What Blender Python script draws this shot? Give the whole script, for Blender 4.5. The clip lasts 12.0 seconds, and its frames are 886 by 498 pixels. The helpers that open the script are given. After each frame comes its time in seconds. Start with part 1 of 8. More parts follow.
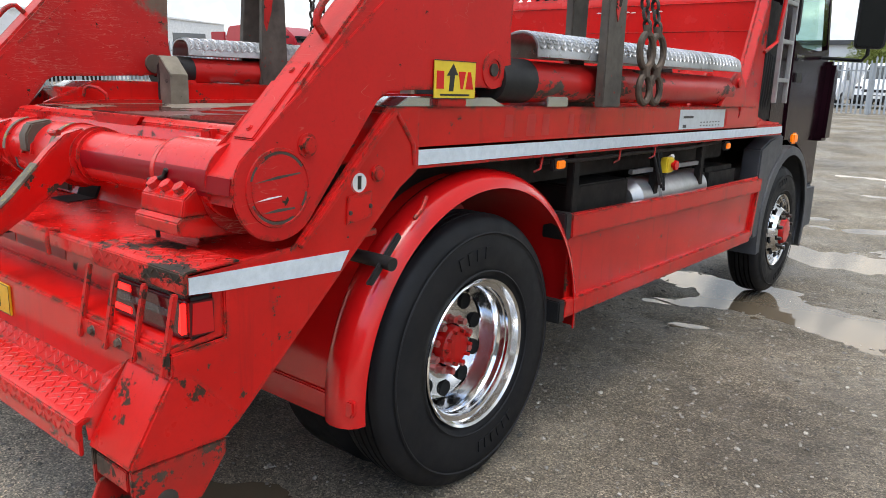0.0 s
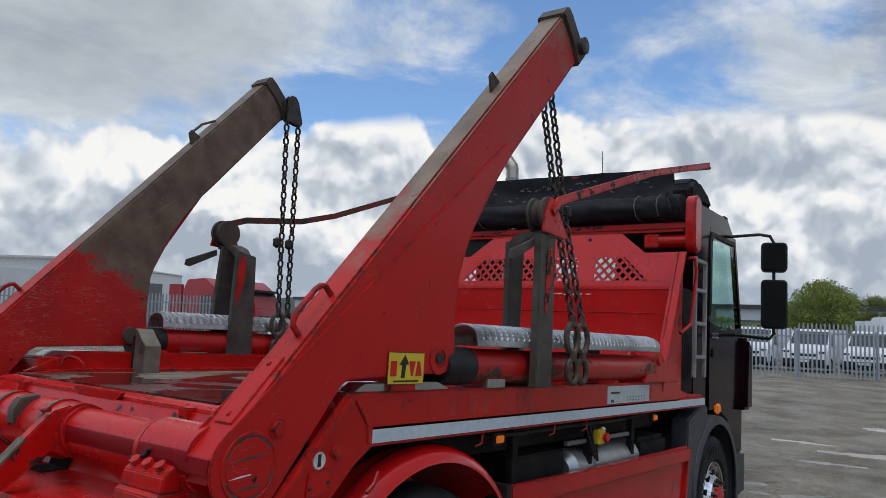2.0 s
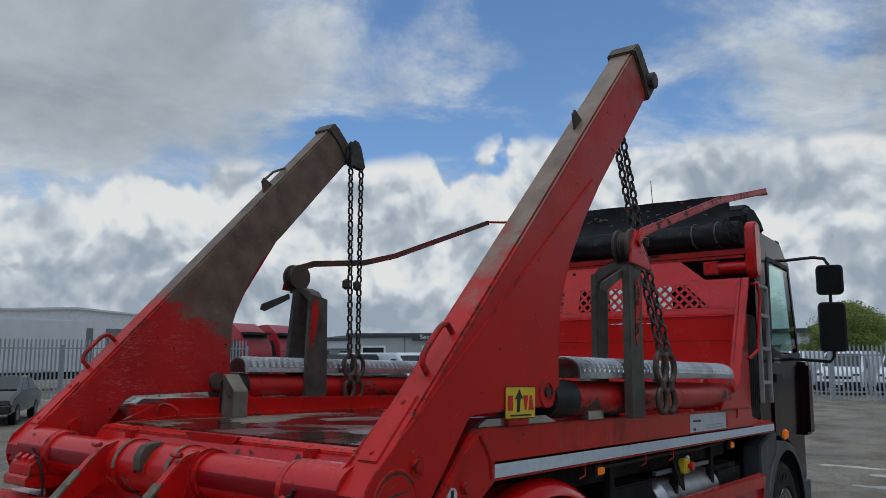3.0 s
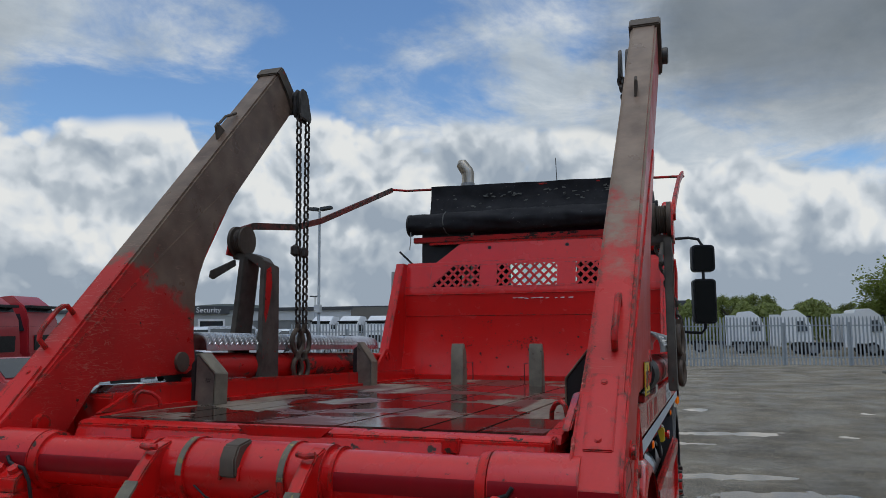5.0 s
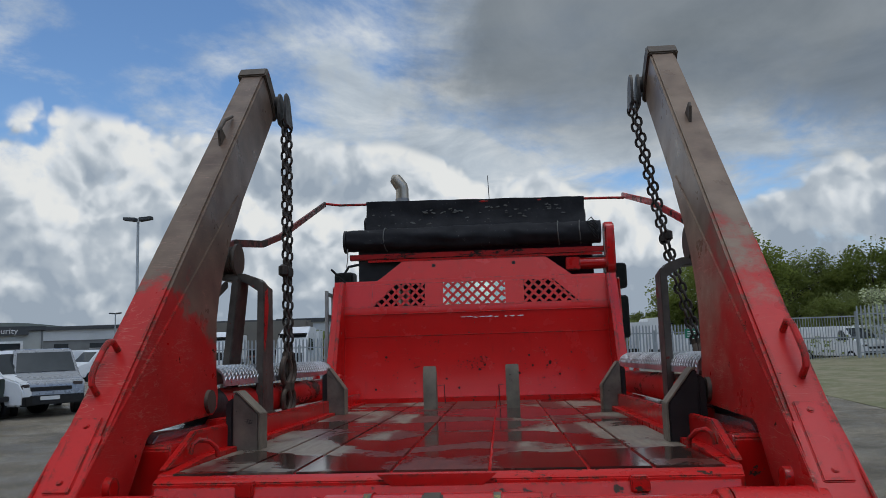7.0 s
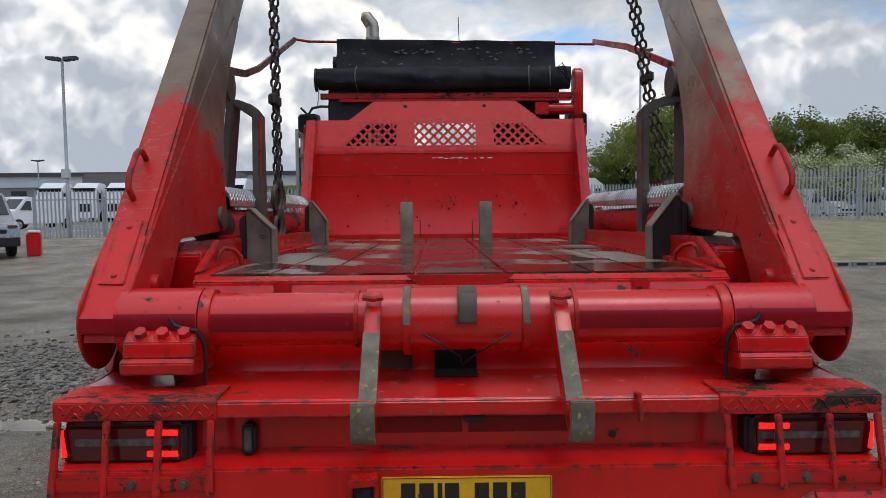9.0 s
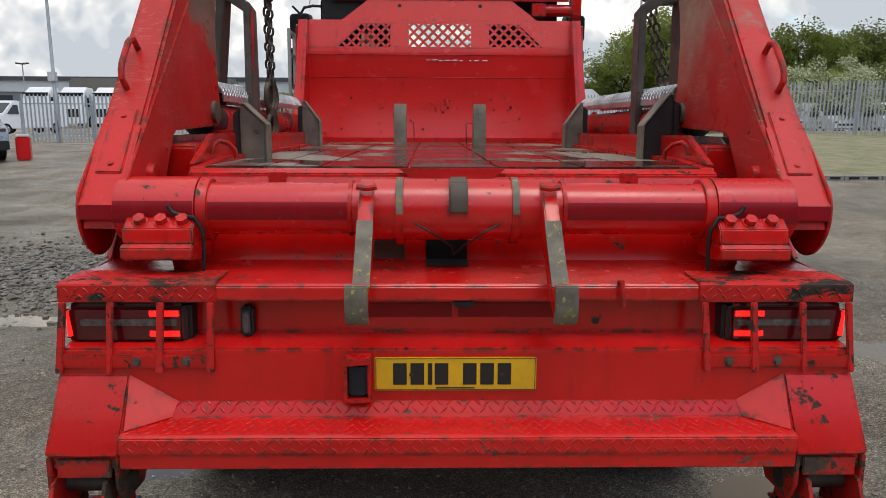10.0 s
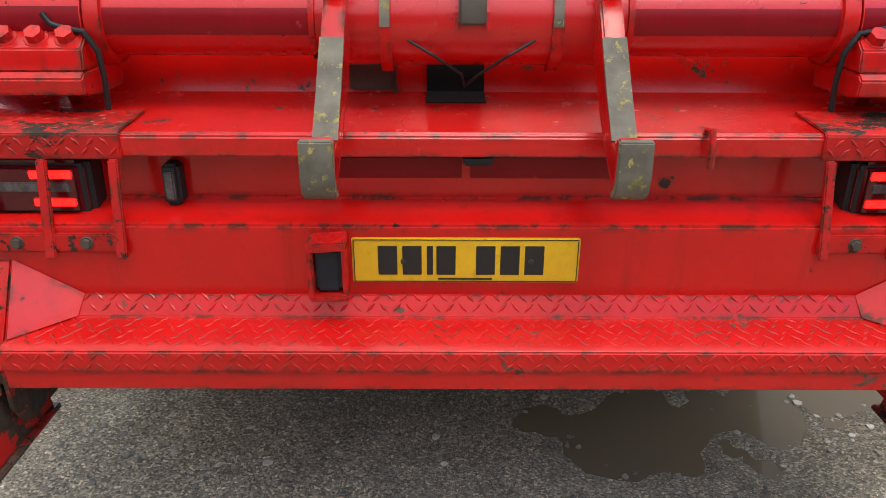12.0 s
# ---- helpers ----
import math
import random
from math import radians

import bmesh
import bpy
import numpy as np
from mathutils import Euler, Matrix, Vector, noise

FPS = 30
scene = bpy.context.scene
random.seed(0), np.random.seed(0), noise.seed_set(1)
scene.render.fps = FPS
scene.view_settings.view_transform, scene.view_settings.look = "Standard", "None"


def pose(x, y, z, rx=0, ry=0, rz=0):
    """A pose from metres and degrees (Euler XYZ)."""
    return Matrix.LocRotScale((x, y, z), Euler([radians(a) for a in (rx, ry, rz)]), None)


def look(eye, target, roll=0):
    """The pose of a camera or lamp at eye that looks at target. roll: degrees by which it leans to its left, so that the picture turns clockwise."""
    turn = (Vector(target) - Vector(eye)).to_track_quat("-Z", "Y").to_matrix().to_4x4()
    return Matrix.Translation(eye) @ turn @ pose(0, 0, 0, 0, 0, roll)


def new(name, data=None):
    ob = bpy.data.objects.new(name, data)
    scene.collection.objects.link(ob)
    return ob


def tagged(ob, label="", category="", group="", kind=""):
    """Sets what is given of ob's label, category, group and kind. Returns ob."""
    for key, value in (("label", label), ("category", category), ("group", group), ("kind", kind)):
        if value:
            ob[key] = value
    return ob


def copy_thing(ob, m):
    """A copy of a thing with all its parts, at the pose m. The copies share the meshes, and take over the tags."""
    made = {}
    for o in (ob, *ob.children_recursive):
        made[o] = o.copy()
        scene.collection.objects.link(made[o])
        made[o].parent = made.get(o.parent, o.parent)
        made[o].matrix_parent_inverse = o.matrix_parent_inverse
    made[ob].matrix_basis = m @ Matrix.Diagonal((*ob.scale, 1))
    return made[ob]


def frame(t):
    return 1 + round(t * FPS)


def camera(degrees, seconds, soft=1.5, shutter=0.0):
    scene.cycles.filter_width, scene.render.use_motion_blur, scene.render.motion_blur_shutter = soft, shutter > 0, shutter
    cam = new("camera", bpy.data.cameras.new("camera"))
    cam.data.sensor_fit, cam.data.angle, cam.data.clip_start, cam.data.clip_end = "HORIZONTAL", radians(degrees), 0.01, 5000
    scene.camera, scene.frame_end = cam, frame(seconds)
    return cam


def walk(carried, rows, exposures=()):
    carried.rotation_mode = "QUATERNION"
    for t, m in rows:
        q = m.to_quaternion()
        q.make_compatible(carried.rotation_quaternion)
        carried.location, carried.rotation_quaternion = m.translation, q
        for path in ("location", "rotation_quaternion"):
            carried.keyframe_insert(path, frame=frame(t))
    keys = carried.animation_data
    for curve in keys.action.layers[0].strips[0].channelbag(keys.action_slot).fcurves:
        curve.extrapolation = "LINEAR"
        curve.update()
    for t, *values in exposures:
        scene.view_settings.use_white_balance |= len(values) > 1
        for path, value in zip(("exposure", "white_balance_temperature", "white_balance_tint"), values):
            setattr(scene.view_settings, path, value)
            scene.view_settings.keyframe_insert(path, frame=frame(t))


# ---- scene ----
cam = camera(61.1, 12.0, soft=0.62)
PATH = [
    (0, (3.029, -0.950, 1.712), (1.7938, 0.5476, 1.2328), 0.70),
    (0.5, (3.065, -1.118, 1.762), (1.8582, 0.4466, 1.4511), 0.50),
    (1, (3.108, -1.213, 1.811), (1.9134, 0.3859, 1.6788), 1.09),
    (1.5, (3.185, -1.251, 1.847), (2.0032, 0.3616, 1.8838), 1.74),
    (2, (3.283, -1.279, 1.870), (2.1072, 0.3288, 2.0533), 2.05),
    (2.5, (3.213, -1.399, 1.879), (2.0320, 0.1917, 2.1508), 1.42),
    (3, (3.013, -1.583, 1.859), (1.8117, -0.0088, 2.1370), -0.11),
    (3.2, (2.895, -1.644, 1.846), (1.6925, -0.0680, 2.1134), -0.60),
    (4.8, (1.679, -1.943, 1.838), (0.9463, -0.0922, 2.0321), -0.58),
    (5, (1.520, -1.966, 1.870), (0.8766, -0.0836, 2.0755), -0.42),
    (5.5, (1.151, -2.060, 1.919), (0.6745, -0.1313, 2.1475), -0.99),
    (6, (0.801, -2.102, 1.942), (0.4693, -0.1450, 2.1848), -1.44),
    (6.5, (0.471, -2.022, 1.955), (0.2464, -0.0506, 2.2053), -1.67),
    (6.7, (0.365, -2.004, 1.963), (0.1752, -0.0286, 2.2104), -1.75),
    (8.3, (-0.098, -2.175, 1.864), (-0.1107, -0.1750, 1.8811), -1.02),
    (8.5, (-0.105, -2.181, 1.841), (-0.1044, -0.1813, 1.8121), -0.93),
    (9, (-0.102, -2.210, 1.801), (-0.0812, -0.2151, 1.6525), -0.47),
    (9.5, (-0.098, -2.251, 1.770), (-0.0669, -0.2686, 1.5104), -0.01),
    (10, (-0.098, -2.276, 1.738), (-0.0606, -0.3125, 1.3570), 0.28),
    (10.5, (-0.101, -2.281, 1.699), (-0.0620, -0.3458, 1.1958), 0.40),
    (11, (-0.101, -2.194, 1.670), (-0.0643, -0.3000, 1.0282), 0.46),
    (11.5, (-0.075, -1.911, 1.640), (-0.0548, -0.0601, 0.8820), 0.36),
    (12, (-0.065, -1.526, 1.642), (-0.0638, 0.2825, 0.7883), 0.16),
]
EXPOSURE = [(0, 1.14, 7300, 10), (0.5, 1.03, 7300, 10), (1, 0.72, 7150, 10), (1.5, 0.33, 6950, 10), (2, -0.14, 6600, 9), (2.5, -0.38, 6500, 8), (3.2, -0.44, 6400, 7), (5, -0.4, 6450, 7), (6.7, -0.4, 6450, 7), (8.5, -0.1, 6700, 10), (9, 0.06, 6900, 11), (9.5, 0.22, 7200, 11), (10.5, 0.6, 7500, 11), (12, 0.94, 7600, 11)]
walk(cam, [(t, look(eye, target, roll)) for t, eye, target, roll in PATH], EXPOSURE)

# ---- place ----
# World, sun
SUN_EL, SUN_AZ = 74.0, 150.0
world = bpy.data.worlds.new("sky")
scene.world = world
world.use_nodes = True


def build_sky():
    nt = world.node_tree
    nt.nodes.clear()
    N, L = nt.nodes.new, nt.links.new

    def put(v, socket):
        if isinstance(v, (int, float)):
            socket.default_value = v
        else:
            L(v, socket)

    def calc(op, a, b=None, c=None):
        n = N("ShaderNodeMath")
        n.operation = op
        for i, v in enumerate((a, b, c)):
            if v is not None:
                put(v, n.inputs[i])
        return n.outputs[0]

    def smooth(v, lo, hi, a=0.0, b=1.0):
        n = N("ShaderNodeMapRange")
        n.interpolation_type = "SMOOTHSTEP"
        for i, q in enumerate((lo, hi, a, b)):
            put(q, n.inputs[i + 1])
        put(v, n.inputs[0])
        return n.outputs[0]

    def noise_at(vec, scale, detail, rough, dist=0.0, w=0.0):
        n = N("ShaderNodeTexNoise")
        n.noise_dimensions = "4D"
        for k, v in (("W", w), ("Scale", scale), ("Detail", detail), ("Roughness", rough), ("Distortion", dist)):
            n.inputs[k].default_value = v
        L(vec, n.inputs["Vector"])
        return n.outputs["Fac"]

    def vec(op, a, b):
        n = N("ShaderNodeVectorMath")
        n.operation = op
        for i, v in enumerate((a, b)):
            if isinstance(v, tuple):
                n.inputs[i].default_value = v
            elif isinstance(v, (int, float)):
                n.inputs["Scale"].default_value = v
            else:
                L(v, n.inputs[i])
        return n.outputs[0]

    coord = N("ShaderNodeTexCoord").outputs["Generated"]
    sep = N("ShaderNodeSeparateXYZ")
    L(coord, sep.inputs[0])
    az = calc("DEGREES", calc("ARCTAN2", sep.outputs[0], sep.outputs[1]))
    el = calc("DEGREES", calc("ARCSINE", sep.outputs[2]))
    warp = N("ShaderNodeTexNoise")
    warp.inputs["Scale"].default_value, warp.inputs["Detail"].default_value = 7.0, 6.0
    L(coord, warp.inputs["Vector"])
    warped = vec("ADD", coord, vec("SCALE", vec("SUBTRACT", warp.outputs["Color"], (0.5, 0.5, 0.5)), 0.085))

    def heap(shift):
        """Rounded cloud heads: smooth cells at three sizes."""
        p = vec("ADD", warped, shift)
        total = None
        for scale, weight in ((6.5, 0.52), (15.0, 0.28), (36.0, 0.14), (80.0, 0.06)):
            v = N("ShaderNodeTexVoronoi")
            v.feature = "SMOOTH_F1"
            v.inputs["Scale"].default_value, v.inputs["Smoothness"].default_value = scale, 0.35
            L(p, v.inputs["Vector"])
            term = calc("MULTIPLY", calc("SUBTRACT", 1.0, v.outputs["Distance"]), weight)
            total = term if total is None else calc("ADD", total, term)
        return total

    puff = heap((0, 0, 0))
    lit = calc("SUBTRACT", puff, heap((0.012, -0.004, 0.020)))  # lit from above
    # heaped clouds: their tops stand about 16 degrees high
    big = noise_at(coord, 2.6, 3.0, 0.5, 0.0, 2.0)
    top = calc("ADD", calc("ADD", 10.2, calc("MULTIPLY", calc("SUBTRACT", puff, 0.45), 9.5)), calc("MULTIPLY", calc("SUBTRACT", big, 0.5), 15.0))
    top = calc("ADD", top, smooth(calc("ABSOLUTE", calc("ADD", az, 32.0)), 42.0, 8.0, 0.0, 4.5))
    heap_mask = smooth(calc("SUBTRACT", top, el), -0.25, 0.75)
    # no stray tufts above the main body
    crest = calc("ADD", calc("ADD", 10.9, calc("MULTIPLY", calc("SUBTRACT", big, 0.5), 15.0)), smooth(calc("ABSOLUTE", calc("ADD", az, 32.0)), 42.0, 8.0, 0.0, 4.5))
    heap_mask = calc("MULTIPLY", heap_mask, smooth(calc("SUBTRACT", crest, el), -0.4, 0.9))
    heap_mask = calc("MULTIPLY", heap_mask, smooth(noise_at(coord, 8.0, 7.0, 0.6, 0.4, 5.0), 0.30, 0.42, 0.45, 1.0))
    # high thin cloud, open in one stretch
    den = calc("ADD", calc("MAXIMUM", sep.outputs[2], 0.0), 0.22)
    comb = N("ShaderNodeCombineXYZ")
    L(calc("DIVIDE", sep.outputs[0], den), comb.inputs[0])
    L(calc("DIVIDE", sep.outputs[1], den), comb.inputs[1])
    L(sep.outputs[2], comb.inputs[2])
    plane = comb.outputs[0]
    veil = noise_at(plane, 1.9, 9.0, 0.6, 0.6, 3.4)
    open_az = smooth(calc("ABSOLUTE", calc("ADD", az, 34.0)), 26.0, 8.0)
    open_el = smooth(calc("ABSOLUTE", calc("SUBTRACT", el, 21.0)), 13.0, 5.0)
    gap = calc("MULTIPLY", open_az, open_el)
    veil_mask = smooth(calc("SUBTRACT", veil, calc("MULTIPLY", gap, 0.155)), 0.36, 0.56)
    # a dark rain cloud on one side, a grey one on the other
    rough_edge = calc("MULTIPLY", calc("SUBTRACT", noise_at(coord, 4.0, 8.0, 0.6, 0.4, 9.0), 0.5), 26.0)
    storm = calc("MULTIPLY", smooth(calc("ADD", az, rough_edge), -9.0, 3.0), smooth(calc("ADD", calc("ADD", el, calc("MULTIPLY", rough_edge, 0.35)), calc("MULTIPLY", az, 0.12)), 12.0, 20.0))
    storm = calc("MULTIPLY", storm, smooth(az, 95.0, 60.0))
    grey = calc("MULTIPLY", smooth(calc("ADD", az, rough_edge), -47.0, -56.0), smooth(calc("ADD", el, calc("MULTIPLY", rough_edge, 0.3)), 11.5, 17.0))
    grey = calc("MULTIPLY", grey, smooth(az, -130.0, -100.0))

    def shade(v, *stops):
        r = N("ShaderNodeValToRGB")
        e = r.color_ramp.elements
        while len(e) < len(stops):
            e.new(0.5)
        for q, (p, c) in zip(e, stops):
            q.position, q.color = p, (*c, 1)
        L(v, r.inputs[0])
        return vec("SCALE", r.outputs[0], 10.0)

    def over(mask, below, above):
        n = N("ShaderNodeMix")
        n.data_type = "RGBA"
        L(mask, n.inputs[0])
        L(below, n.inputs[6])
        L(above, n.inputs[7])
        return n.outputs[2]

    sky = N("ShaderNodeTexSky")
    sky.sky_type, sky.sun_disc = "NISHITA", False
    sky.sun_elevation, sky.sun_rotation = radians(SUN_EL), radians(SUN_AZ)
    sky.air_density, sky.dust_density, sky.ozone_density = 1.0, 0.2, 3.0
    tone = noise_at(plane, 3.2, 8.0, 0.62, 0.5, 11.0)
    veil_col = shade(tone, (0.25, (0.36, 0.43, 0.53)), (0.5, (0.62, 0.69, 0.78)), (0.72, (0.95, 0.97, 1.0)))
    blue = N("ShaderNodeMix")
    blue.data_type, blue.blend_type = "RGBA", "MULTIPLY"
    blue.inputs[0].default_value = 1.0
    L(sky.outputs[0], blue.inputs[6])
    blue.inputs[7].default_value = (1.35, 1.55, 1.75, 1)
    col = over(veil_mask, blue.outputs[2], veil_col)
    depth = calc("SUBTRACT", top, el)
    bright = calc("ADD", calc("ADD", 0.66, calc("MULTIPLY", lit, 2.8)), calc("MULTIPLY", calc("SUBTRACT", noise_at(coord, 5.0, 7.0, 0.6, 0.3, 4.0), 0.5), 0.75))
    bright = calc("ADD", bright, smooth(depth, 3.0, 0.3, 0.0, 0.16))
    bright = calc("SUBTRACT", bright, smooth(depth, 1.0, 9.0, 0.0, 0.22))
    bright = calc("SUBTRACT", bright, smooth(el, 6.0, 2.0, 0.0, 0.26))
    bright = calc("SUBTRACT", bright, smooth(az, -10.0, 14.0, 0.0, 0.14))
    bright = calc("SUBTRACT", bright, smooth(az, 9.0, 26.0, 0.0, 0.26))
    heap_col = shade(bright, (0.15, (0.40, 0.47, 0.57)), (0.42, (0.58, 0.64, 0.72)), (0.62, (0.84, 0.88, 0.94)), (0.80, (1.0, 1.0, 1.0)))
    col = over(heap_mask, col, heap_col)
    dark_tone = noise_at(plane, 2.2, 7.0, 0.6, 0.5, 6.0)
    col = over(calc("MULTIPLY", grey, 0.9), col, shade(dark_tone, (0.3, (0.32, 0.37, 0.43)), (0.7, (0.62, 0.67, 0.73))))
    col = over(calc("MULTIPLY", storm, 0.94), col, shade(dark_tone, (0.3, (0.175, 0.205, 0.24)), (0.72, (0.31, 0.345, 0.39))))
    # the cloud glows round the hidden sun
    to_sun = N("ShaderNodeVectorMath")
    to_sun.operation = "DOT_PRODUCT"
    L(coord, to_sun.inputs[0])
    to_sun.inputs[1].default_value = (math.sin(radians(SUN_AZ)) * math.cos(radians(SUN_EL)), math.cos(radians(SUN_AZ)) * math.cos(radians(SUN_EL)), math.sin(radians(SUN_EL)))
    glow = calc("POWER", calc("MAXIMUM", to_sun.outputs["Value"], 0.0), 4.0)
    col = vec("SCALE", col, 0.0)
    L(calc("MULTIPLY_ADD", glow, 1.5, 0.98), col.node.inputs["Scale"])
    bg = N("ShaderNodeBackground")
    bg.inputs["Strength"].default_value = 0.104
    L(col, bg.inputs[0])
    L(bg.outputs[0], N("ShaderNodeOutputWorld").inputs[0])


build_sky()
sun = new("sun", bpy.data.lights.new("sun", "SUN"))
sun.data.energy, sun.data.angle, sun.data.color = 0.85, radians(26), (1.0, 0.96, 0.9)
sun_dir = Vector((math.sin(radians(SUN_AZ)) * math.cos(radians(SUN_EL)), math.cos(radians(SUN_AZ)) * math.cos(radians(SUN_EL)), math.sin(radians(SUN_EL))))
sun.matrix_world = look(sun_dir * 50, (0, 0, 0))


# ---- materials ----
RUST = (0.044, 0.025, 0.013)


def surface(name, base, second=None, scale=4.0, rough=0.5, rough2=None, metal=0.0, bump=0.0, bump_scale=60.0,
            wear=None, wear_at=0.68, wear_scale=9.0, streak=None, streak_at=0.62, coat=0.0, random=0.0, stretch=(1, 1, 1), scratch=None, grime=None, edge=0.0, spec=0.5, scratch_at=0.69, island=0.0, drops=0.0):
    """A painted, metal, rubber or stone surface: two-scale tone, grain, chips, streaks and scratches."""
    m = bpy.data.materials.new(name)
    m.use_nodes = True
    nt = m.node_tree
    N, L = nt.nodes.new, nt.links.new
    bsdf = nt.nodes["Principled BSDF"]
    co = N("ShaderNodeTexCoord").outputs["Object"]
    mp = N("ShaderNodeMapping")
    mp.inputs["Scale"].default_value = stretch
    L(co, mp.inputs[0])

    def nz(s, detail=5.0, r=0.6, vec=None, dist=0.0):
        n = N("ShaderNodeTexNoise")
        n.inputs["Scale"].default_value, n.inputs["Detail"].default_value = s, detail
        n.inputs["Roughness"].default_value, n.inputs["Distortion"].default_value = r, dist
        L(vec or mp.outputs[0], n.inputs["Vector"])
        return n.outputs["Fac"]

    def step(v, lo, hi, a=0.0, b=1.0):
        n = N("ShaderNodeMapRange")
        for i, q in enumerate((lo, hi, a, b)):
            n.inputs[i + 1].default_value = q
        L(v, n.inputs[0])
        return n.outputs[0]

    def blend(fac, a, b):
        n = N("ShaderNodeMix")
        n.data_type = "RGBA"
        L(fac, n.inputs["Factor"])
        for i, v in ((6, a), (7, b)):
            if isinstance(v, tuple):
                n.inputs[i].default_value = (*v, 1)
            else:
                L(v, n.inputs[i])
        return n.outputs[2]

    second = second or tuple(c * 0.72 for c in base)
    col = blend(step(nz(scale), 0.32, 0.68), base, second)
    fine = nz(bump_scale, 4.0, 0.65)
    col = blend(step(fine, 0.5, 0.9, 0.0, 0.45), col, tuple(c * 0.6 for c in base))
    rg = step(nz(scale * 2.3, 4.0), 0.3, 0.7, rough, rough2 if rough2 is not None else min(1.0, rough * 1.5))
    if grime:
        col = blend(step(nz(2.2, 6.0, 0.7), 0.47, 0.72, 0.0, 0.75), col, grime)
    if streak:
        sm = N("ShaderNodeMapping")
        sm.inputs["Scale"].default_value = (11, 11, 0.9)
        L(co, sm.inputs[0])
        col = blend(step(nz(1.6, 5.0, 0.6, sm.outputs[0]), streak_at, streak_at + 0.14, 0.0, 0.45), col, streak)
    if scratch:
        for k, rot in ((0, (0.9, 0.5, 0.9)), (1, (-1.1, 0.7, -0.3)), (2, (0.2, 1.2, 0.4))):
            sm = N("ShaderNodeMapping")
            sm.inputs["Rotation"].default_value = rot
            sm.inputs["Scale"].default_value = (3, 3, 11)
            L(co, sm.inputs[0])
            off = N("ShaderNodeMath")
            off.operation = "SUBTRACT"
            off.inputs[1].default_value = 0.5
            L(nz(1.3 + 0.5 * k, 2.0, 0.4, sm.outputs[0]), off.inputs[0])
            ab = N("ShaderNodeMath")
            ab.operation = "ABSOLUTE"
            L(off.outputs[0], ab.inputs[0])
            thin = step(ab.outputs[0], 0.0045, 0.0015)
            where = step(nz(2.6 + k, 4.0, 0.65), scratch_at - 0.09, scratch_at - 0.04, 0.0, 0.5)
            mul = N("ShaderNodeMath")
            mul.operation = "MULTIPLY"
            L(thin, mul.inputs[0])
            L(where, mul.inputs[1])
            col = blend(mul.outputs[0], col, scratch)
    height = fine
    if wear:
        mask = step(nz(wear_scale, 9.0, 0.72), wear_at, wear_at + 0.02)
        small = step(nz(wear_scale * 4.3, 6.0, 0.62), 0.675, 0.695)
        mx = N("ShaderNodeMath")
        mx.operation = "MAXIMUM"
        L(mask, mx.inputs[0])
        L(small, mx.inputs[1])
        mask = mx.outputs[0]
        dark = blend(step(nz(30.0), 0.35, 0.65), wear, tuple(c * 0.35 for c in wear))
        col = blend(mask, col, dark)
        mr = N("ShaderNodeMix")
        L(mask, mr.inputs[0])
        L(rg, mr.inputs[2])
        mr.inputs[3].default_value = 0.75
        rg = mr.outputs[0]
    if edge:
        # paint rubbed off along the edges
        bev = N("ShaderNodeBevel")
        bev.samples = 3
        bev.inputs["Radius"].default_value = edge * 1.9
        dot = N("ShaderNodeVectorMath")
        dot.operation = "DOT_PRODUCT"
        L(bev.outputs[0], dot.inputs[0])
        L(N("ShaderNodeNewGeometry").outputs["Normal"], dot.inputs[1])
        rim_mask = step(dot.outputs["Value"], 0.992, 0.94)
        some = step(nz(14.0, 9.0, 0.78), 0.495, 0.55)
        mul = N("ShaderNodeMath")
        mul.operation = "MULTIPLY"
        L(rim_mask, mul.inputs[0])
        L(some, mul.inputs[1])
        col = blend(mul.outputs[0], col, tuple(c * 0.85 for c in RUST))
        dull = N("ShaderNodeMix")
        L(rim_mask, dull.inputs[0])
        L(rg, dull.inputs[2])
        dull.inputs[3].default_value = 0.6
        rg = dull.outputs[0]
    bsdf.inputs["Specular IOR Level"].default_value = spec
    if random:
        hsv = N("ShaderNodeHueSaturation")
        L(step(N("ShaderNodeObjectInfo").outputs["Random"], 0, 1, 1 - random, 1 + random), hsv.inputs["Value"])
        L(col, hsv.inputs["Color"])
        col = hsv.outputs[0]
    if island:
        hsv = N("ShaderNodeHueSaturation")
        L(step(N("ShaderNodeNewGeometry").outputs["Random Per Island"], 0, 1, 1 - island, 1 + island), hsv.inputs["Value"])
        L(col, hsv.inputs["Color"])
        col = hsv.outputs[0]
    if drops:
        # rain beads standing on the paint
        bead = N("ShaderNodeTexVoronoi")
        bead.inputs["Scale"].default_value = 95
        L(co, bead.inputs["Vector"])
        tall = N("ShaderNodeMath")
        tall.operation = "MULTIPLY_ADD"
        L(step(bead.outputs["Distance"], 0.34, 0.1, 0.0, drops), tall.inputs[0])
        L(step(nz(6.0, 4.0), 0.44, 0.56), tall.inputs[1])
        L(height, tall.inputs[2])
        height = tall.outputs[0]
    L(col, bsdf.inputs["Base Color"])
    L(rg, bsdf.inputs["Roughness"])
    bsdf.inputs["Metallic"].default_value = metal
    bsdf.inputs["Coat Weight"].default_value = coat
    bsdf.inputs["Coat Roughness"].default_value = 0.12
    if bump:
        b = N("ShaderNodeBump")
        b.inputs["Strength"].default_value, b.inputs["Distance"].default_value = bump, 0.01
        L(height, b.inputs["Height"])
        L(b.outputs[0], bsdf.inputs["Normal"])
    return m


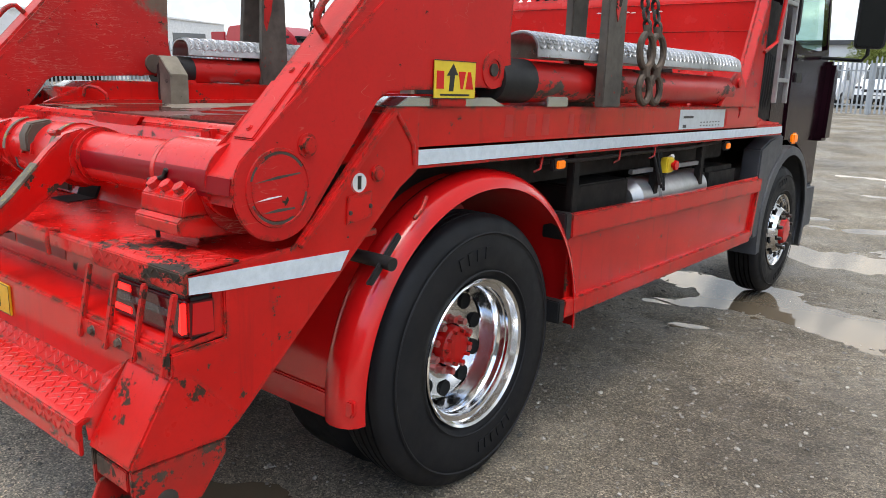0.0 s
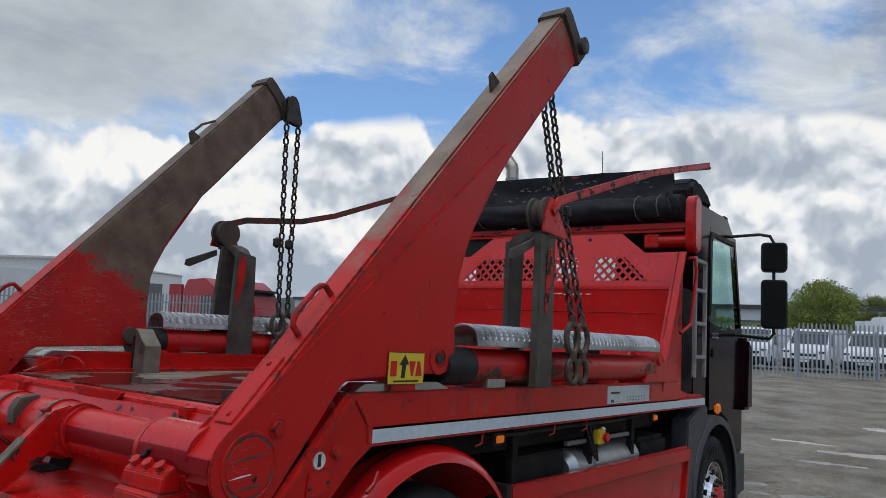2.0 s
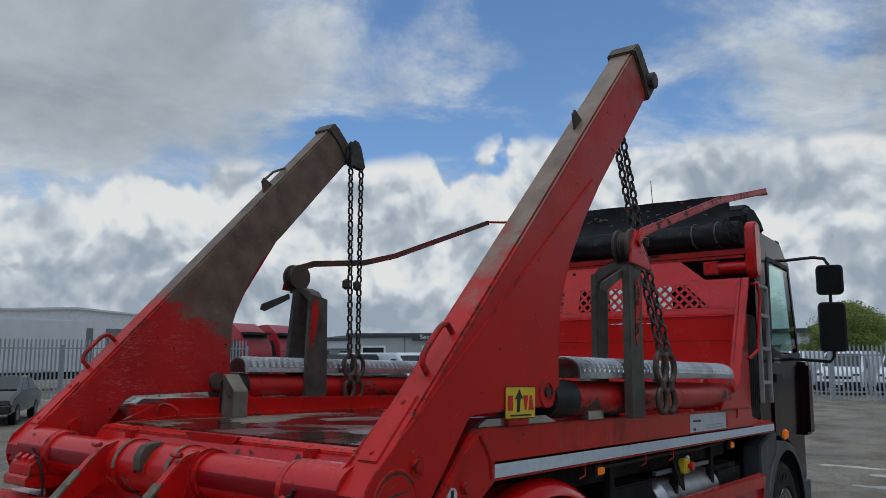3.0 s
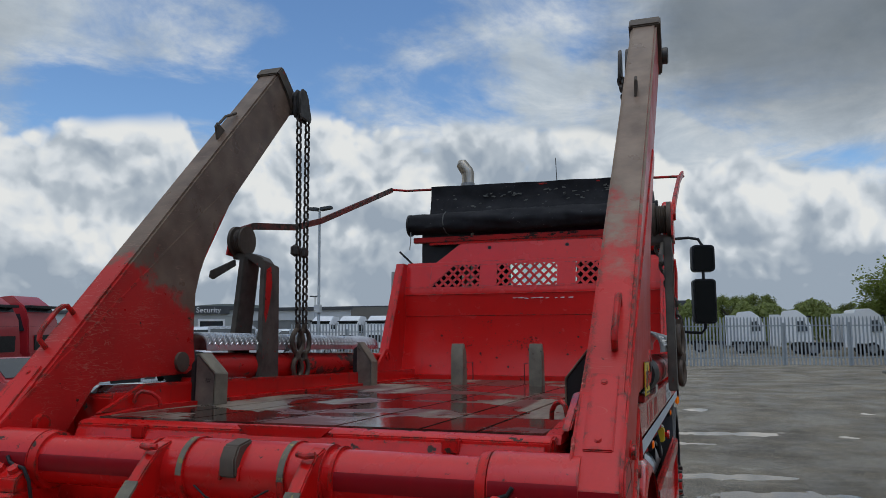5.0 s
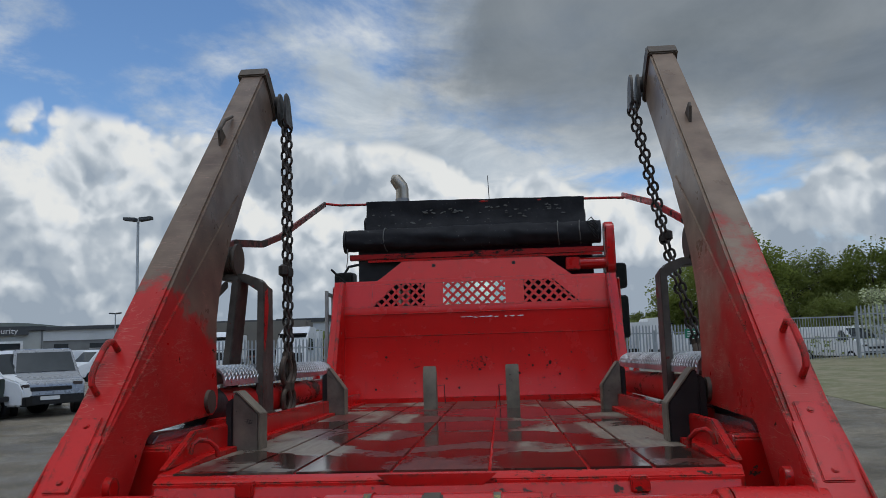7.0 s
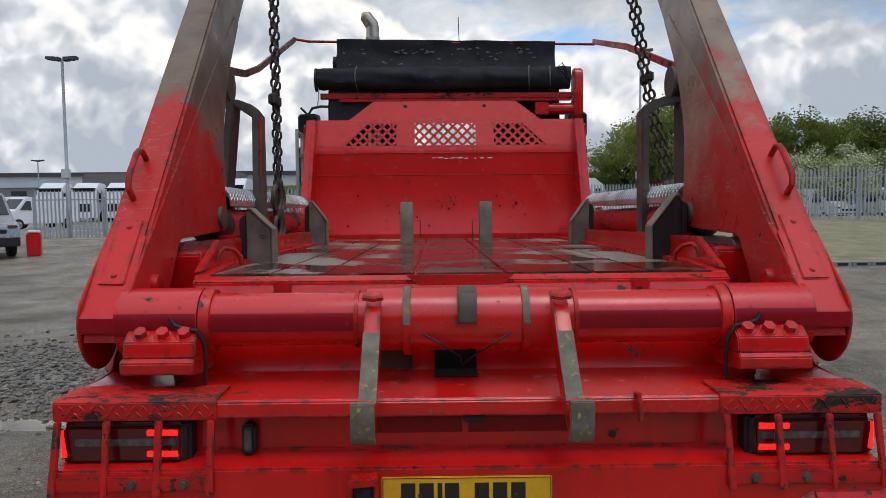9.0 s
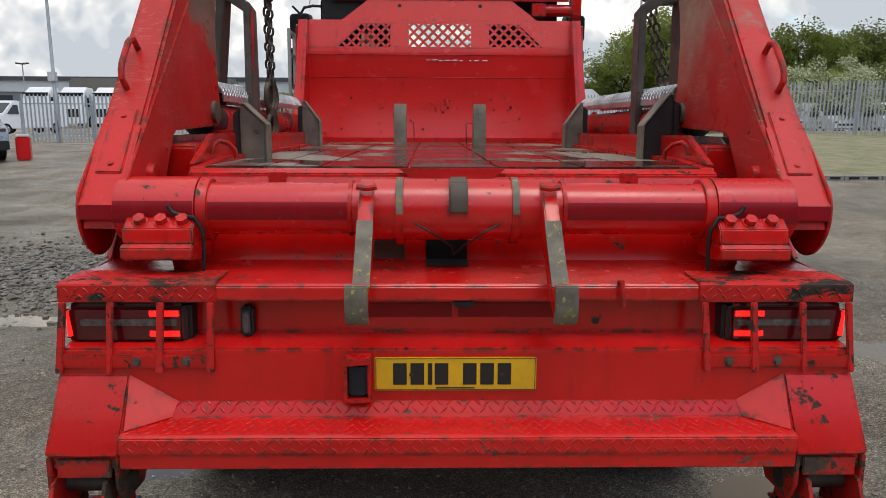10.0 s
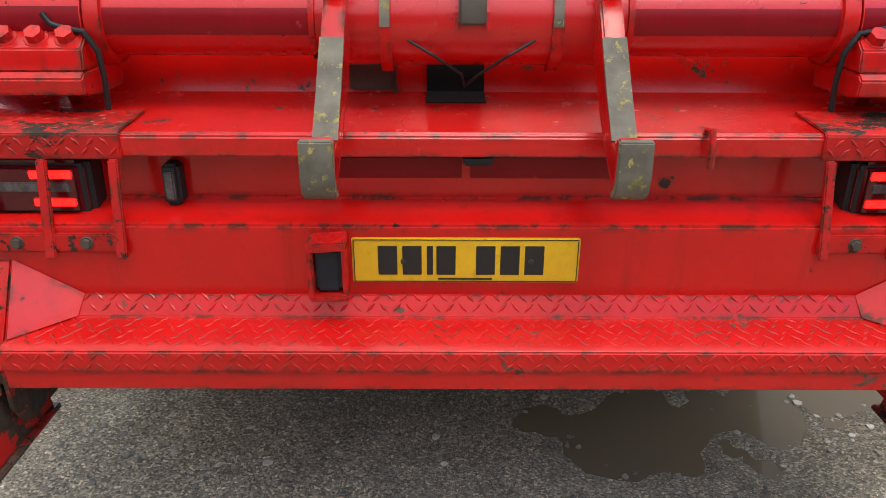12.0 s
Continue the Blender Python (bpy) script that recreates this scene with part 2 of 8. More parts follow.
def plain(name, base, rough=0.4, metal=0.0, emit=None, power=0.0):
    m = bpy.data.materials.new(name)
    m.use_nodes = True
    b = m.node_tree.nodes["Principled BSDF"]
    b.inputs["Base Color"].default_value = (*base, 1)
    b.inputs["Roughness"].default_value, b.inputs["Metallic"].default_value = rough, metal
    if emit:
        b.inputs["Emission Color"].default_value = (*emit, 1)
        b.inputs["Emission Strength"].default_value = power
    return m


def glass(name, tint, rough=0.03, alpha_mix=0.7, sheen=0.8):
    """Thin tinted pane: part clear, part mirror."""
    m = bpy.data.materials.new(name)
    m.use_nodes = True
    nt = m.node_tree
    nt.nodes.clear()
    tr, gl, mx = nt.nodes.new("ShaderNodeBsdfTransparent"), nt.nodes.new("ShaderNodeBsdfGlossy"), nt.nodes.new("ShaderNodeMixShader")
    lw, fr = nt.nodes.new("ShaderNodeLayerWeight"), nt.nodes.new("ShaderNodeMath")
    fr.operation = "POWER"
    fr.inputs[1].default_value = 5.0
    nt.links.new(lw.outputs["Facing"], fr.inputs[0])
    ad = nt.nodes.new("ShaderNodeMath")
    ad.operation = "MULTIPLY_ADD"
    ad.inputs[1].default_value, ad.inputs[2].default_value = sheen, 1 - alpha_mix
    nt.links.new(fr.outputs[0], ad.inputs[0])
    tr.inputs[0].default_value = (*tint, 1)
    gl.inputs["Roughness"].default_value = rough
    nt.links.new(ad.outputs[0], mx.inputs[0])
    nt.links.new(tr.outputs[0], mx.inputs[1])
    nt.links.new(gl.outputs[0], mx.inputs[2])
    nt.links.new(mx.outputs[0], nt.nodes.new("ShaderNodeOutputMaterial").inputs[0])
    return m


RED, RED2 = (0.60, 0.009, 0.008), (0.45, 0.007, 0.006)
M = {
    "red": surface("red_paint", RED, RED2, 2.5, 0.09, 0.26, bump=0.03, bump_scale=60, wear=RUST, wear_at=0.635, wear_scale=7, streak=(0.24, 0.010, 0.009), streak_at=0.56, coat=0.2, edge=0.012, spec=0.32),
    "red_tube": surface("glossy_red_tube_paint", (0.58, 0.010, 0.010), (0.50, 0.008, 0.008), 2.5, 0.22, 0.36, bump=0.02, bump_scale=60, wear=RUST, wear_at=0.66, wear_scale=7, streak=(0.36, 0.008, 0.008), coat=0.12, scratch=(0.5, 0.12, 0.09), edge=0.008),
    "red_wet": surface("wet_red_paint", (0.60, 0.009, 0.008), (0.46, 0.007, 0.006), 5, 0.10, 0.30, drops=3.0, bump=0.10, bump_scale=45, wear=RUST, wear_at=0.62, wear_scale=10, streak=(0.25, 0.009, 0.008), coat=0.2, edge=0.010, spec=0.4),
    "red_chipped": surface("chipped_red_paint", RED, RED2, 3, 0.2, 0.45, bump=0.05, bump_scale=80, wear=RUST, wear_at=0.60, wear_scale=10, streak=(0.3, 0.012, 0.01), coat=0.1, edge=0.010, spec=0.32),
    "red_scraped": surface("scraped_red_paint", (0.56, 0.011, 0.009), (0.40, 0.009, 0.008), 3, 0.25, 0.5, bump=0.06, bump_scale=80, wear=(0.030, 0.021, 0.014), wear_at=0.54, wear_scale=9, coat=0.08, edge=0.013, stretch=(0.55, 1, 1.2), spec=0.3),
    "guard_bar": surface("chipped_guard_paint", (0.52, 0.012, 0.010), (0.36, 0.010, 0.009), 5, 0.25, 0.45, bump=0.08, bump_scale=80, wear=(0.04, 0.026, 0.018), wear_at=0.565, wear_scale=13, edge=0.008, spec=0.3),
    "jack": surface("scraped_jack_paint", (0.50, 0.012, 0.010), (0.30, 0.02, 0.015), 6, 0.25, 0.5, bump=0.08, bump_scale=80, wear=(0.075, 0.05, 0.036), wear_at=0.53, wear_scale=8, edge=0.014, spec=0.3),
    "red_glossy": surface("glossy_red_plastic", (0.62, 0.009, 0.010), (0.53, 0.007, 0.008), 2, 0.13, 0.26, bump=0.015, bump_scale=200, coat=0.3, streak=(0.45, 0.012, 0.01), spec=0.4),
    "red_board": surface("headboard_red_paint", (0.64, 0.012, 0.011), (0.56, 0.010, 0.009), 2.2, 0.16, 0.30, bump=0.02, bump_scale=90, wear=RUST, wear_at=0.70, wear_scale=9, streak=(0.38, 0.010, 0.009), streak_at=0.6, coat=0.25, scratch=(0.5, 0.14, 0.10), edge=0.006, spec=0.4),
    "red_dull": surface("faded_red_paint", (0.53, 0.014, 0.013), (0.40, 0.011, 0.010), 2, 0.25, 0.45, bump=0.03, wear=RUST, wear_at=0.66, wear_scale=5, streak=(0.3, 0.012, 0.01), scratch=(0.55, 0.2, 0.16), edge=0.013, spec=0.3, scratch_at=0.665),
    "ram": surface("rubbed_ram_paint", (0.53, 0.014, 0.013), (0.40, 0.011, 0.010), 2, 0.25, 0.4, bump=0.03, wear=(0.10, 0.078, 0.06), wear_at=0.56, wear_scale=2.6, stretch=(1, 0.45, 1), spec=0.35),
    "red_rusty": surface("rusty_red_paint", (0.20, 0.03, 0.022), (0.09, 0.05, 0.036), 4, 0.4, 0.6, bump=0.06, bump_scale=70, wear=(0.07, 0.052, 0.04), wear_at=0.52, wear_scale=6),
    "bare": surface("worn_brown_steel", (0.115, 0.085, 0.062), (0.06, 0.048, 0.038), 6, 0.5, 0.7, metal=0.25, bump=0.06, bump_scale=70, wear=(0.32, 0.02, 0.015), wear_at=0.67, wear_scale=4),
    "steel": surface("dark_steel", (0.09, 0.082, 0.075), (0.045, 0.04, 0.036), 14, 0.38, 0.6, metal=0.6, bump=0.05, bump_scale=120, wear=(0.1, 0.05, 0.03), wear_at=0.64),
    "post": surface("scuffed_grey_steel", (0.115, 0.098, 0.08), (0.045, 0.038, 0.032), 7, 0.5, 0.7, metal=0.2, bump=0.06, wear=(0.33, 0.03, 0.02), wear_at=0.63, wear_scale=5),
    "chain": surface("chain_steel", (0.075, 0.062, 0.052), (0.03, 0.025, 0.022), 25, 0.42, 0.6, metal=0.7, bump=0.08, bump_scale=160),
    "tread": surface("bright_tread_plate", (0.62, 0.63, 0.65), (0.45, 0.46, 0.47), 7, 0.25, 0.45, metal=0.8, bump=0.03, bump_scale=150, grime=(0.13, 0.125, 0.115)),
    "tarp": surface("black_tarpaulin", (0.012, 0.012, 0.014), (0.022, 0.022, 0.024), 5, 0.7, 0.85, bump=0.25, bump_scale=22, wear=(0.22, 0.22, 0.21), wear_at=0.70, wear_scale=10, spec=0.2),
    "rubber": surface("tyre_rubber", (0.0065, 0.007, 0.009), (0.013, 0.0135, 0.015), 5, 0.42, 0.65, bump=0.05, bump_scale=140, streak=(0.022, 0.022, 0.023), streak_at=0.66, spec=0.24),
    "black": surface("black_plastic", (0.012, 0.012, 0.013), (0.022, 0.022, 0.022), 8, 0.4, 0.6, bump=0.05, bump_scale=200, spec=0.3),
    "chassis": surface("oily_chassis", (0.009, 0.0085, 0.008), (0.022, 0.019, 0.016), 6, 0.55, 0.8, bump=0.1, bump_scale=50, spec=0.2),
    "chrome": surface("polished_alloy", (0.82, 0.82, 0.82), (0.68, 0.68, 0.69), 6, 0.09, 0.16, metal=1.0, bump=0.006, bump_scale=120),
    "cab": surface("dark_maroon_cab_paint", (0.016, 0.004, 0.0075), (0.011, 0.003, 0.0055), 3, 0.10, 0.18, coat=0.0, spec=0.14),
    "tank": surface("brushed_tank", (0.55, 0.55, 0.54), (0.4, 0.4, 0.39), 5, 0.3, 0.5, metal=0.7, bump=0.03, grime=(0.3, 0.29, 0.27)),
    "grey": surface("grey_metal", (0.3, 0.3, 0.3), (0.2, 0.2, 0.2), 8, 0.45, 0.6, metal=0.5, bump=0.03),
    "strip": surface("reflective_strip", (0.62, 0.68, 0.72), (0.5, 0.56, 0.6), 30, 0.35, 0.5, bump=0.03, bump_scale=250, streak=(0.35, 0.3, 0.25), streak_at=0.7),
    "yellow": surface("yellow_plate", (0.72, 0.42, 0.015), (0.6, 0.34, 0.012), 8, 0.25, 0.35, streak=(0.3, 0.19, 0.02), streak_at=0.66),
    "sticker": surface("yellow_sticker", (0.75, 0.55, 0.03), (0.66, 0.46, 0.03), 8, 0.35, 0.45, wear=(0.35, 0.25, 0.1), wear_at=0.7),
    # flat black that stands in for the shade inside uncut holes
    "void": plain("painted_hole_black", (0.002, 0.002, 0.002), 1.0),
    "ink": plain("black_ink", (0.012, 0.012, 0.012), 0.4),
    "white": surface("white_paint", (0.75, 0.75, 0.74), (0.6, 0.6, 0.59), 6, 0.4, 0.55, bump=0.02),
    "lamp_red": surface("red_lamp_lens", (0.085, 0.004, 0.006), (0.055, 0.003, 0.004), 20, 0.08, 0.14, coat=0.2, spec=0.35),
    "lamp_lit": plain("lit_red_lamp", (0.5, 0.01, 0.01), 0.3, 0, (1.0, 0.012, 0.012), 1.5),
    "lamp_side": plain("lit_red_side_lens", (0.22, 0.004, 0.006), 0.15, 0, (1.0, 0.012, 0.015), 0.10),
    "lamp_clear": surface("clear_lamp_lens", (0.09, 0.07, 0.07), (0.03, 0.025, 0.025), 60, 0.1, 0.2, coat=0.2),
    "amber": plain("amber_lens", (0.75, 0.17, 0.004), 0.2, 0, (1.0, 0.22, 0.01), 0.18),
    "glass": glass("window_glass", (0.5, 0.62, 0.6)),
    "mirror": plain("mirror_glass", (0.10, 0.105, 0.11), 0.03, 1.0),
    "plastic_grey": surface("grey_plastic", (0.07, 0.072, 0.078), (0.05, 0.052, 0.056), 6, 0.45, 0.6, bump=0.05, bump_scale=200),
    "deck": surface("wet_wood_deck", (0.13, 0.075, 0.05), (0.26, 0.21, 0.16), 1.4, 0.04, 0.42, bump=0.03, bump_scale=40, grime=(0.1, 0.03, 0.02), random=0.18),
    "fence": surface("galvanised_steel", (0.35, 0.375, 0.39), (0.25, 0.275, 0.29), 2, 0.5, 0.65, metal=0.2, random=0.1),
}


# ---- mesh helpers ----
def box(bm, x0, x1, y0, y1, z0, z1):
    v = [bm.verts.new((x, y, z)) for x in (x0, x1) for y in (y0, y1) for z in (z0, z1)]
    for f in ((0, 1, 3, 2), (4, 6, 7, 5), (0, 4, 5, 1), (2, 3, 7, 6), (0, 2, 6, 4), (1, 5, 7, 3)):
        bm.faces.new([v[i] for i in f])
    return bm


def prism(bm, outline, a, b, axis=0):
    """An outline extruded from a to b along an axis; its points give the other two axes in order."""
    def at(p, d):
        q = list(p)
        q.insert(axis, d)
        return q
    lo, hi = [bm.verts.new(at(p, a)) for p in outline], [bm.verts.new(at(p, b)) for p in outline]
    n = len(outline)
    bm.faces.new(lo)
    bm.faces.new(hi[::-1])
    for i in range(n):
        bm.faces.new((lo[i], hi[i], hi[(i + 1) % n], lo[(i + 1) % n]))
    return bm


def rod(bm, pts, r, seg=10, closed=False):
    """A round bar along points; r is one radius or one for each point."""
    pts = [Vector(p) for p in pts]
    n = len(pts)
    rs = [r] * n if isinstance(r, (int, float)) else r
    rings, side = [], None
    for i, p in enumerate(pts):
        d = (pts[(i + 1) % n] - pts[i - 1]) if closed else (pts[min(i + 1, n - 1)] - pts[max(i - 1, 0)])
        d.normalize()
        if side is None:
            side = d.orthogonal().normalized()
        side = (side - d * side.dot(d)).normalized()
        other = d.cross(side)
        rings.append([bm.verts.new(p + (side * math.cos(2 * math.pi * k / seg) + other * math.sin(2 * math.pi * k / seg)) * rs[i]) for k in range(seg)])
    for i in range(n if closed else n - 1):
        a, b = rings[i], rings[(i + 1) % n]
        for k in range(seg):
            bm.faces.new((a[k], a[(k + 1) % seg], b[(k + 1) % seg], b[k]))
    if not closed:
        bm.faces.new(rings[0][::-1])
        bm.faces.new(rings[-1])
    return bm


def spin(bm, profile, cy, cz, seg=48, axis=0, cx=0.0):
    """Turns a profile of (along, radius) round an axis through (cy, cz); closed where the radius is 0."""
    rings = []
    for a, r in profile:
        ring = []
        for k in range(seg if r > 1e-6 else 1):
            t = 2 * math.pi * k / seg
            u, v = r * math.cos(t), r * math.sin(t)
            ring.append(bm.verts.new({0: (a, cy + u, cz + v), 1: (cx + u, a, cz + v), 2: (cx + u, cy + v, a)}[axis]))
        rings.append(ring)
    for a, b in zip(rings, rings[1:]):
        for k in range(seg):
            k2 = (k + 1) % seg
            if len(a) == 1 and len(b) == 1:
                continue
            if len(a) == 1:
                bm.faces.new((a[0], b[k], b[k2]))
            elif len(b) == 1:
                bm.faces.new((a[k], a[k2], b[0]))
            else:
                bm.faces.new((a[k], a[k2], b[k2], b[k]))
    return bm


def arc(cy, cz, r, a0, a1, n):
    return [(cy + r * math.cos(radians(a0 + (a1 - a0) * i / n)), cz + r * math.sin(radians(a0 + (a1 - a0) * i / n))) for i in range(n + 1)]


def rounded(a0, a1, b0, b1, r, n=5):
    """The outline of a rectangle with round corners."""
    out = []
    for ca, cb, start in ((a1 - r, b1 - r, 0), (a0 + r, b1 - r, 90), (a0 + r, b0 + r, 180), (a1 - r, b0 + r, 270)):
        out += [(ca + r * math.cos(radians(start + 90 * k / n)), cb + r * math.sin(radians(start + 90 * k / n))) for k in range(n + 1)]
    return out


def mesh_of(name, bm, material, bevel=0.0, seg=2, sharp=35):
    bmesh.ops.remove_doubles(bm, verts=bm.verts, dist=1e-5)
    bmesh.ops.recalc_face_normals(bm, faces=bm.faces)
    if bevel:
        edges = [e for e in bm.edges if len(e.link_faces) == 2 and e.calc_face_angle(0) > radians(30)]
        bmesh.ops.bevel(bm, geom=edges, offset=bevel, segments=seg, affect="EDGES", clamp_overlap=True)
    me = bpy.data.meshes.new(name)
    bm.to_mesh(me)
    bm.free()
    for p in me.polygons:
        p.use_smooth = True
    me.set_sharp_from_angle(angle=radians(sharp))
    me.materials.append(material)
    return me


def part(name, bm, material, parent, label="", bevel=0.0, seg=2, sharp=35):
    ob = new(name, mesh_of(name, bm, material, bevel, seg, sharp))
    ob.parent = parent
    if label:
        ob["label"] = label
    return ob


def thing(name, label, category, m=None, group="", kind=""):
    ob = new(name)
    ob.empty_display_size = 0.2
    if m is not None:
        ob.matrix_world = m
    return tagged(ob, label, category, group, kind)


def B():
    return bmesh.new()


# ---- ground ----
LEAN = -2.0


def ground_base(x, y):
    """The yard: it falls gently under the truck, dips ahead of it, and lies level beyond."""
    t = math.tan(radians(LEAN))
    near = t * max(-6.0, min(y, 7.0))
    k = max(0.0, min(1.0, (y - 7.0) / 20.0))
    k = k * k * (3 - 2 * k)
    far = max(0.0, min(1.0, (y - 38.0) / 14.0))
    return near * (1 - k) + 0.02 * k - 0.5 * far


PUDDLES = [  # x, y, half length along x, half length along y, turn, depth
    (0.95, 5.7, 0.6, 0.32, -8, 0.045), (1.75, 5.25, 0.75, 0.45, -18, 0.05), (2.5, 5.3, 0.5, 0.25, 10, 0.03), (1.3, 7.7, 0.95, 0.36, -6, 0.05), (2.4, 8.5, 0.9, 0.26, 14, 0.045),
    (1.85, 9.55, 0.8, 0.18, 12, 0.04), (0.55, 9.9, 0.3, 0.13, 10, 0.035), (2.1, 13.6, 1.15, 0.24, 10, 0.045), (1.2, 12.3, 0.5, 0.15, 5, 0.03), (3.95, 13.65, 0.32, 0.15, 0, 0.04), (0.35, 14.2, 0.65, 0.2, 5, 0.04),
    (1.32, 17.0, 0.5, 0.28, 0, 0.045), (4.9, 17.2, 0.3, 0.2, 0, 0.04), (1.0, 4.3, 0.36, 0.13, 10, 0.028), (0.7, 4.9, 0.4, 0.14, 25, 0.028), (3.6, 3.2, 0.6, 0.36, 10, 0.04),
    (0.56, 0.56, 0.66, 0.33, 4, 0.036), (1.5, 0.92, 0.3, 0.3, 0, 0.04), (-1.40, 1.18, 0.22, 0.17, 20, 0.04), (-3.7, 4.2, 0.4, 0.24, 10, 0.04),
]


def ground_z(x, y):
    z = ground_base(x, y)
    near = 1.0 / (1.0 + (max(0.0, math.hypot(x, y - 3) - 12) / 10.0) ** 2)
    z += near * (0.016 * noise.noise((x * 0.7, y * 0.7, 0.3)) + 0.012 * noise.noise((x * 2.6, y * 2.6, 4.1)) + 0.008 * noise.noise((x * 7, y * 7, 1.7)) + 0.0035 * noise.noise((x * 23, y * 23, 8.7)))
    for px, py, a, b, turn, depth in PUDDLES:
        dx, dy = x - px, y - py
        if abs(dx) > 3 * a + 0.5 and abs(dy) > 3 * a + 0.5:
            continue
        c, s = math.cos(radians(turn)), math.sin(radians(turn))
        u, v = (c * dx + s * dy) / a, (-s * dx + c * dy) / b
        k = math.exp(-(u * u + v * v))
        z -= (depth + 0.008) * k
        if k > 0.02:
            z += min(1.0, 3 * k) * (0.020 * noise.noise((x * 3.1, y * 3.1, 6.3)) + 0.013 * noise.noise((x * 8.5, y * 8.5, 2.9)))
    return z


def gravel_material():
    m = bpy.data.materials.new("wet_gravel_asphalt")
    m.use_nodes = True
    nt = m.node_tree
    N, L = nt.nodes.new, nt.links.new
    b = nt.nodes["Principled BSDF"]
    co = N("ShaderNodeTexCoord").outputs["Object"]

    def nz(s, d=6.0, r=0.6):
        n = N("ShaderNodeTexNoise")
        n.inputs["Scale"].default_value, n.inputs["Detail"].default_value, n.inputs["Roughness"].default_value = s, d, r
        L(co, n.inputs["Vector"])
        return n.outputs["Fac"]

    def ramp(v, *stops):
        n = N("ShaderNodeValToRGB")
        e = n.color_ramp.elements
        while len(e) < len(stops):
            e.new(0.5)
        for q, (p, c) in zip(e, stops):
            q.position, q.color = p, (*c, 1)
        L(v, n.inputs[0])
        return n.outputs[0]

    def mixc(f, a, c, kind="MIX"):
        n = N("ShaderNodeMix")
        n.data_type, n.blend_type = "RGBA", kind
        if isinstance(f, float):
            n.inputs[0].default_value = f
        else:
            L(f, n.inputs[0])
        L(a, n.inputs[6])
        L(c, n.inputs[7])
        return n.outputs[2]

    stones = N("ShaderNodeTexVoronoi")
    stones.inputs["Scale"].default_value = 140
    L(co, stones.inputs["Vector"])
    grit = N("ShaderNodeTexVoronoi")
    grit.inputs["Scale"].default_value = 380
    L(co, grit.inputs["Vector"])
    big = ramp(nz(0.55, 6, 0.62), (0.34, (0.28, 0.25, 0.205)), (0.52, (0.45, 0.405, 0.335)), (0.70, (0.63, 0.575, 0.48)))
    mid = ramp(nz(7, 5, 0.7), (0.3, (0.66, 0.65, 0.63)), (0.7, (1.22, 1.20, 1.16)))
    col = mixc(1.0, big, mid, "MULTIPLY")
    pick = N("ShaderNodeSeparateColor")
    L(stones.outputs["Color"], pick.inputs[0])
    tone = ramp(pick.outputs[0], (0.0, (0.33, 0.32, 0.31)), (0.7, (1.02, 1.0, 0.97)), (0.92, (1.6, 1.55, 1.48)), (1.0, (2.3, 2.24, 2.1)))
    col = mixc(1.0, col, tone, "MULTIPLY")
    # lighter behind the truck: stronger light there is painted in along with dryness
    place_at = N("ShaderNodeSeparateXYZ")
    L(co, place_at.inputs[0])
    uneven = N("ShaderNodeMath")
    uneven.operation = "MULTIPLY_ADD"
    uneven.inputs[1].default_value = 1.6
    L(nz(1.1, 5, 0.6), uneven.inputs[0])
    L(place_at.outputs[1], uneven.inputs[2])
    dry_pale = N("ShaderNodeMapRange")
    dry_pale.interpolation_type = "SMOOTHSTEP"
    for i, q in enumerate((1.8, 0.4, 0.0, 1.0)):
        dry_pale.inputs[i + 1].default_value = q
    L(uneven.outputs[0], dry_pale.inputs[0])
    wet_lit_tone = ramp(dry_pale.outputs[0], (0.0, (0.60, 0.585, 0.565)), (1.0, (1.26, 1.25, 1.23)))
    col = mixc(1.0, col, wet_lit_tone, "MULTIPLY")
    L(col, b.inputs["Base Color"])
    mr = N("ShaderNodeMapRange")
    for i, q in enumerate((0.42, 0.66, 0.38, 0.85)):
        mr.inputs[i + 1].default_value = q
    L(nz(0.9, 5, 0.6), mr.inputs[0])
    L(mr.outputs[0], b.inputs["Roughness"])
    b.inputs["Specular IOR Level"].default_value = 0.36
    bp = N("ShaderNodeBump")
    bp.inputs["Strength"].default_value, bp.inputs["Distance"].default_value = 0.75, 0.012
    add = N("ShaderNodeMath")
    add.operation = "ADD"
    L(stones.outputs["Distance"], add.inputs[0])
    L(grit.outputs["Distance"], add.inputs[1])
    inv = N("ShaderNodeMath")
    inv.operation = "MULTIPLY"
    inv.inputs[1].default_value = -1.0
    L(add.outputs[0], inv.inputs[0])
    L(inv.outputs[0], bp.inputs["Height"])
    L(bp.outputs[0], b.inputs["Normal"])
    return m


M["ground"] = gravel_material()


def axis_steps(lo, hi, fine, coarse, a, b):
    """Grid lines: fine steps between a and b, growing outside."""
    out, x, step = [], a, fine
    while x < b:
        out.append(x)
        x += fine
    while x < hi:
        out.append(x)
        step *= 1.18
        x += min(step, coarse)
    out.append(hi)
    x, step = a, fine
    while x > lo:
        step *= 1.18
        x -= min(step, coarse)
        out.append(max(x, lo))
    return sorted(set(out))


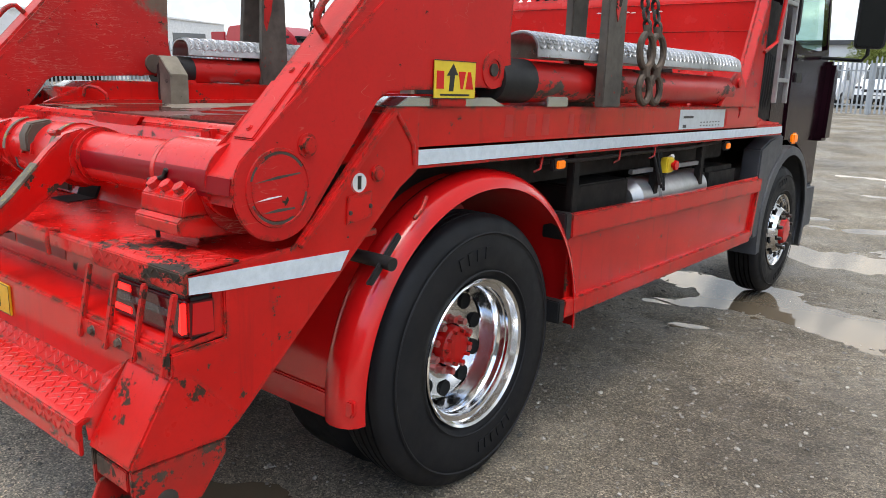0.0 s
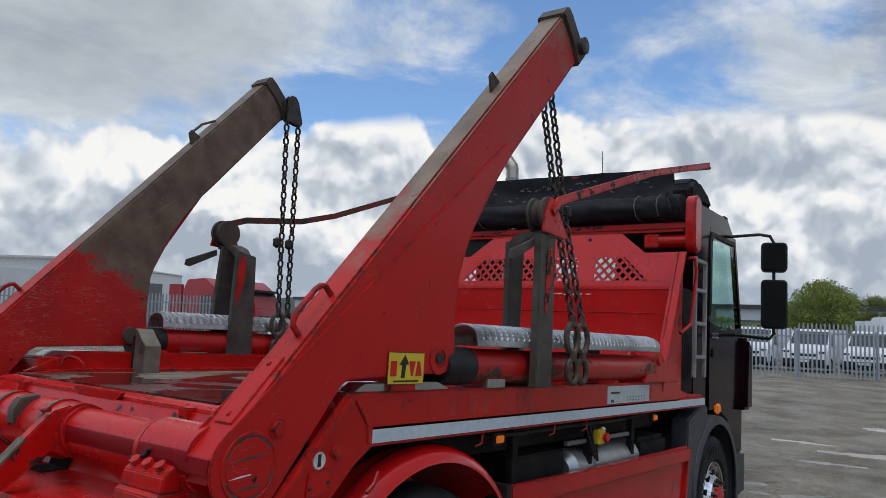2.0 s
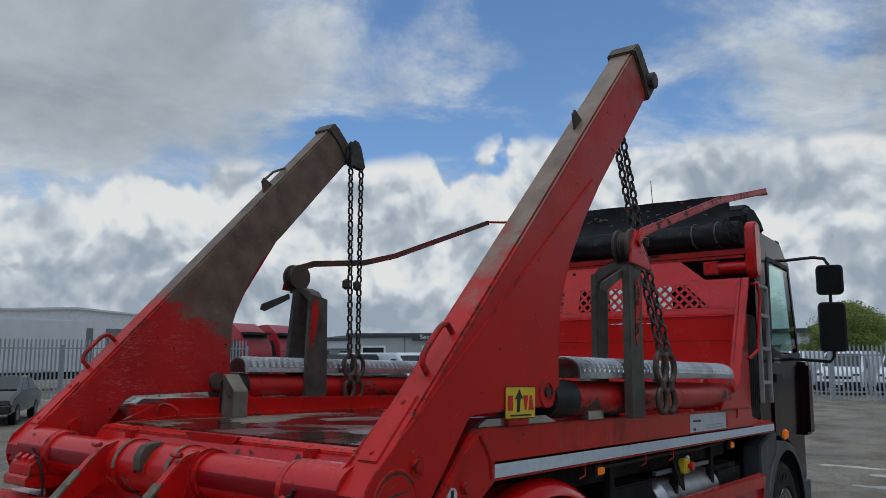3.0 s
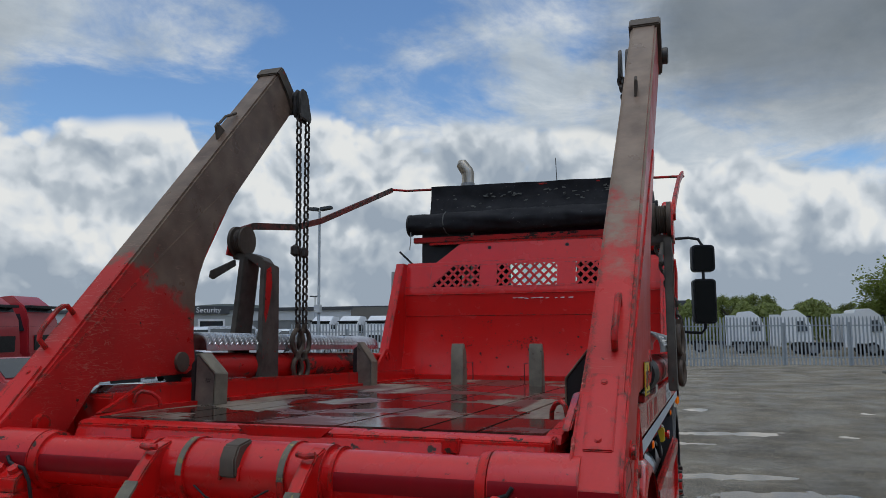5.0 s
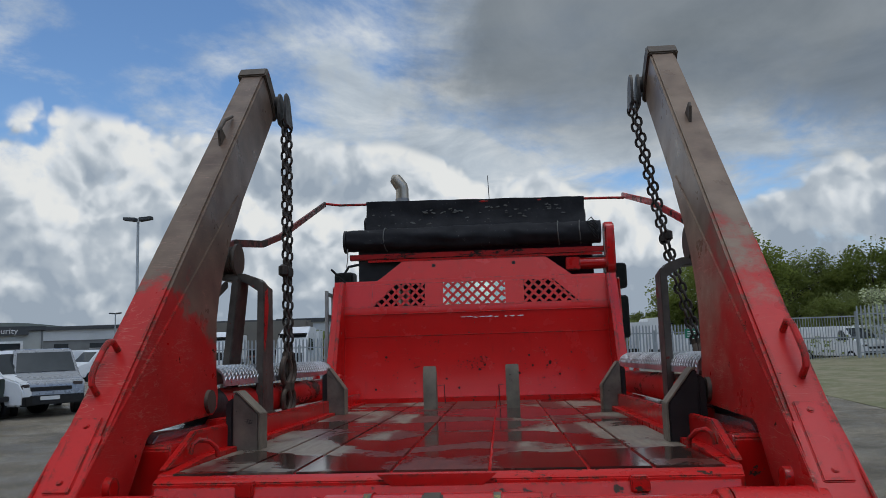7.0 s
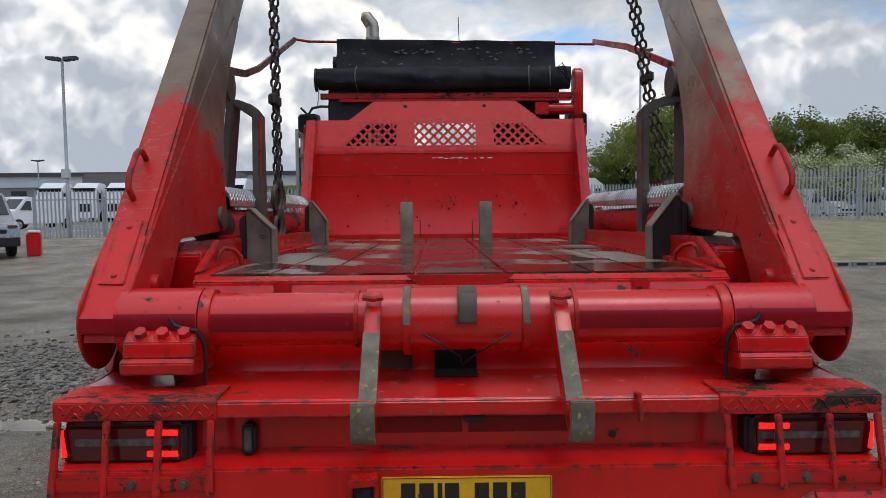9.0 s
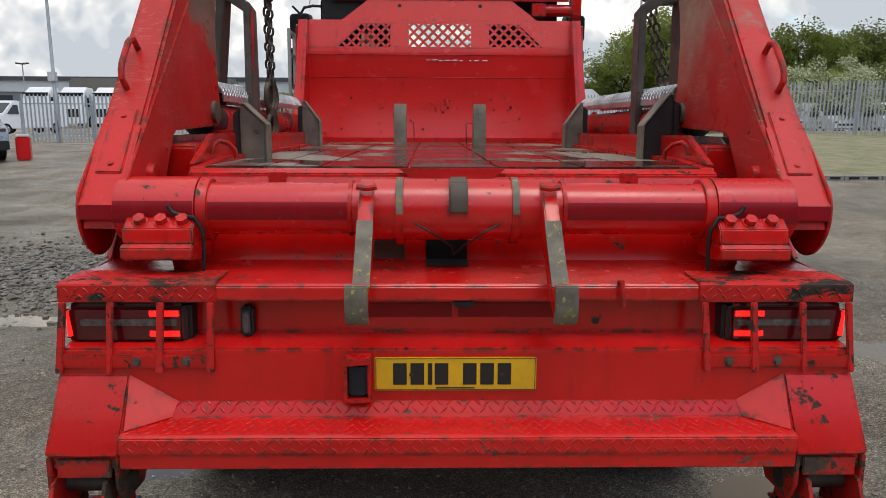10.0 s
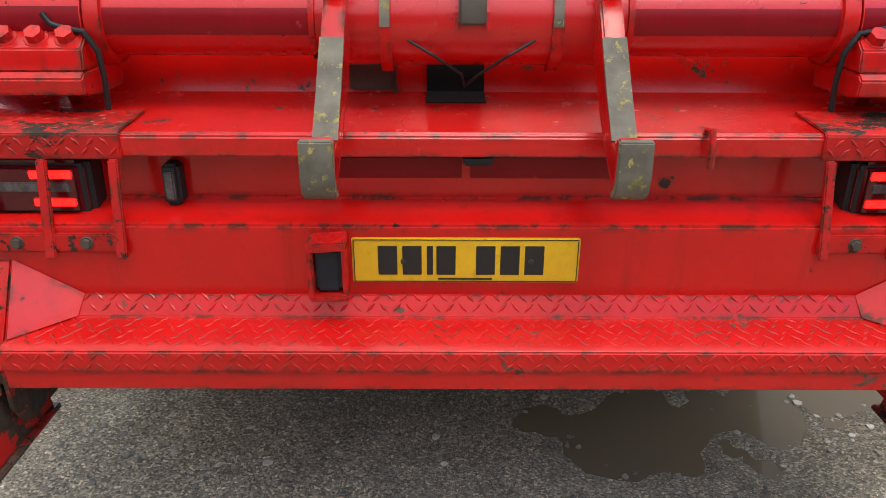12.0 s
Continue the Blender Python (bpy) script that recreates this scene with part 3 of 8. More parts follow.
def build_ground():
    xs = axis_steps(-1500, 1500, 0.05, 250, -3.2, 4.6)
    ys = axis_steps(-1500, 1500, 0.05, 250, -1.8, 14.6)
    verts = [(x, y, ground_z(x, y) if abs(x) < 60 and -30 < y < 60 else ground_base(x, y)) for y in ys for x in xs]
    w = len(xs)
    faces = [(j * w + i, j * w + i + 1, (j + 1) * w + i + 1, (j + 1) * w + i) for j in range(len(ys) - 1) for i in range(w - 1)]
    me = bpy.data.meshes.new("ground")
    me.from_pydata(verts, [], faces)
    for p in me.polygons:
        p.use_smooth = True
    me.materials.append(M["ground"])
    tagged(new("ground", me), "wet grey gravel and worn asphalt yard with shallow potholes", "ground", kind="structure")


build_ground()


def water_material():
    m = bpy.data.materials.new("puddle_water")
    m.use_nodes = True
    nt = m.node_tree
    b = nt.nodes["Principled BSDF"]
    b.inputs["Base Color"].default_value = (0.125, 0.098, 0.068, 1)
    b.inputs["Roughness"].default_value = 0.03
    b.inputs["IOR"].default_value = 1.33
    n = nt.nodes.new("ShaderNodeTexNoise")
    n.inputs["Scale"].default_value = 9
    bp = nt.nodes.new("ShaderNodeBump")
    bp.inputs["Strength"].default_value, bp.inputs["Distance"].default_value = 0.03, 0.01
    nt.links.new(nt.nodes.new("ShaderNodeTexCoord").outputs["Object"], n.inputs["Vector"])
    nt.links.new(n.outputs["Fac"], bp.inputs["Height"])
    nt.links.new(bp.outputs[0], b.inputs["Normal"])
    return m


M["water"] = water_material()


def build_puddle(order, px, py, a, b, turn, depth):
    n = 40
    c, s = math.cos(radians(turn)), math.sin(radians(turn))
    bm = B()
    grid = []
    for j in range(n + 1):
        row = []
        for i in range(n + 1):
            u, v = (2 * i / n - 1) * 1.6 * a, (2 * j / n - 1) * 1.6 * b
            x, y = px + c * u - s * v, py + s * u + c * v
            row.append((bm.verts.new((x, y, ground_base(x, y) - 0.019 - 0.0005 * order)), x, y))
        grid.append(row)
    for j in range(n):
        for i in range(n):
            q = (grid[j][i], grid[j][i + 1], grid[j + 1][i + 1], grid[j + 1][i])
            if all(ground_z(x, y) > v.co.z + 0.004 for v, x, y in q):
                continue
            bm.faces.new([v for v, _, _ in q])
    loose = [v for v in bm.verts if not v.link_faces]
    bmesh.ops.delete(bm, geom=loose, context="VERTS")
    if len(bm.faces) < 3:
        bm.free()
        return
    tagged(new("puddle", mesh_of("puddle", bm, M["water"])), "shallow brown puddle lying on the gravel yard", "puddle", "puddles on the yard")


for order, spec in enumerate(PUDDLES):
    build_puddle(order, *spec)


# ---- truck ----
truck = thing("skip_loader_truck", "wet red twin-arm skip loader truck with a dark maroon cab", "truck",
              Matrix.Rotation(radians(LEAN), 4, "X") @ Matrix.Translation((0, 0, 0.08)))
HALF = 1.283
SIDES = (1, -1)


def lozenges(bm, origin, u, v, nu, nv, pu, pv, normal, size=0.018, thick=0.006, lift=0.0022):
    """Raised bars of a tread plate, crossed in turn, laid along u and v."""
    u, v, normal = Vector(u).normalized(), Vector(v).normalized(), Vector(normal).normalized()
    for j in range(nv):
        for i in range(nu):
            c = Vector(origin) + u * (i + (0.5 if j % 2 else 0.0)) * pu + v * j * pv
            d = (u + v).normalized() if (i + j) % 2 else (u - v).normalized()
            w = normal.cross(d)
            tips = [c + d * size, c - d * size]
            sides = [c + w * thick, c - w * thick]
            top = [c + d * size * 0.5 + normal * lift, c - d * size * 0.5 + normal * lift]
            t0, t1, s0, s1, m0, m1 = [bm.verts.new(p) for p in (*tips, *sides, *top)]
            for f in ((t0, s0, m0), (m0, s0, m1), (m1, s0, t1), (t0, m0, s1), (m0, m1, s1), (m1, t1, s1)):
                bm.faces.new(f)
    return bm


def tread(bm_name, bm, material, parent):
    me = bpy.data.meshes.new(bm_name)
    bmesh.ops.recalc_face_normals(bm, faces=bm.faces)
    bm.to_mesh(me)
    bm.free()
    me.materials.append(material)
    ob = new(bm_name, me)
    ob.parent = parent
    ob["kind"] = "stuff"
    return ob


def hex_bolt(bm, c, axis, r=0.02, h=0.015):
    """A hexagon head on a washer."""
    axis = Vector(axis).normalized()
    side = axis.orthogonal().normalized()
    other = axis.cross(side)
    for rr, h0, h1, seg in ((r * 1.35, 0.0, 0.003, 12), (r, 0.003, h, 6)):
        lo, hi = [], []
        for k in range(seg):
            d = side * math.cos(2 * math.pi * k / seg) + other * math.sin(2 * math.pi * k / seg)
            lo.append(bm.verts.new(Vector(c) + d * rr + axis * h0))
            hi.append(bm.verts.new(Vector(c) + d * rr * 0.93 + axis * h1))
        bm.faces.new(hi)
        for k in range(seg):
            bm.faces.new((lo[k], lo[(k + 1) % seg], hi[(k + 1) % seg], hi[k]))
    return bm


M["red_step"] = surface("step_red_paint", (0.60, 0.009, 0.008), (0.46, 0.007, 0.006), 4, 0.12, 0.30, drops=3.0, bump=0.08, bump_scale=60, wear=(0.10, 0.07, 0.045), wear_at=0.62, wear_scale=9, coat=0.2, edge=0.010, spec=0.32)


def build_rear():
    body = part("rear_body", prism(B(), [(0.135, 1.045), (0.13, 0.905), (0.0, 0.884), (0.0, 0.55), (0.03, 0.55), (0.03, 0.865), (0.18, 0.88), (0.18, 1.045)], -1.272, 1.272), M["red"], truck, "", 0.006)
    shelf = part("rear_shelf", prism(B(), [(0.05, 1.03), (0.05, 1.076), (0.058, 1.084), (0.78, 1.118), (0.78, 1.095), (0.075, 1.06), (0.075, 1.03)], -1.279, 1.279), M["red_wet"], truck, "wet red rear shelf with chipped edge", 0.004)
    part("transom", prism(B(), [(0.42, 1.09), (0.55, 1.40), (0.575, 1.40), (0.45, 1.09)], -1.0, 1.0), M["red_wet"], truck)
    # the opening over the shelf, its shade drawn as a solid black block, and a pad beside it
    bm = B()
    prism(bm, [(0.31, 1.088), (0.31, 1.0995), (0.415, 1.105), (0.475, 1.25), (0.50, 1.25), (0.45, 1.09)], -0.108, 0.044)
    part("opening", bm, M["void"], shelf, "opening drawn as a black block")
    part("pad", box(B(), -0.312, -0.189, 0.42, 0.54, 1.10, 1.18), M["bare"], shelf, "", 0.008)
    part("camera_pod", box(B(), -0.02, 0.05, 0.06, 0.11, 1.005, 1.03), M["black"], shelf, "", 0.006)
    bm = B()
    rod(bm, [(0.525, 0.062, 1.09), (0.525, 0.025, 1.098), (0.528, 0.02, 1.06), (0.53, 0.022, 1.015)], 0.008)
    part("rope_hook", bm, M["red_chipped"], shelf)
    # step
    step = part("step", prism(B(), [(0.004, 0.712), (-0.003, 0.712), (-0.028, 0.664), (-0.140, 0.655), (-0.156, 0.645), (-0.158, 0.597), (-0.150, 0.594), (-0.150, 0.545), (-0.138, 0.545), (-0.138, 0.636), (-0.02, 0.648), (0.004, 0.70)], -1.045, 1.045), M["red_step"], truck, "red tread-plate step with scraped edge", 0.004)
    bars = lozenges(B(), (-0.90, -0.0065, 0.7055), (1, 0, 0), (0, -0.46, -0.887), 58, 2, 0.031, 0.024, (0, -0.887, 0.46), 0.016, 0.0045, 0.0022)
    lozenges(bars, (-1.02, -0.036, 0.6638), (1, 0, 0), (0, -0.9968, -0.08), 66, 5, 0.031, 0.024, (0, -0.08, 0.9968), 0.016, 0.0045, 0.0022)
    tread("tread_pattern", lozenges(bars, (-1.02, -0.1585, 0.634), (1, 0, 0), (0, 0, -1), 66, 2, 0.031, 0.026, (0, -1, 0), 0.016, 0.0045, 0.0022), M["red_step"], step)
    for s in SIDES:
        # corner housing over the jack leg
        bm = B()
        prism(bm, [(-0.004, 0.802), (-0.130, 0.590), (-0.130, 0.574), (0.165, 0.572), (0.235, 0.635), (0.06, 0.83)], s * 1.055, s * 1.2825)
        hous = part("jack_housing", bm, M["red_chipped"], truck, "", 0.007)
        bm = B()
        v = [bm.verts.new((s * x, y, z)) for x, y, z in ((1.056, -0.003, 0.800), (0.905, -0.004, 0.713), (0.918, -0.030, 0.668), (1.035, -0.128, 0.659), (1.056, -0.129, 0.592), (1.056, 0.02, 0.66), (0.92, 0.02, 0.68))]
        for f in ((0, 1, 2, 3), (0, 3, 4), (3, 2, 6, 5), (3, 5, 4), (0, 4, 5), (0, 5, 6, 1), (1, 6, 2)):
            bm.faces.new([v[i] for i in f])
        part("gusset", bm, M["red"], hous)
        build_jack(s)
        build_lamp(s)
        build_guard(s, shelf)
    # rubber-framed work lamp, marker lamp
    wl = part("work_lamp", prism(B(), [(-0.367, 0.868), (-0.282, 0.872), (-0.280, 0.852), (-0.365, 0.846)], -0.075, 0.0, 1), M["red_chipped"], truck, "work lamp in a chipped red steel hood", 0.003)
    part("sill", prism(B(), [(-0.367, 0.72), (-0.282, 0.722), (-0.28, 0.735), (-0.365, 0.735)], -0.06, 0.0, 1), M["red_chipped"], wl, "", 0.003)
    part("side", box(B(), -0.367, -0.355, -0.065, 0.0, 0.73, 0.85), M["red_chipped"], wl, "", 0.003)
    part("side", box(B(), -0.292, -0.281, -0.05, 0.0, 0.73, 0.85), M["red_chipped"], wl, "", 0.003)
    part("lens", box(B(), -0.353, -0.293, -0.045, -0.005, 0.738, 0.845), M["lamp_clear_dark"], wl, "dark lamp glass", 0.008)
    ml = part("marker_lamp", box(B(), -0.72, -0.678, 0.085, 0.135, 0.90, 1.0), M["black"], truck, "", 0.008)
    part("lens", box(B(), -0.712, -0.688, 0.076, 0.09, 0.915, 0.985), M["lamp_clear"], ml, "", 0.004)
    for x0, x1 in ((-0.36, -0.02), (0.0, 0.40)):
        part("reflective_tape", box(B(), x0, x1, 0.1305, 0.1335, 0.955, 1.005), M["tape"], truck, "crimson reflective tape")
    build_number_plate()


M["lamp_clear_dark"] = surface("dark_lamp_glass", (0.012, 0.012, 0.018), (0.02, 0.02, 0.028), 12, 0.07, 0.15, coat=0.1, spec=0.3)


def build_number_plate():
    plate = part("number_plate", box(B(), -0.273, 0.25, -0.0075, 0.0005, 0.745, 0.857), M["yellow"], truck, "yellow rear number plate with blanked characters", 0.003)
    for x0, x1, z0, z1 in ((-0.269, 0.246, 0.852, 0.854), (-0.269, 0.246, 0.748, 0.750), (-0.269, -0.267, 0.748, 0.854), (0.244, 0.246, 0.748, 0.854)):
        part("border", box(B(), x0, x1, -0.0088, -0.0075, z0, z1), M["ink"], plate)
    x = -0.213
    for i in range(7):
        if i == 4:
            x += 0.035
        w = 0.05 if i != 2 else 0.016
        part("bar", box(B(), x, x + w * 0.88, -0.0092, -0.0075, 0.766, 0.838), M["ink"], plate, "", 0.001)
        x += w + 0.006
    part("small_bar", box(B(), -0.075, 0.05, -0.009, -0.0075, 0.7535, 0.7575), M["ink"], plate)
    for x in (-0.155, 0.138):
        part("screw", hex_bolt(B(), (x, -0.0088, 0.80), (0, -1, 0), 0.005, 0.004), M["steel"], plate)


def build_lamp(s):
    lamp = part("tail_lamp", box(B(), s * 0.874, s * 1.266, 0.062, 0.19, 0.878, 1.024), M["black"], truck, "dark red tail lamp with lit bars", 0.014, 3)
    part("lens", box(B(), s * 0.885, s * 1.277, 0.046, 0.158, 0.884, 1.018), M["lamp_red"], lamp, "", 0.018, 3)
    part("clear_bar", box(B(), s * 0.915, s * 1.225, 0.0435, 0.06, 0.947, 0.970), M["lamp_clear"], lamp, "", 0.002)
    for z in (0.922, 0.988):
        part("lit_bar", box(B(), s * 0.905, s * 1.005, 0.043, 0.06, z - 0.011, z + 0.011), M["lamp_lit"], lamp, "glowing red bar", 0.003)
    part("lit_end", prism(B(), [(s * 1.250, 0.915), (s * 1.262, 1.0), (s * 1.270, 0.995), (s * 1.268, 0.91)], 0.0435, 0.06, 1), M["lamp_lit"], lamp, "glowing red end", 0.002)
    part("side_cell", prism(B(), [(0.066, 0.905), (0.072, 1.0), (0.138, 0.997), (0.142, 0.902)], s * 1.272, s * 1.2785), M["lamp_side"], lamp, "softly glowing red side lens", 0.004)


def build_guard(s, shelf):
    g = part("lamp_guard", prism(B(), [(0.042, 1.026), (0.042, 1.083), (0.052, 1.0905), (0.22, 1.0985), (0.22, 1.0935), (0.056, 1.085), (0.052, 1.026)], s * 0.785, s * 1.292), M["red_scraped"], truck, "chipped red tread-plate lamp guard", 0.003)
    tread("tread_pattern", lozenges(lozenges(B(), (s * 0.80, 0.0405, 1.045), (s, 0, 0), (0, 0, 1), 15, 2, 0.032, 0.022, (0, -1, 0), 0.014, 0.005),
                                    (s * 0.80, 0.07, 1.0918), (s, 0, 0), (0, 1, 0.048), 15, 6, 0.032, 0.025, (0, -0.048, 1), 0.015, 0.0045, 0.0018), M["red_scraped"], g)
    rnd = random.Random(5 + s)
    for x in (0.798, 0.958, 1.118, 1.268):
        bm = B()
        w = 0.011
        prism(bm, [(s * (x - w), 1.03), (s * (x + w), 1.03), (s * (x + w + rnd.uniform(-0.006, 0.006)), 0.81), (s * (x - w + rnd.uniform(-0.006, 0.006)), 0.81)], 0.020, 0.034, 1)
        for v in bm.verts:
            v.co.y -= 0.045 * (1.03 - v.co.z) / 0.22
        part("bar", bm, M["guard_bar"], g, "", 0.003)
    fl = part("flat_bar", box(B(), s * 0.79, s * 1.279, -0.012, 0.002, 0.822, 0.866), M["guard_bar"], g, "", 0.003)
    for x in (0.872, 1.03):
        part("bolt", hex_bolt(B(), (s * x, -0.012, 0.845), (0, -1, 0), 0.012, 0.012), M["bare"], g)


def build_jack(s):
    j = part("jack_leg", box(B(), s * 1.068, s * 1.268, -0.112, 0.15, 0.53, 0.573), M["jack"], truck, "scraped red hydraulic jack leg with foot plate", 0.004)
    for x in (1.057, 1.2655):
        bm = B()
        prism(bm, [(-0.126, 0.573), (-0.124, 0.47), (-0.085, 0.405), (0.07, 0.405), (0.165, 0.53), (0.165, 0.573)], s * x, s * (x + 0.016))
        part("cheek", bm, M["jack"], j, "", 0.003)
    part("front_rail", box(B(), s * 1.084, s * 1.25, -0.124, -0.112, 0.505, 0.565), M["jack"], j, "", 0.003)
    part("ram_rod", rod(B(), [(s * 1.16, 0.0, 0.60), (s * 1.16, -0.02, 0.44)], 0.035, 16), M["steel"], j)
    part("roller", rod(B(), [(s * 1.05, -0.03, 0.455), (s * 1.285, -0.03, 0.455)], 0.034, 16), M["steel"], j)
    foot = part("foot_plate", prism(B(), [(-0.205, 0.337), (-0.226, 0.352), (-0.234, 0.342), (-0.212, 0.322), (0.10, 0.322), (0.10, 0.337)], s * 1.084, s * 1.312), M["foot"], j, "rusty foot plate", 0.003)
    for x in (1.098, 1.258):
        part("fin", prism(B(), [(-0.20, 0.338), (-0.13, 0.49), (-0.03, 0.52), (0.05, 0.47), (0.09, 0.338)], s * x, s * (x + 0.013)), M["jack"], foot, "", 0.002)


M["foot"] = surface("rusty_wet_plate", (0.11, 0.07, 0.052), (0.05, 0.036, 0.03), 8, 0.06, 0.4, metal=0.2, bump=0.06, wear=(0.5, 0.03, 0.02), wear_at=0.54, wear_scale=8)


def build_cross_tube():
    tube = part("torsion_tube", spin(B(), [(-0.90, 0.09), (0.90, 0.09)], 0.305, 1.305, 48), M["red_tube"], truck)
    part("centre_sleeve", spin(B(), [(-0.335, 0.09), (-0.335, 0.108), (0.335, 0.108), (0.335, 0.09)], 0.305, 1.302, 48), M["red_tube"], tube)
    for s in SIDES:
        part("end_ring", spin(B(), [(s * 0.362, 0.088), (s * 0.362, 0.099), (s * 0.375, 0.101), (s * 0.375, 0.088)], 0.305, 1.305, 48), M["red_chipped"], tube)
        part("flange", spin(B(), [(s * 0.185, 0.10), (s * 0.185, 0.119), (s * 0.212, 0.119), (s * 0.212, 0.10)], 0.305, 1.297, 48), M["red_chipped"], tube)
        part("flange_wear", prism(B(), [(0.305 + 0.1215 * math.cos(radians(a)), 1.297 + 0.1215 * math.sin(radians(a))) for a in range(100, 181, 8)] + [(0.305 + 0.116 * math.cos(radians(a)), 1.297 + 0.116 * math.sin(radians(a))) for a in range(180, 99, -8)], s * 0.187, s * 0.21), M["brass_worn"], tube)
        part("bearing", spin(B(), [(s * 0.893, 0.088), (s * 0.893, 0.113), (s * 1.165, 0.113), (s * 1.165, 0.05)], 0.31, 1.302, 48), M["red_tube"], tube)
        part("collar", spin(B(), [(s * 0.852, 0.088), (s * 0.855, 0.106), (s * 0.888, 0.112), (s * 0.888, 0.088)], 0.31, 1.302, 48), M["red_chipped"], tube)
        # crimson tape along the rear of the tube and its bearing
        for x0, x1, cy, cz, r in ((0.377, 0.851, 0.305, 1.305, 0.0908), (0.896, 1.164, 0.31, 1.302, 0.1138)):
            pts = [(cy - rr * math.cos(radians(a)), cz + rr * math.sin(radians(a))) for rr, angles in ((r, range(19, -23, -3)), (r - 0.002, range(-20, 22, 3))) for a in angles]
            part("reflective_tape", prism(B(), pts, s * x0, s * x1), M["tape"], tube, "crimson reflective tape")
        # hook arm
        h = part("hook_arm", prism(B(), [(0.26, 1.405), (0.19, 1.385), (0.13, 1.33), (0.0, 1.185), (-0.085, 1.105), (-0.115, 1.10), (-0.125, 1.125), (-0.15, 1.12), (-0.15, 1.03), (-0.125, 1.014), (-0.07, 1.035), (0.05, 1.115), (0.2, 1.235)],
                                 s * 0.281, s * 0.331), M["red"], tube, "red hook arm with bare worn top", 0.005)
        part("wear_strip", prism(B(), [(0.088, 1.288), (0.0, 1.192), (-0.083, 1.112), (-0.088, 1.106), (0.0, 1.18), (0.085, 1.273)], s * 0.2795, s * 0.3325), M["brass_worn"], h)
        part("tip", prism(B(), [(-0.148, 1.126), (-0.164, 1.122), (-0.168, 1.05), (-0.16, 1.015), (-0.142, 0.998), (-0.118, 0.994), (-0.12, 1.01), (-0.138, 1.02), (-0.148, 1.05)], s * 0.279, s * 0.348), M["brass_worn"], h, "worn curved hook tip", 0.003)
        part("weld_bead", rod(B(), [(s * 0.274, 0.165, 1.392), (s * 0.306, 0.158, 1.388), (s * 0.338, 0.165, 1.392)], 0.011, 8), M["red"], h)
        # bolted clamp block
        c = part("clamp_block", prism(B(), [(0.34, 1.325), (0.20, 1.285), (0.158, 1.25), (0.150, 1.20), (0.34, 1.20)], s * 0.885, s * 1.118), M["red"], tube, "", 0.004)
        part("lower_block", prism(B(), [(0.36, 1.205), (0.146, 1.199), (0.132, 1.186), (0.136, 1.150), (0.20, 1.135), (0.36, 1.135)], s * 0.883, s * 1.122), M["red"], c, "", 0.004)
        for x in (0.925, 0.995, 1.067):
            part("bolt", hex_bolt(B(), (s * x, 0.185, 1.271), (0, -0.62, 0.78), 0.022, 0.022), M["red"], c)
        part("bracket", prism(B(), [(0.30, 1.09), (0.26, 1.15), (0.30, 1.26), (0.5, 1.26), (0.56, 1.10)], s * 0.97, s * 1.0), M["red_dull"], tube)
        part("cable", rod(B(), [(s * 0.975, 0.19, 1.325), (s * 0.96, 0.19, 1.302), (s * 0.93, 0.188, 1.292), (s * 0.885, 0.185, 1.285), (s * 0.862, 0.19, 1.24), (s * 0.866, 0.21, 1.17), (s * 0.872, 0.215, 1.10)], 0.007), M["black"], tube)
        part("cable_tail", rod(B(), [(s * 0.16, 0.21, 1.272), (s * 0.09, 0.19, 1.235), (s * 0.02, 0.24, 1.18), (-0.012, 0.3, 1.14)], 0.0035), M["black"], tube)
    bm = prism(B(), [(0.28, 1.42), (0.20, 1.405), (0.176, 1.36), (0.178, 1.30), (0.25, 1.31)], -0.03, 0.034)
    part("stop_lug", bm, M["bare"], tube, "bare brown stop lug", 0.006)
    for x in (-0.038, 0.034):
        part("lug_cheek", prism(B(), [(0.25, 1.38), (0.192, 1.33), (0.185, 1.29), (0.25, 1.29)], x, x + 0.008), M["red"], tube)


M["tape"] = surface("crimson_reflective_tape", (0.25, 0.002, 0.008), (0.20, 0.002, 0.006), 4, 0.28, 0.4, bump=0.02, bump_scale=120, wear=(0.42, 0.05, 0.04), wear_at=0.66, wear_scale=5, streak=(0.30, 0.004, 0.007), streak_at=0.55, spec=0.25)
M["brass_worn"] = surface("worn_hook_steel", (0.17, 0.148, 0.108), (0.085, 0.072, 0.054), 14, 0.6, 0.8, metal=0.0, bump=0.06, wear=(0.42, 0.33, 0.09), wear_at=0.575, wear_scale=38)

# Lift arms: slope of the upper edge, and its start
ARM_U = Vector((0.684, 0.729)).normalized()
ARM_N = Vector((0.729, -0.684)).normalized()


def arm_edge(y):
    return 1.46 + 1.066 * (y - 0.293)


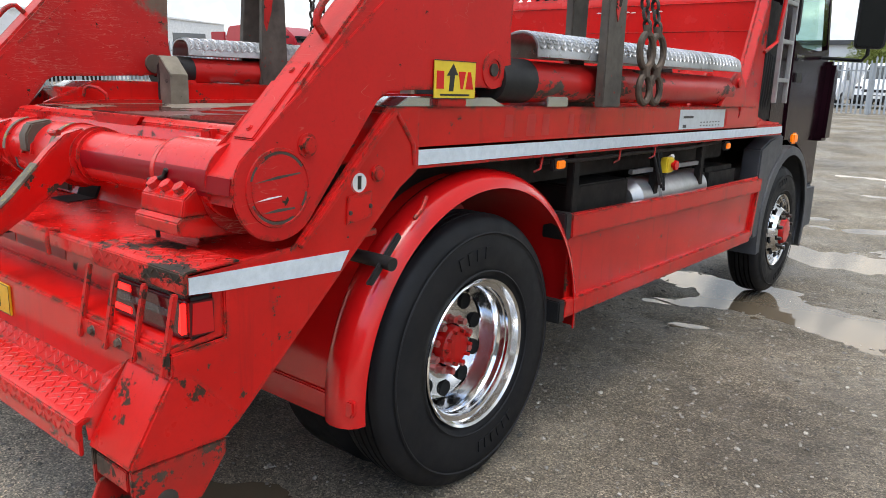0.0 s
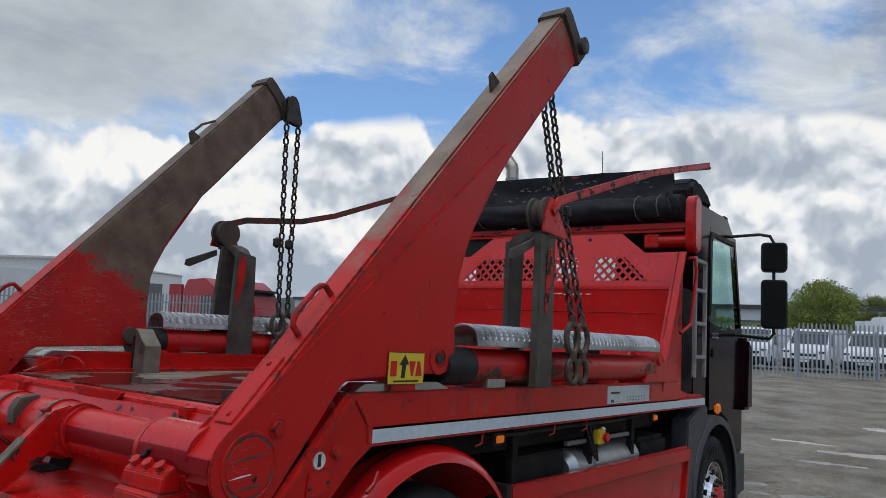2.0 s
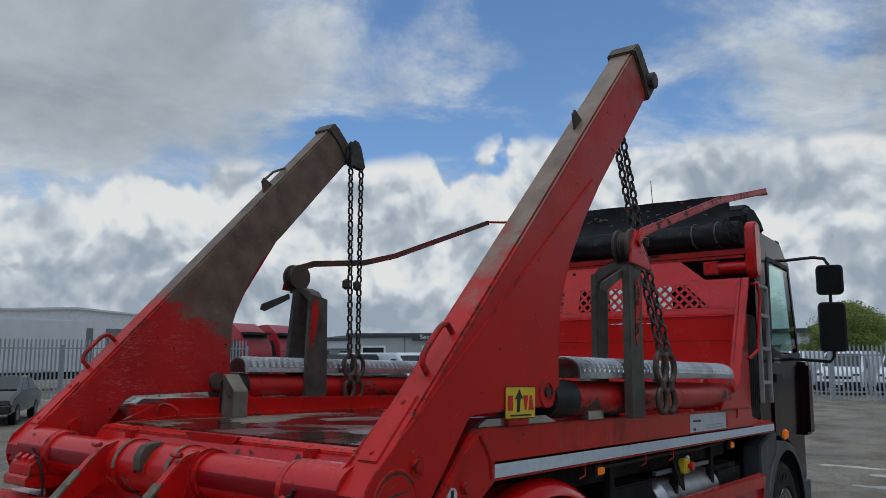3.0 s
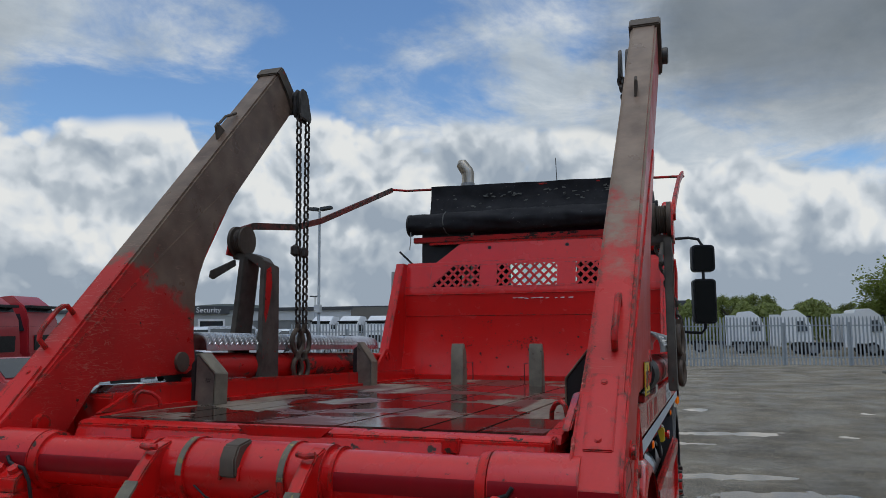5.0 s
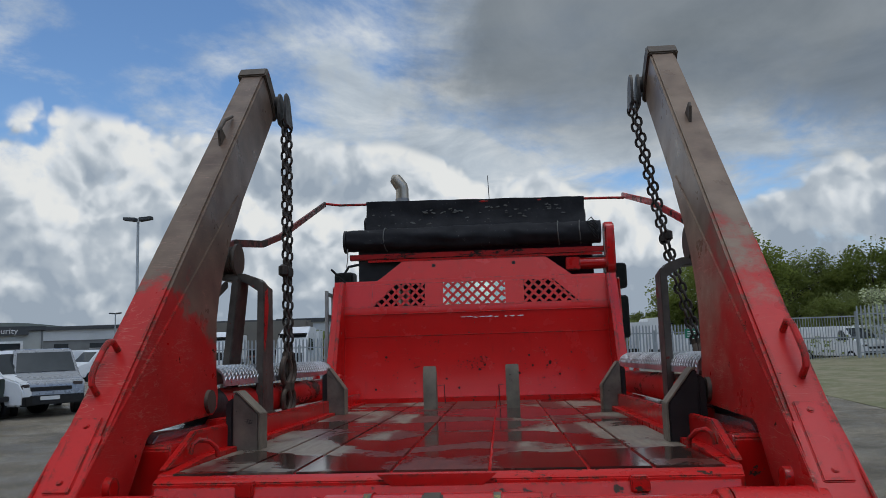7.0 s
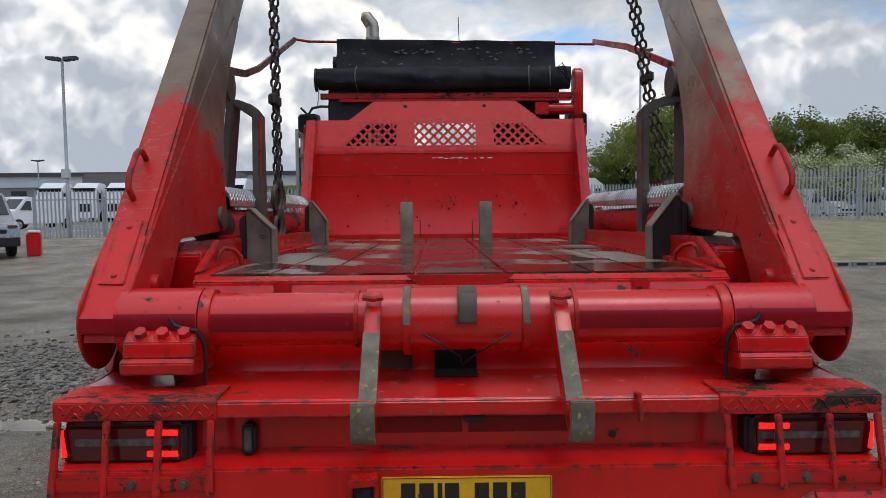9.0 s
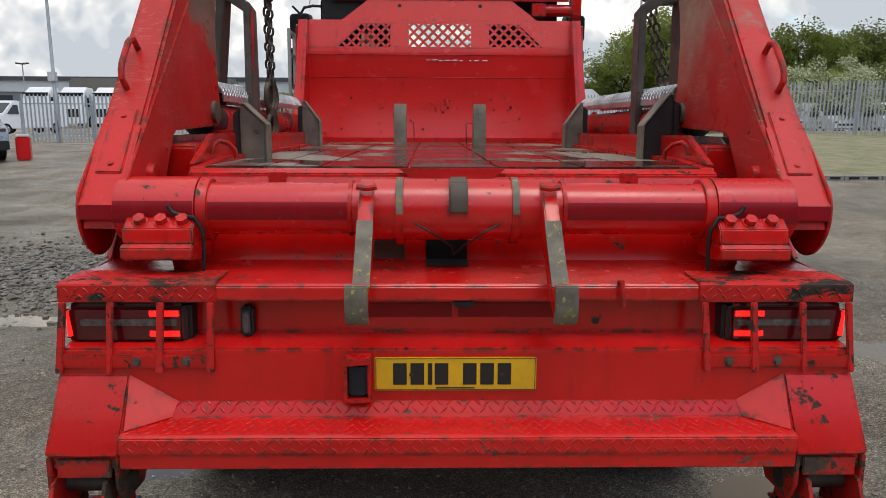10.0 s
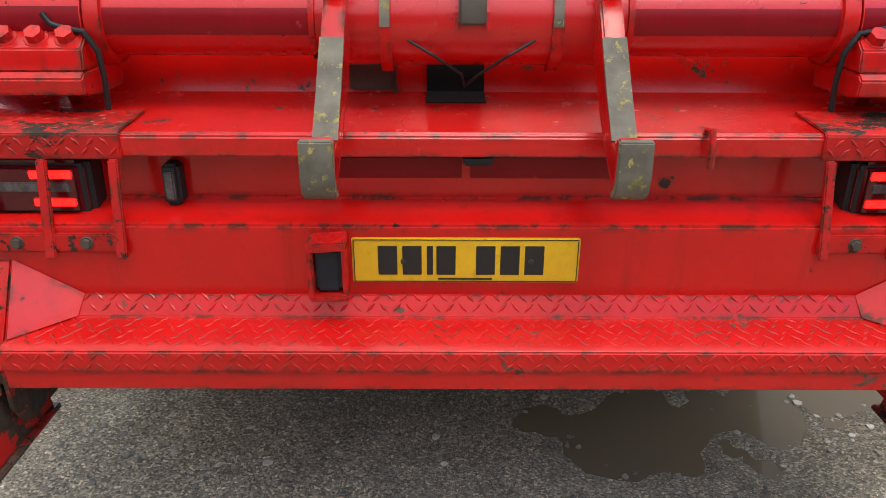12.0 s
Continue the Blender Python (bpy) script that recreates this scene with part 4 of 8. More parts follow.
def worn_arm_material(start=2.84, side=0.0, soft=0.16, scored=0.0, tan=1.0, patchy=0.9):
    """Red below, rubbed to bare brown steel towards the head."""
    m = M["red_dull"].copy()
    m.name = "worn_arm_paint"
    nt = m.node_tree
    N, L = nt.nodes.new, nt.links.new
    b = nt.nodes["Principled BSDF"]
    old = b.inputs["Base Color"].links[0].from_socket
    co = N("ShaderNodeTexCoord").outputs["Object"]
    sep = N("ShaderNodeSeparateXYZ")
    L(co, sep.inputs[0])
    n = N("ShaderNodeTexNoise")
    n.inputs["Scale"].default_value, n.inputs["Detail"].default_value, n.inputs["Roughness"].default_value = 3.5, 8, 0.7
    L(co, n.inputs["Vector"])
    mu = N("ShaderNodeMath")
    mu.operation = "MULTIPLY_ADD"
    mu.inputs[1].default_value, mu.inputs[2].default_value = patchy, -patchy / 2
    L(n.outputs["Fac"], mu.inputs[0])
    ad = N("ShaderNodeMath")
    ad.operation = "ADD"
    slant = N("ShaderNodeMath")
    slant.operation = "MULTIPLY_ADD"
    slant.inputs[1].default_value = 0.7
    L(sep.outputs[1], slant.inputs[0])
    L(sep.outputs[2], slant.inputs[2])
    L(slant.outputs[0], ad.inputs[0])
    L(mu.outputs[0], ad.inputs[1])
    nsep = N("ShaderNodeSeparateXYZ")
    L(N("ShaderNodeTexCoord").outputs["Normal"], nsep.inputs[0])
    flank = N("ShaderNodeMath")
    flank.operation = "MAXIMUM"
    L(nsep.outputs[0], flank.inputs[0])
    flank.inputs[1].default_value = 0.0
    less = N("ShaderNodeMath")
    less.operation = "MULTIPLY_ADD"
    less.inputs[1].default_value = -side
    L(flank.outputs[0], less.inputs[0])
    L(ad.outputs[0], less.inputs[2])
    mr = N("ShaderNodeMapRange")
    mr.interpolation_type = "SMOOTHSTEP"
    for i, q in enumerate((start, start + soft, 0.0, 0.97)):
        mr.inputs[i + 1].default_value = q
    L(less.outputs[0], mr.inputs[0])
    n2 = N("ShaderNodeTexNoise")
    n2.inputs["Scale"].default_value, n2.inputs["Detail"].default_value = 7, 12
    L(co, n2.inputs["Vector"])
    rp = N("ShaderNodeValToRGB")
    rp.color_ramp.elements[0].position, rp.color_ramp.elements[0].color = 0.3, (0.085 * tan, 0.061 * tan, 0.043 * tan, 1)
    rp.color_ramp.elements[1].position, rp.color_ramp.elements[1].color = 0.72, (0.175 * tan, 0.130 * tan, 0.092 * tan, 1)
    L(n2.outputs["Fac"], rp.inputs[0])
    mx = N("ShaderNodeMix")
    mx.data_type = "RGBA"
    L(mr.outputs[0], mx.inputs[0])
    L(old, mx.inputs[6])
    L(rp.outputs[0], mx.inputs[7])
    col = mx.outputs[2]
    for k in range(4 if scored else 0):
        # long thin scores left by chains and skips
        mp = N("ShaderNodeMapping")
        mp.inputs["Rotation"].default_value = (0.5 + 0.75 * k, 0.0, 0.0)
        mp.inputs["Scale"].default_value = (1, 1.6, 11)
        L(co, mp.inputs[0])
        nn = N("ShaderNodeTexNoise")
        for key, v in (("Scale", 2.3 + 0.6 * k), ("Detail", 2.5), ("Roughness", 0.45), ("Distortion", 0.6)):
            nn.inputs[key].default_value = v
        L(mp.outputs[0], nn.inputs["Vector"])
        off = N("ShaderNodeMath")
        off.operation = "SUBTRACT"
        off.inputs[1].default_value = 0.5
        L(nn.outputs["Fac"], off.inputs[0])
        ab = N("ShaderNodeMath")
        ab.operation = "ABSOLUTE"
        L(off.outputs[0], ab.inputs[0])
        thin = N("ShaderNodeMapRange")
        for i, q in enumerate((0.008, 0.002, 0.0, scored)):
            thin.inputs[i + 1].default_value = q
        L(ab.outputs[0], thin.inputs[0])
        zone = N("ShaderNodeTexNoise")
        zone.inputs["Scale"].default_value, zone.inputs["Detail"].default_value = 2.2 + k, 4.0
        L(co, zone.inputs["Vector"])
        where = N("ShaderNodeMapRange")
        for i, q in enumerate((0.5, 0.6, 0.0, 1.0)):
            where.inputs[i + 1].default_value = q
        L(zone.outputs["Fac"], where.inputs[0])
        both = N("ShaderNodeMath")
        both.operation = "MULTIPLY"
        L(thin.outputs[0], both.inputs[0])
        L(where.outputs[0], both.inputs[1])
        thin = both
        over = N("ShaderNodeMix")
        over.data_type = "RGBA"
        L(thin.outputs[0], over.inputs[0])
        L(col, over.inputs[6])
        over.inputs[7].default_value = (0.48, 0.27, 0.20, 1)
        col = over.outputs[2]
    L(col, b.inputs["Base Color"])
    return m


M["arm"] = worn_arm_material(scored=0.3)
M["arm_rubbed"] = worn_arm_material(2.35, 0.0, 1.0, 0.7, 2.0, 1.6)
M["arm_red"] = surface("arm_red_paint", (0.57, 0.010, 0.010), (0.46, 0.008, 0.008), 2, 0.3, 0.45, bump=0.025, wear=RUST, wear_at=0.69, wear_scale=4, streak=(0.38, 0.013, 0.011), scratch=(0.5, 0.16, 0.12), coat=0.1, edge=0.013, spec=0.3)


def lean_out(root, s):
    """The arms stand closer together at the foot than at the head."""
    for ob in (root, *root.children_recursive):
        for v in ob.data.vertices:
            k = (v.co.z - 1.3) / 2.3
            v.co.x = s * (abs(v.co.x) - 0.044 * (1 - k) + 0.016 * k)
            v.co.y += 0.036 * max(0.0, 1 - k)
            v.co.z -= 0.006 * max(0.0, 1 - k)
        ob.data.update()


def build_arm(s):
    out, inn = s * 1.326, s * 1.178
    p0 = Vector((2.37, arm_edge(2.37)))
    end = p0 + ARM_N * 0.295
    # box beam along the upper edge
    low = Vector((0.36, arm_edge(0.36)))
    beam = [tuple(low), tuple(p0), tuple(end), (1.875, 2.70), (0.62, 1.47)]
    arm = part("lift_arm", prism(B(), beam, inn, out), M["arm"] if s < 0 else M["arm_upper"], truck, "red box-section lift arm, worn brown towards its head", 0.012, 2)
    foot = [(0.36, arm_edge(0.36))] + arc(0.325, 1.295, 0.158, 148, 318, 18) + [(0.735, 1.557), (0.775, 1.578), (1.40, 1.602), (1.452, 1.63), (1.465, 1.68), (1.45, 1.80), (1.462, 2.04), (1.50, 2.16), (1.56, 2.29), (1.68, 2.48), (1.868, 2.715), (1.80, 2.745), (1.66, 2.63), (0.86, 1.955)]
    for name, a, b in (("outer_plate", out - s * 0.004, out + s * 0.007), ("inner_plate", inn - s * 0.006, inn + s * 0.004)):
        part(name, prism(B(), foot, a, b), M["arm_red"] if name == "outer_plate" else M["arm"] if s < 0 else M["arm_rubbed"], arm, "", 0.003)
    # closing plates of the foot
    part("web", prism(B(), [(0.30, 1.40), (0.19, 1.31), (0.175, 1.25), (0.195, 1.25), (0.33, 1.38), (0.76, 1.585), (1.42, 1.615), (1.44, 1.66), (1.44, 2.0), (1.56, 2.25), (1.85, 2.69), (0.8, 1.8)], inn + s * 0.01, out - s * 0.012), M["red_dull"], arm)
    part("pivot_disc", spin(B(), [(out + s * 0.006, 0.118), (out + s * 0.012, 0.116), (out + s * 0.012, 0.108), (out + s * 0.008, 0.106), (out + s * 0.008, 0.098), (out + s * 0.011, 0.096), (out + s * 0.011, 0.0)], 0.325, 1.295, 48), M["arm_red"], arm, "scratched pivot disc")
    for a0, a1 in ((35, 120), (140, 165), (205, 300), (325, 350)):
        ring = [(0.325 + rr * math.cos(radians(a)), 1.295 + rr * math.sin(radians(a))) for rr, angles in ((0.1065, range(a0, a1 + 1, 5)), (0.0985, range(a1, a0 - 1, -5))) for a in angles]
        part("worn_groove", prism(B(), ring, out + s * 0.007, out + s * 0.0092), M["post"], arm, "groove rubbed to bare steel")
    for y0, z0, y1, z1, w, mat in ((0.235, 1.315, 0.40, 1.335, 0.006, "post"), (0.24, 1.262, 0.33, 1.272, 0.004, "white"), (0.26, 1.225, 0.38, 1.232, 0.007, "post")):
        part("score", prism(B(), [(y0, z0), ((y0 + y1) / 2, (z0 + z1) / 2 + w), (y1, z1 + w * 0.4), (y1, z1 - w * 0.3), ((y0 + y1) / 2, (z0 + z1) / 2 - w * 0.4)], out + s * 0.0105, out + s * 0.0122), M[mat], arm)
    part("boss", spin(B(), [(out, 0.036), (out + s * 0.012, 0.036), (out + s * 0.012, 0.026), (out + s * 0.024, 0.024), (out + s * 0.026, 0.0)], 0.43, 1.415, 24), M["red_chipped"], arm)
    part("pin_ring", spin(B(), [(out, 0.072), (out + s * 0.013, 0.070), (out + s * 0.013, 0.040), (out - s * 0.01, 0.036), (out - s * 0.01, 0.0)], 1.345, 1.665, 32), M["arm_red"], arm)
    part("pin", rod(B(), [(out - s * 0.01, 1.345, 1.665), (out + s * 0.016, 1.345, 1.665)], 0.024, 16), M["steel"], arm)
    part("inner_pin", spin(B(), [(inn, 0.055), (inn - s * 0.022, 0.053), (inn - s * 0.022, 0.0)], 1.345, 1.665, 24), M["bare"], arm)
    part("inner_boss", spin(B(), [(inn, 0.04), (inn - s * 0.03, 0.036), (inn - s * 0.03, 0.0)], 0.44, 1.42, 20), M["red"], arm)
    # cover plate on the upper face
    def on_face(y, across, lift):
        p = Vector((y, arm_edge(y))) - ARM_N * lift
        return (across, p.x, p.y)
    bm = B()
    xs = (s * 1.205, s * 1.298)
    lo = [bm.verts.new(on_face(y, x, -0.003)) for y, x in ((0.265, xs[0]), (0.265, xs[1]), (0.475, xs[1]), (0.475, xs[0]))]
    hi = [bm.verts.new(on_face(y, x, 0.008)) for y, x in ((0.265, xs[0]), (0.265, xs[1]), (0.475, xs[1]), (0.475, xs[0]))]
    bm.faces.new(lo)
    bm.faces.new(hi)
    for k in range(4):
        bm.faces.new((lo[k], lo[(k + 1) % 4], hi[(k + 1) % 4], hi[k]))
    cover = part("cover_plate", bm, M["arm_red"], arm, "", 0.004)
    for y in (0.292, 0.448):
        c = Vector(on_face(y, s * 1.25, 0.0075))
        part("screw", hex_bolt(B(), c, (0, -ARM_N.x, -ARM_N.y), 0.009, 0.006), M["red_chipped"], cover)
    # a lip plate at the lower rear end of the beam
    part("end_plate", prism(B(), [(0.42, arm_edge(0.42) + 0.003), (0.17, 1.33), (0.165, 1.28), (0.18, 1.28), (0.19, 1.325), (0.42, arm_edge(0.42) - 0.02)], inn + s * 0.004, out - s * 0.002), M["arm_red"], arm)
    part("reflective_tape", prism(B(), [(0.1665, 1.331), (0.1615, 1.284), (0.165, 1.284), (0.170, 1.331)], inn + s * 0.006, out - s * 0.004), M["tape"], arm, "crimson reflective tape")
    # grab handle and ear on the upper face
    h0, h1 = on_face(0.55, s * 1.272, 0.0), on_face(0.70, s * 1.272, 0.0)
    part("grab_handle", rod(B(), [h0, on_face(0.552, s * 1.274, 0.05), on_face(0.568, s * 1.275, 0.068), on_face(0.59, s * 1.276, 0.074), on_face(0.665, s * 1.276, 0.074), on_face(0.685, s * 1.275, 0.066), on_face(0.699, s * 1.274, 0.05), h1], 0.012, 10), M["red_dull"], arm)
    part("ear", prism(B(), [tuple(Vector((1.74, arm_edge(1.74))) + ARM_N * 0.01), tuple(Vector((1.82, arm_edge(1.82))) + ARM_N * 0.01), tuple(Vector((1.80, arm_edge(1.80))) - ARM_N * 0.075), tuple(Vector((1.775, arm_edge(1.775))) - ARM_N * 0.07)], s * 1.243, s * 1.257), M["bare"], arm, "", 0.003)
    if s < 0:
        part("rail_hook", rod(B(), [(s * 1.25, *(Vector((1.79, arm_edge(1.79))) - ARM_N * 0.06)), (s * 1.25, *(Vector((1.87, arm_edge(1.87))) - ARM_N * 0.055)), (s * 1.25, *(Vector((1.95, arm_edge(1.95))) - ARM_N * 0.012))], 0.009, 8), M["bare"], arm)
    # head cap and side cheek
    q = lambda along, deep: tuple(p0 + ARM_U * along + ARM_N * deep)
    part("head_cap", prism(B(), [q(-0.075, -0.014), q(0.018, -0.014), q(0.03, 0.05), q(0.03, 0.31), q(-0.10, 0.31), q(-0.07, 0.14)], s * 1.165, s * 1.345), M["bare"], arm, "bare steel head cap", 0.008)
    part("head_pin", spin(B(), [(s * 1.13, 0.0), (s * 1.13, 0.05), (s * 1.375, 0.05), (s * 1.38, 0.04), (s * 1.38, 0.0)], *q(0.0, 0.235), 24), M["steel"], arm)
    # chain yoke on the inside of the head
    cy, cz = q(0.0, 0.235)
    yoke = part("chain_yoke", prism(B(), [(cy - 0.05, cz + 0.03), (cy - 0.02, cz + 0.065), (cy + 0.025, cz + 0.06), (cy + 0.055, cz + 0.02), (cy + 0.10, cz - 0.13), (cy + 0.085, cz - 0.16), (cy - 0.05, cz - 0.15), (cy - 0.065, cz - 0.12)], s * 1.085, s * 1.103), M["steel"], arm, "", 0.004)
    part("yoke_plate", prism(B(), [(cy - 0.05, cz + 0.03), (cy - 0.02, cz + 0.065), (cy + 0.025, cz + 0.06), (cy + 0.055, cz + 0.02), (cy + 0.10, cz - 0.13), (cy + 0.085, cz - 0.16), (cy - 0.05, cz - 0.15), (cy - 0.065, cz - 0.12)], s * 1.128, s * 1.146), M["steel"], arm, "", 0.004)
    lean_out(arm, s)
    return cy, cz


M["arm_upper"] = worn_arm_material(2.5, 2.4, 0.8, 0.15, 1.5, 3.2)
M["arm_upper"].name = "worn_arm_paint_rubbed"


DOWN = truck.matrix_world.to_3x3().inverted() @ Vector((0, 0, -1))


def link_mesh(length=0.07, width=0.052, r=0.0085):
    bm = B()
    pts = []
    a, h = width / 2 - r, length / 2 - width / 2
    for k in range(7):
        t = math.pi * k / 6
        pts.append((a * math.cos(t), 0, h + a * math.sin(t)))
    for k in range(7):
        t = math.pi + math.pi * k / 6
        pts.append((a * math.cos(t), 0, -h + a * math.sin(t)))
    rod(bm, pts, r, 6, True)
    return mesh_of("link", bm, M["chain"])


LINK = link_mesh()


def chain(points, parent_name="lifting_chain", label="hanging dark steel lifting chain", big=()):
    """Links strung along a polyline, turned a quarter from one to the next."""
    holder = new(parent_name)
    holder.parent = truck
    holder["label"] = label
    pts = [Vector(p) for p in points]
    pitch, walked, i, target = 0.053, 0.0, 0, 0.0
    n = 0
    for a, b in zip(pts, pts[1:]):
        seg = (b - a).length
        d = (b - a).normalized()
        while target <= walked + seg:
            p = a + d * (target - walked)
            ob = new("link", LINK)
            ob.parent = holder
            side = d.orthogonal().normalized() if abs(d.x) > 0.9 else (Vector((1, 0, 0)) - d * d.x).normalized()
            other = d.cross(side)
            rot = Matrix((side, other, d)).transposed().to_4x4()
            ob.matrix_local = Matrix.Translation(p) @ rot @ Matrix.Rotation(radians(90 * (n % 2) + 12), 4, "Z")
            n += 1
            target += pitch
        walked += seg
    return holder


def eye_link(holder, c, d, side, big=0.085, small=0.055, length=0.33):
    """A two-holed joint link at the end of a chain."""
    c, d, side = Vector(c), Vector(d).normalized(), Vector(side).normalized()
    bm = B()
    for o, r, rr in ((0.09, 0.052, 0.017), (length - 0.06, 0.042, 0.017)):
        pts = [c + d * (o + 1.55 * r * math.sin(2 * math.pi * k / 20)) + side * r * math.cos(2 * math.pi * k / 20) for k in range(20)]
        rod(bm, pts, rr, 8, True)
    rod(bm, [c + d * 0.165, c + d * (length - 0.12)], 0.026, 8)
    rod(bm, [c - d * 0.03, c + d * 0.02], 0.02, 8)
    part("joint_link", bm, M["chain_rust"], holder, "rusty two-eyed joint link")


M["chain_rust"] = surface("rusty_link_steel", (0.12, 0.085, 0.06), (0.06, 0.045, 0.035), 18, 0.5, 0.7, metal=0.4, bump=0.08, bump_scale=120)


def build_chains():
    for s in SIDES:
        cy, cz = HEADS[s]
        for k, dy in enumerate((-0.045, 0.075)):
            top = Vector((s * 1.115, cy + dy, cz - 0.15))
            if s < 0:
                end = top + DOWN * (top.z - 1.875)
                end += Vector((0.0, -0.01 if k else 0.02, 0))
                h = chain([top, end])
                eye_link(h, end, DOWN, (0.25, 1, 0))
            else:
                mid = Vector((1.27, 2.54 + dy * 0.9, 2.45))
                end = Vector((1.40, 2.52 + dy, 1.88))
                h = chain([top, mid, end])
                eye_link(h, end, (0.01, 0.03, -1), (0.2, 1, 0))
            part("swivel", spin(B(), [(top.z - 1.0, 0.0), (top.z - 0.98, 0.03), (top.z - 0.93, 0.03), (top.z - 0.91, 0.0)], top.y, 0, 12, 2, top.x) if s < 0 else
                 spin(B(), [(2.50, 0.0), (2.515, 0.028), (2.56, 0.028), (2.575, 0.0)], 2.55 + dy * 0.9, 0, 12, 2, 1.265), M["chain"], h)


def deck_material():
    """Boards under patches of rain water: dark and mirror-like where wet, pale where dry, stained red in between."""
    m = bpy.data.materials.new("rain_wet_deck")
    m.use_nodes = True
    nt = m.node_tree
    N, L = nt.nodes.new, nt.links.new
    b = nt.nodes["Principled BSDF"]
    co = N("ShaderNodeTexCoord").outputs["Object"]

    def nz(s, d, r, stretch=(1, 1, 1), dist=0.0):
        mp = N("ShaderNodeMapping")
        mp.inputs["Scale"].default_value = stretch
        L(co, mp.inputs[0])
        n = N("ShaderNodeTexNoise")
        for k, v in (("Scale", s), ("Detail", d), ("Roughness", r), ("Distortion", dist)):
            n.inputs[k].default_value = v
        L(mp.outputs[0], n.inputs["Vector"])
        return n.outputs["Fac"]

    def step(v, lo, hi, a=0.0, c=1.0):
        n = N("ShaderNodeMapRange")
        for i, q in enumerate((lo, hi, a, c)):
            n.inputs[i + 1].default_value = q
        L(v, n.inputs[0])
        return n.outputs[0]

    def mixc(f, a, c):
        n = N("ShaderNodeMix")
        n.data_type = "RGBA"
        L(f, n.inputs[0])
        for i, v in ((6, a), (7, c)):
            if isinstance(v, tuple):
                n.inputs[i].default_value = (*v, 1)
            else:
                L(v, n.inputs[i])
        return n.outputs[2]

    grain = nz(5.0, 6, 0.65, (9, 1, 9))
    dry_pale = mixc(step(grain, 0.35, 0.65), (0.27, 0.23, 0.175), (0.16, 0.13, 0.10))
    red = mixc(step(grain, 0.35, 0.65), (0.15, 0.032, 0.022), (0.085, 0.020, 0.015))
    # a red steel strip along the middle, a narrow one beside it, bare boards between
    sep = N("ShaderNodeSeparateXYZ")
    L(co, sep.inputs[0])
    jit = N("ShaderNodeMath")
    jit.operation = "MULTIPLY_ADD"
    jit.inputs[1].default_value = 0.22
    L(nz(2.2, 5, 0.6, (1, 0.5, 1)), jit.inputs[0])
    L(sep.outputs[0], jit.inputs[2])
    total = None
    for centre, half in ((0.07, 0.32), (0.715, 0.065)):
        off = N("ShaderNodeMath")
        off.operation = "SUBTRACT"
        L(jit.outputs[0], off.inputs[0])
        off.inputs[1].default_value = centre
        ab = N("ShaderNodeMath")
        ab.operation = "ABSOLUTE"
        L(off.outputs[0], ab.inputs[0])
        band = step(ab.outputs[0], half + 0.015, half - 0.015)
        if total is None:
            total = band
        else:
            mx = N("ShaderNodeMath")
            mx.operation = "MAXIMUM"
            L(total, mx.inputs[0])
            L(band, mx.inputs[1])
            total = mx.outputs[0]
    base = mixc(total, mixc(step(nz(1.5, 5, 0.6, (1.6, 0.6, 1)), 0.50, 0.58), dry_pale, red), red)
    wet = step(nz(1.25, 5, 0.55, (1.0, 1.1, 1), 0.3), 0.47, 0.53)
    dark = mixc(total, mixc(step(grain, 0.3, 0.7), (0.04, 0.026, 0.02), (0.025, 0.014, 0.011)), (0.05, 0.012, 0.010))
    L(mixc(wet, base, dark), b.inputs["Base Color"])
    L(step(wet, 0.0, 1.0, 0.5, 0.11), b.inputs["Roughness"])
    bp = N("ShaderNodeBump")
    bp.inputs["Distance"].default_value = 0.004
    L(step(wet, 0.0, 1.0, 0.35, 0.02), bp.inputs["Strength"])
    L(grain, bp.inputs["Height"])
    L(bp.outputs[0], b.inputs["Normal"])
    return m


M["deck_wet"] = deck_material()


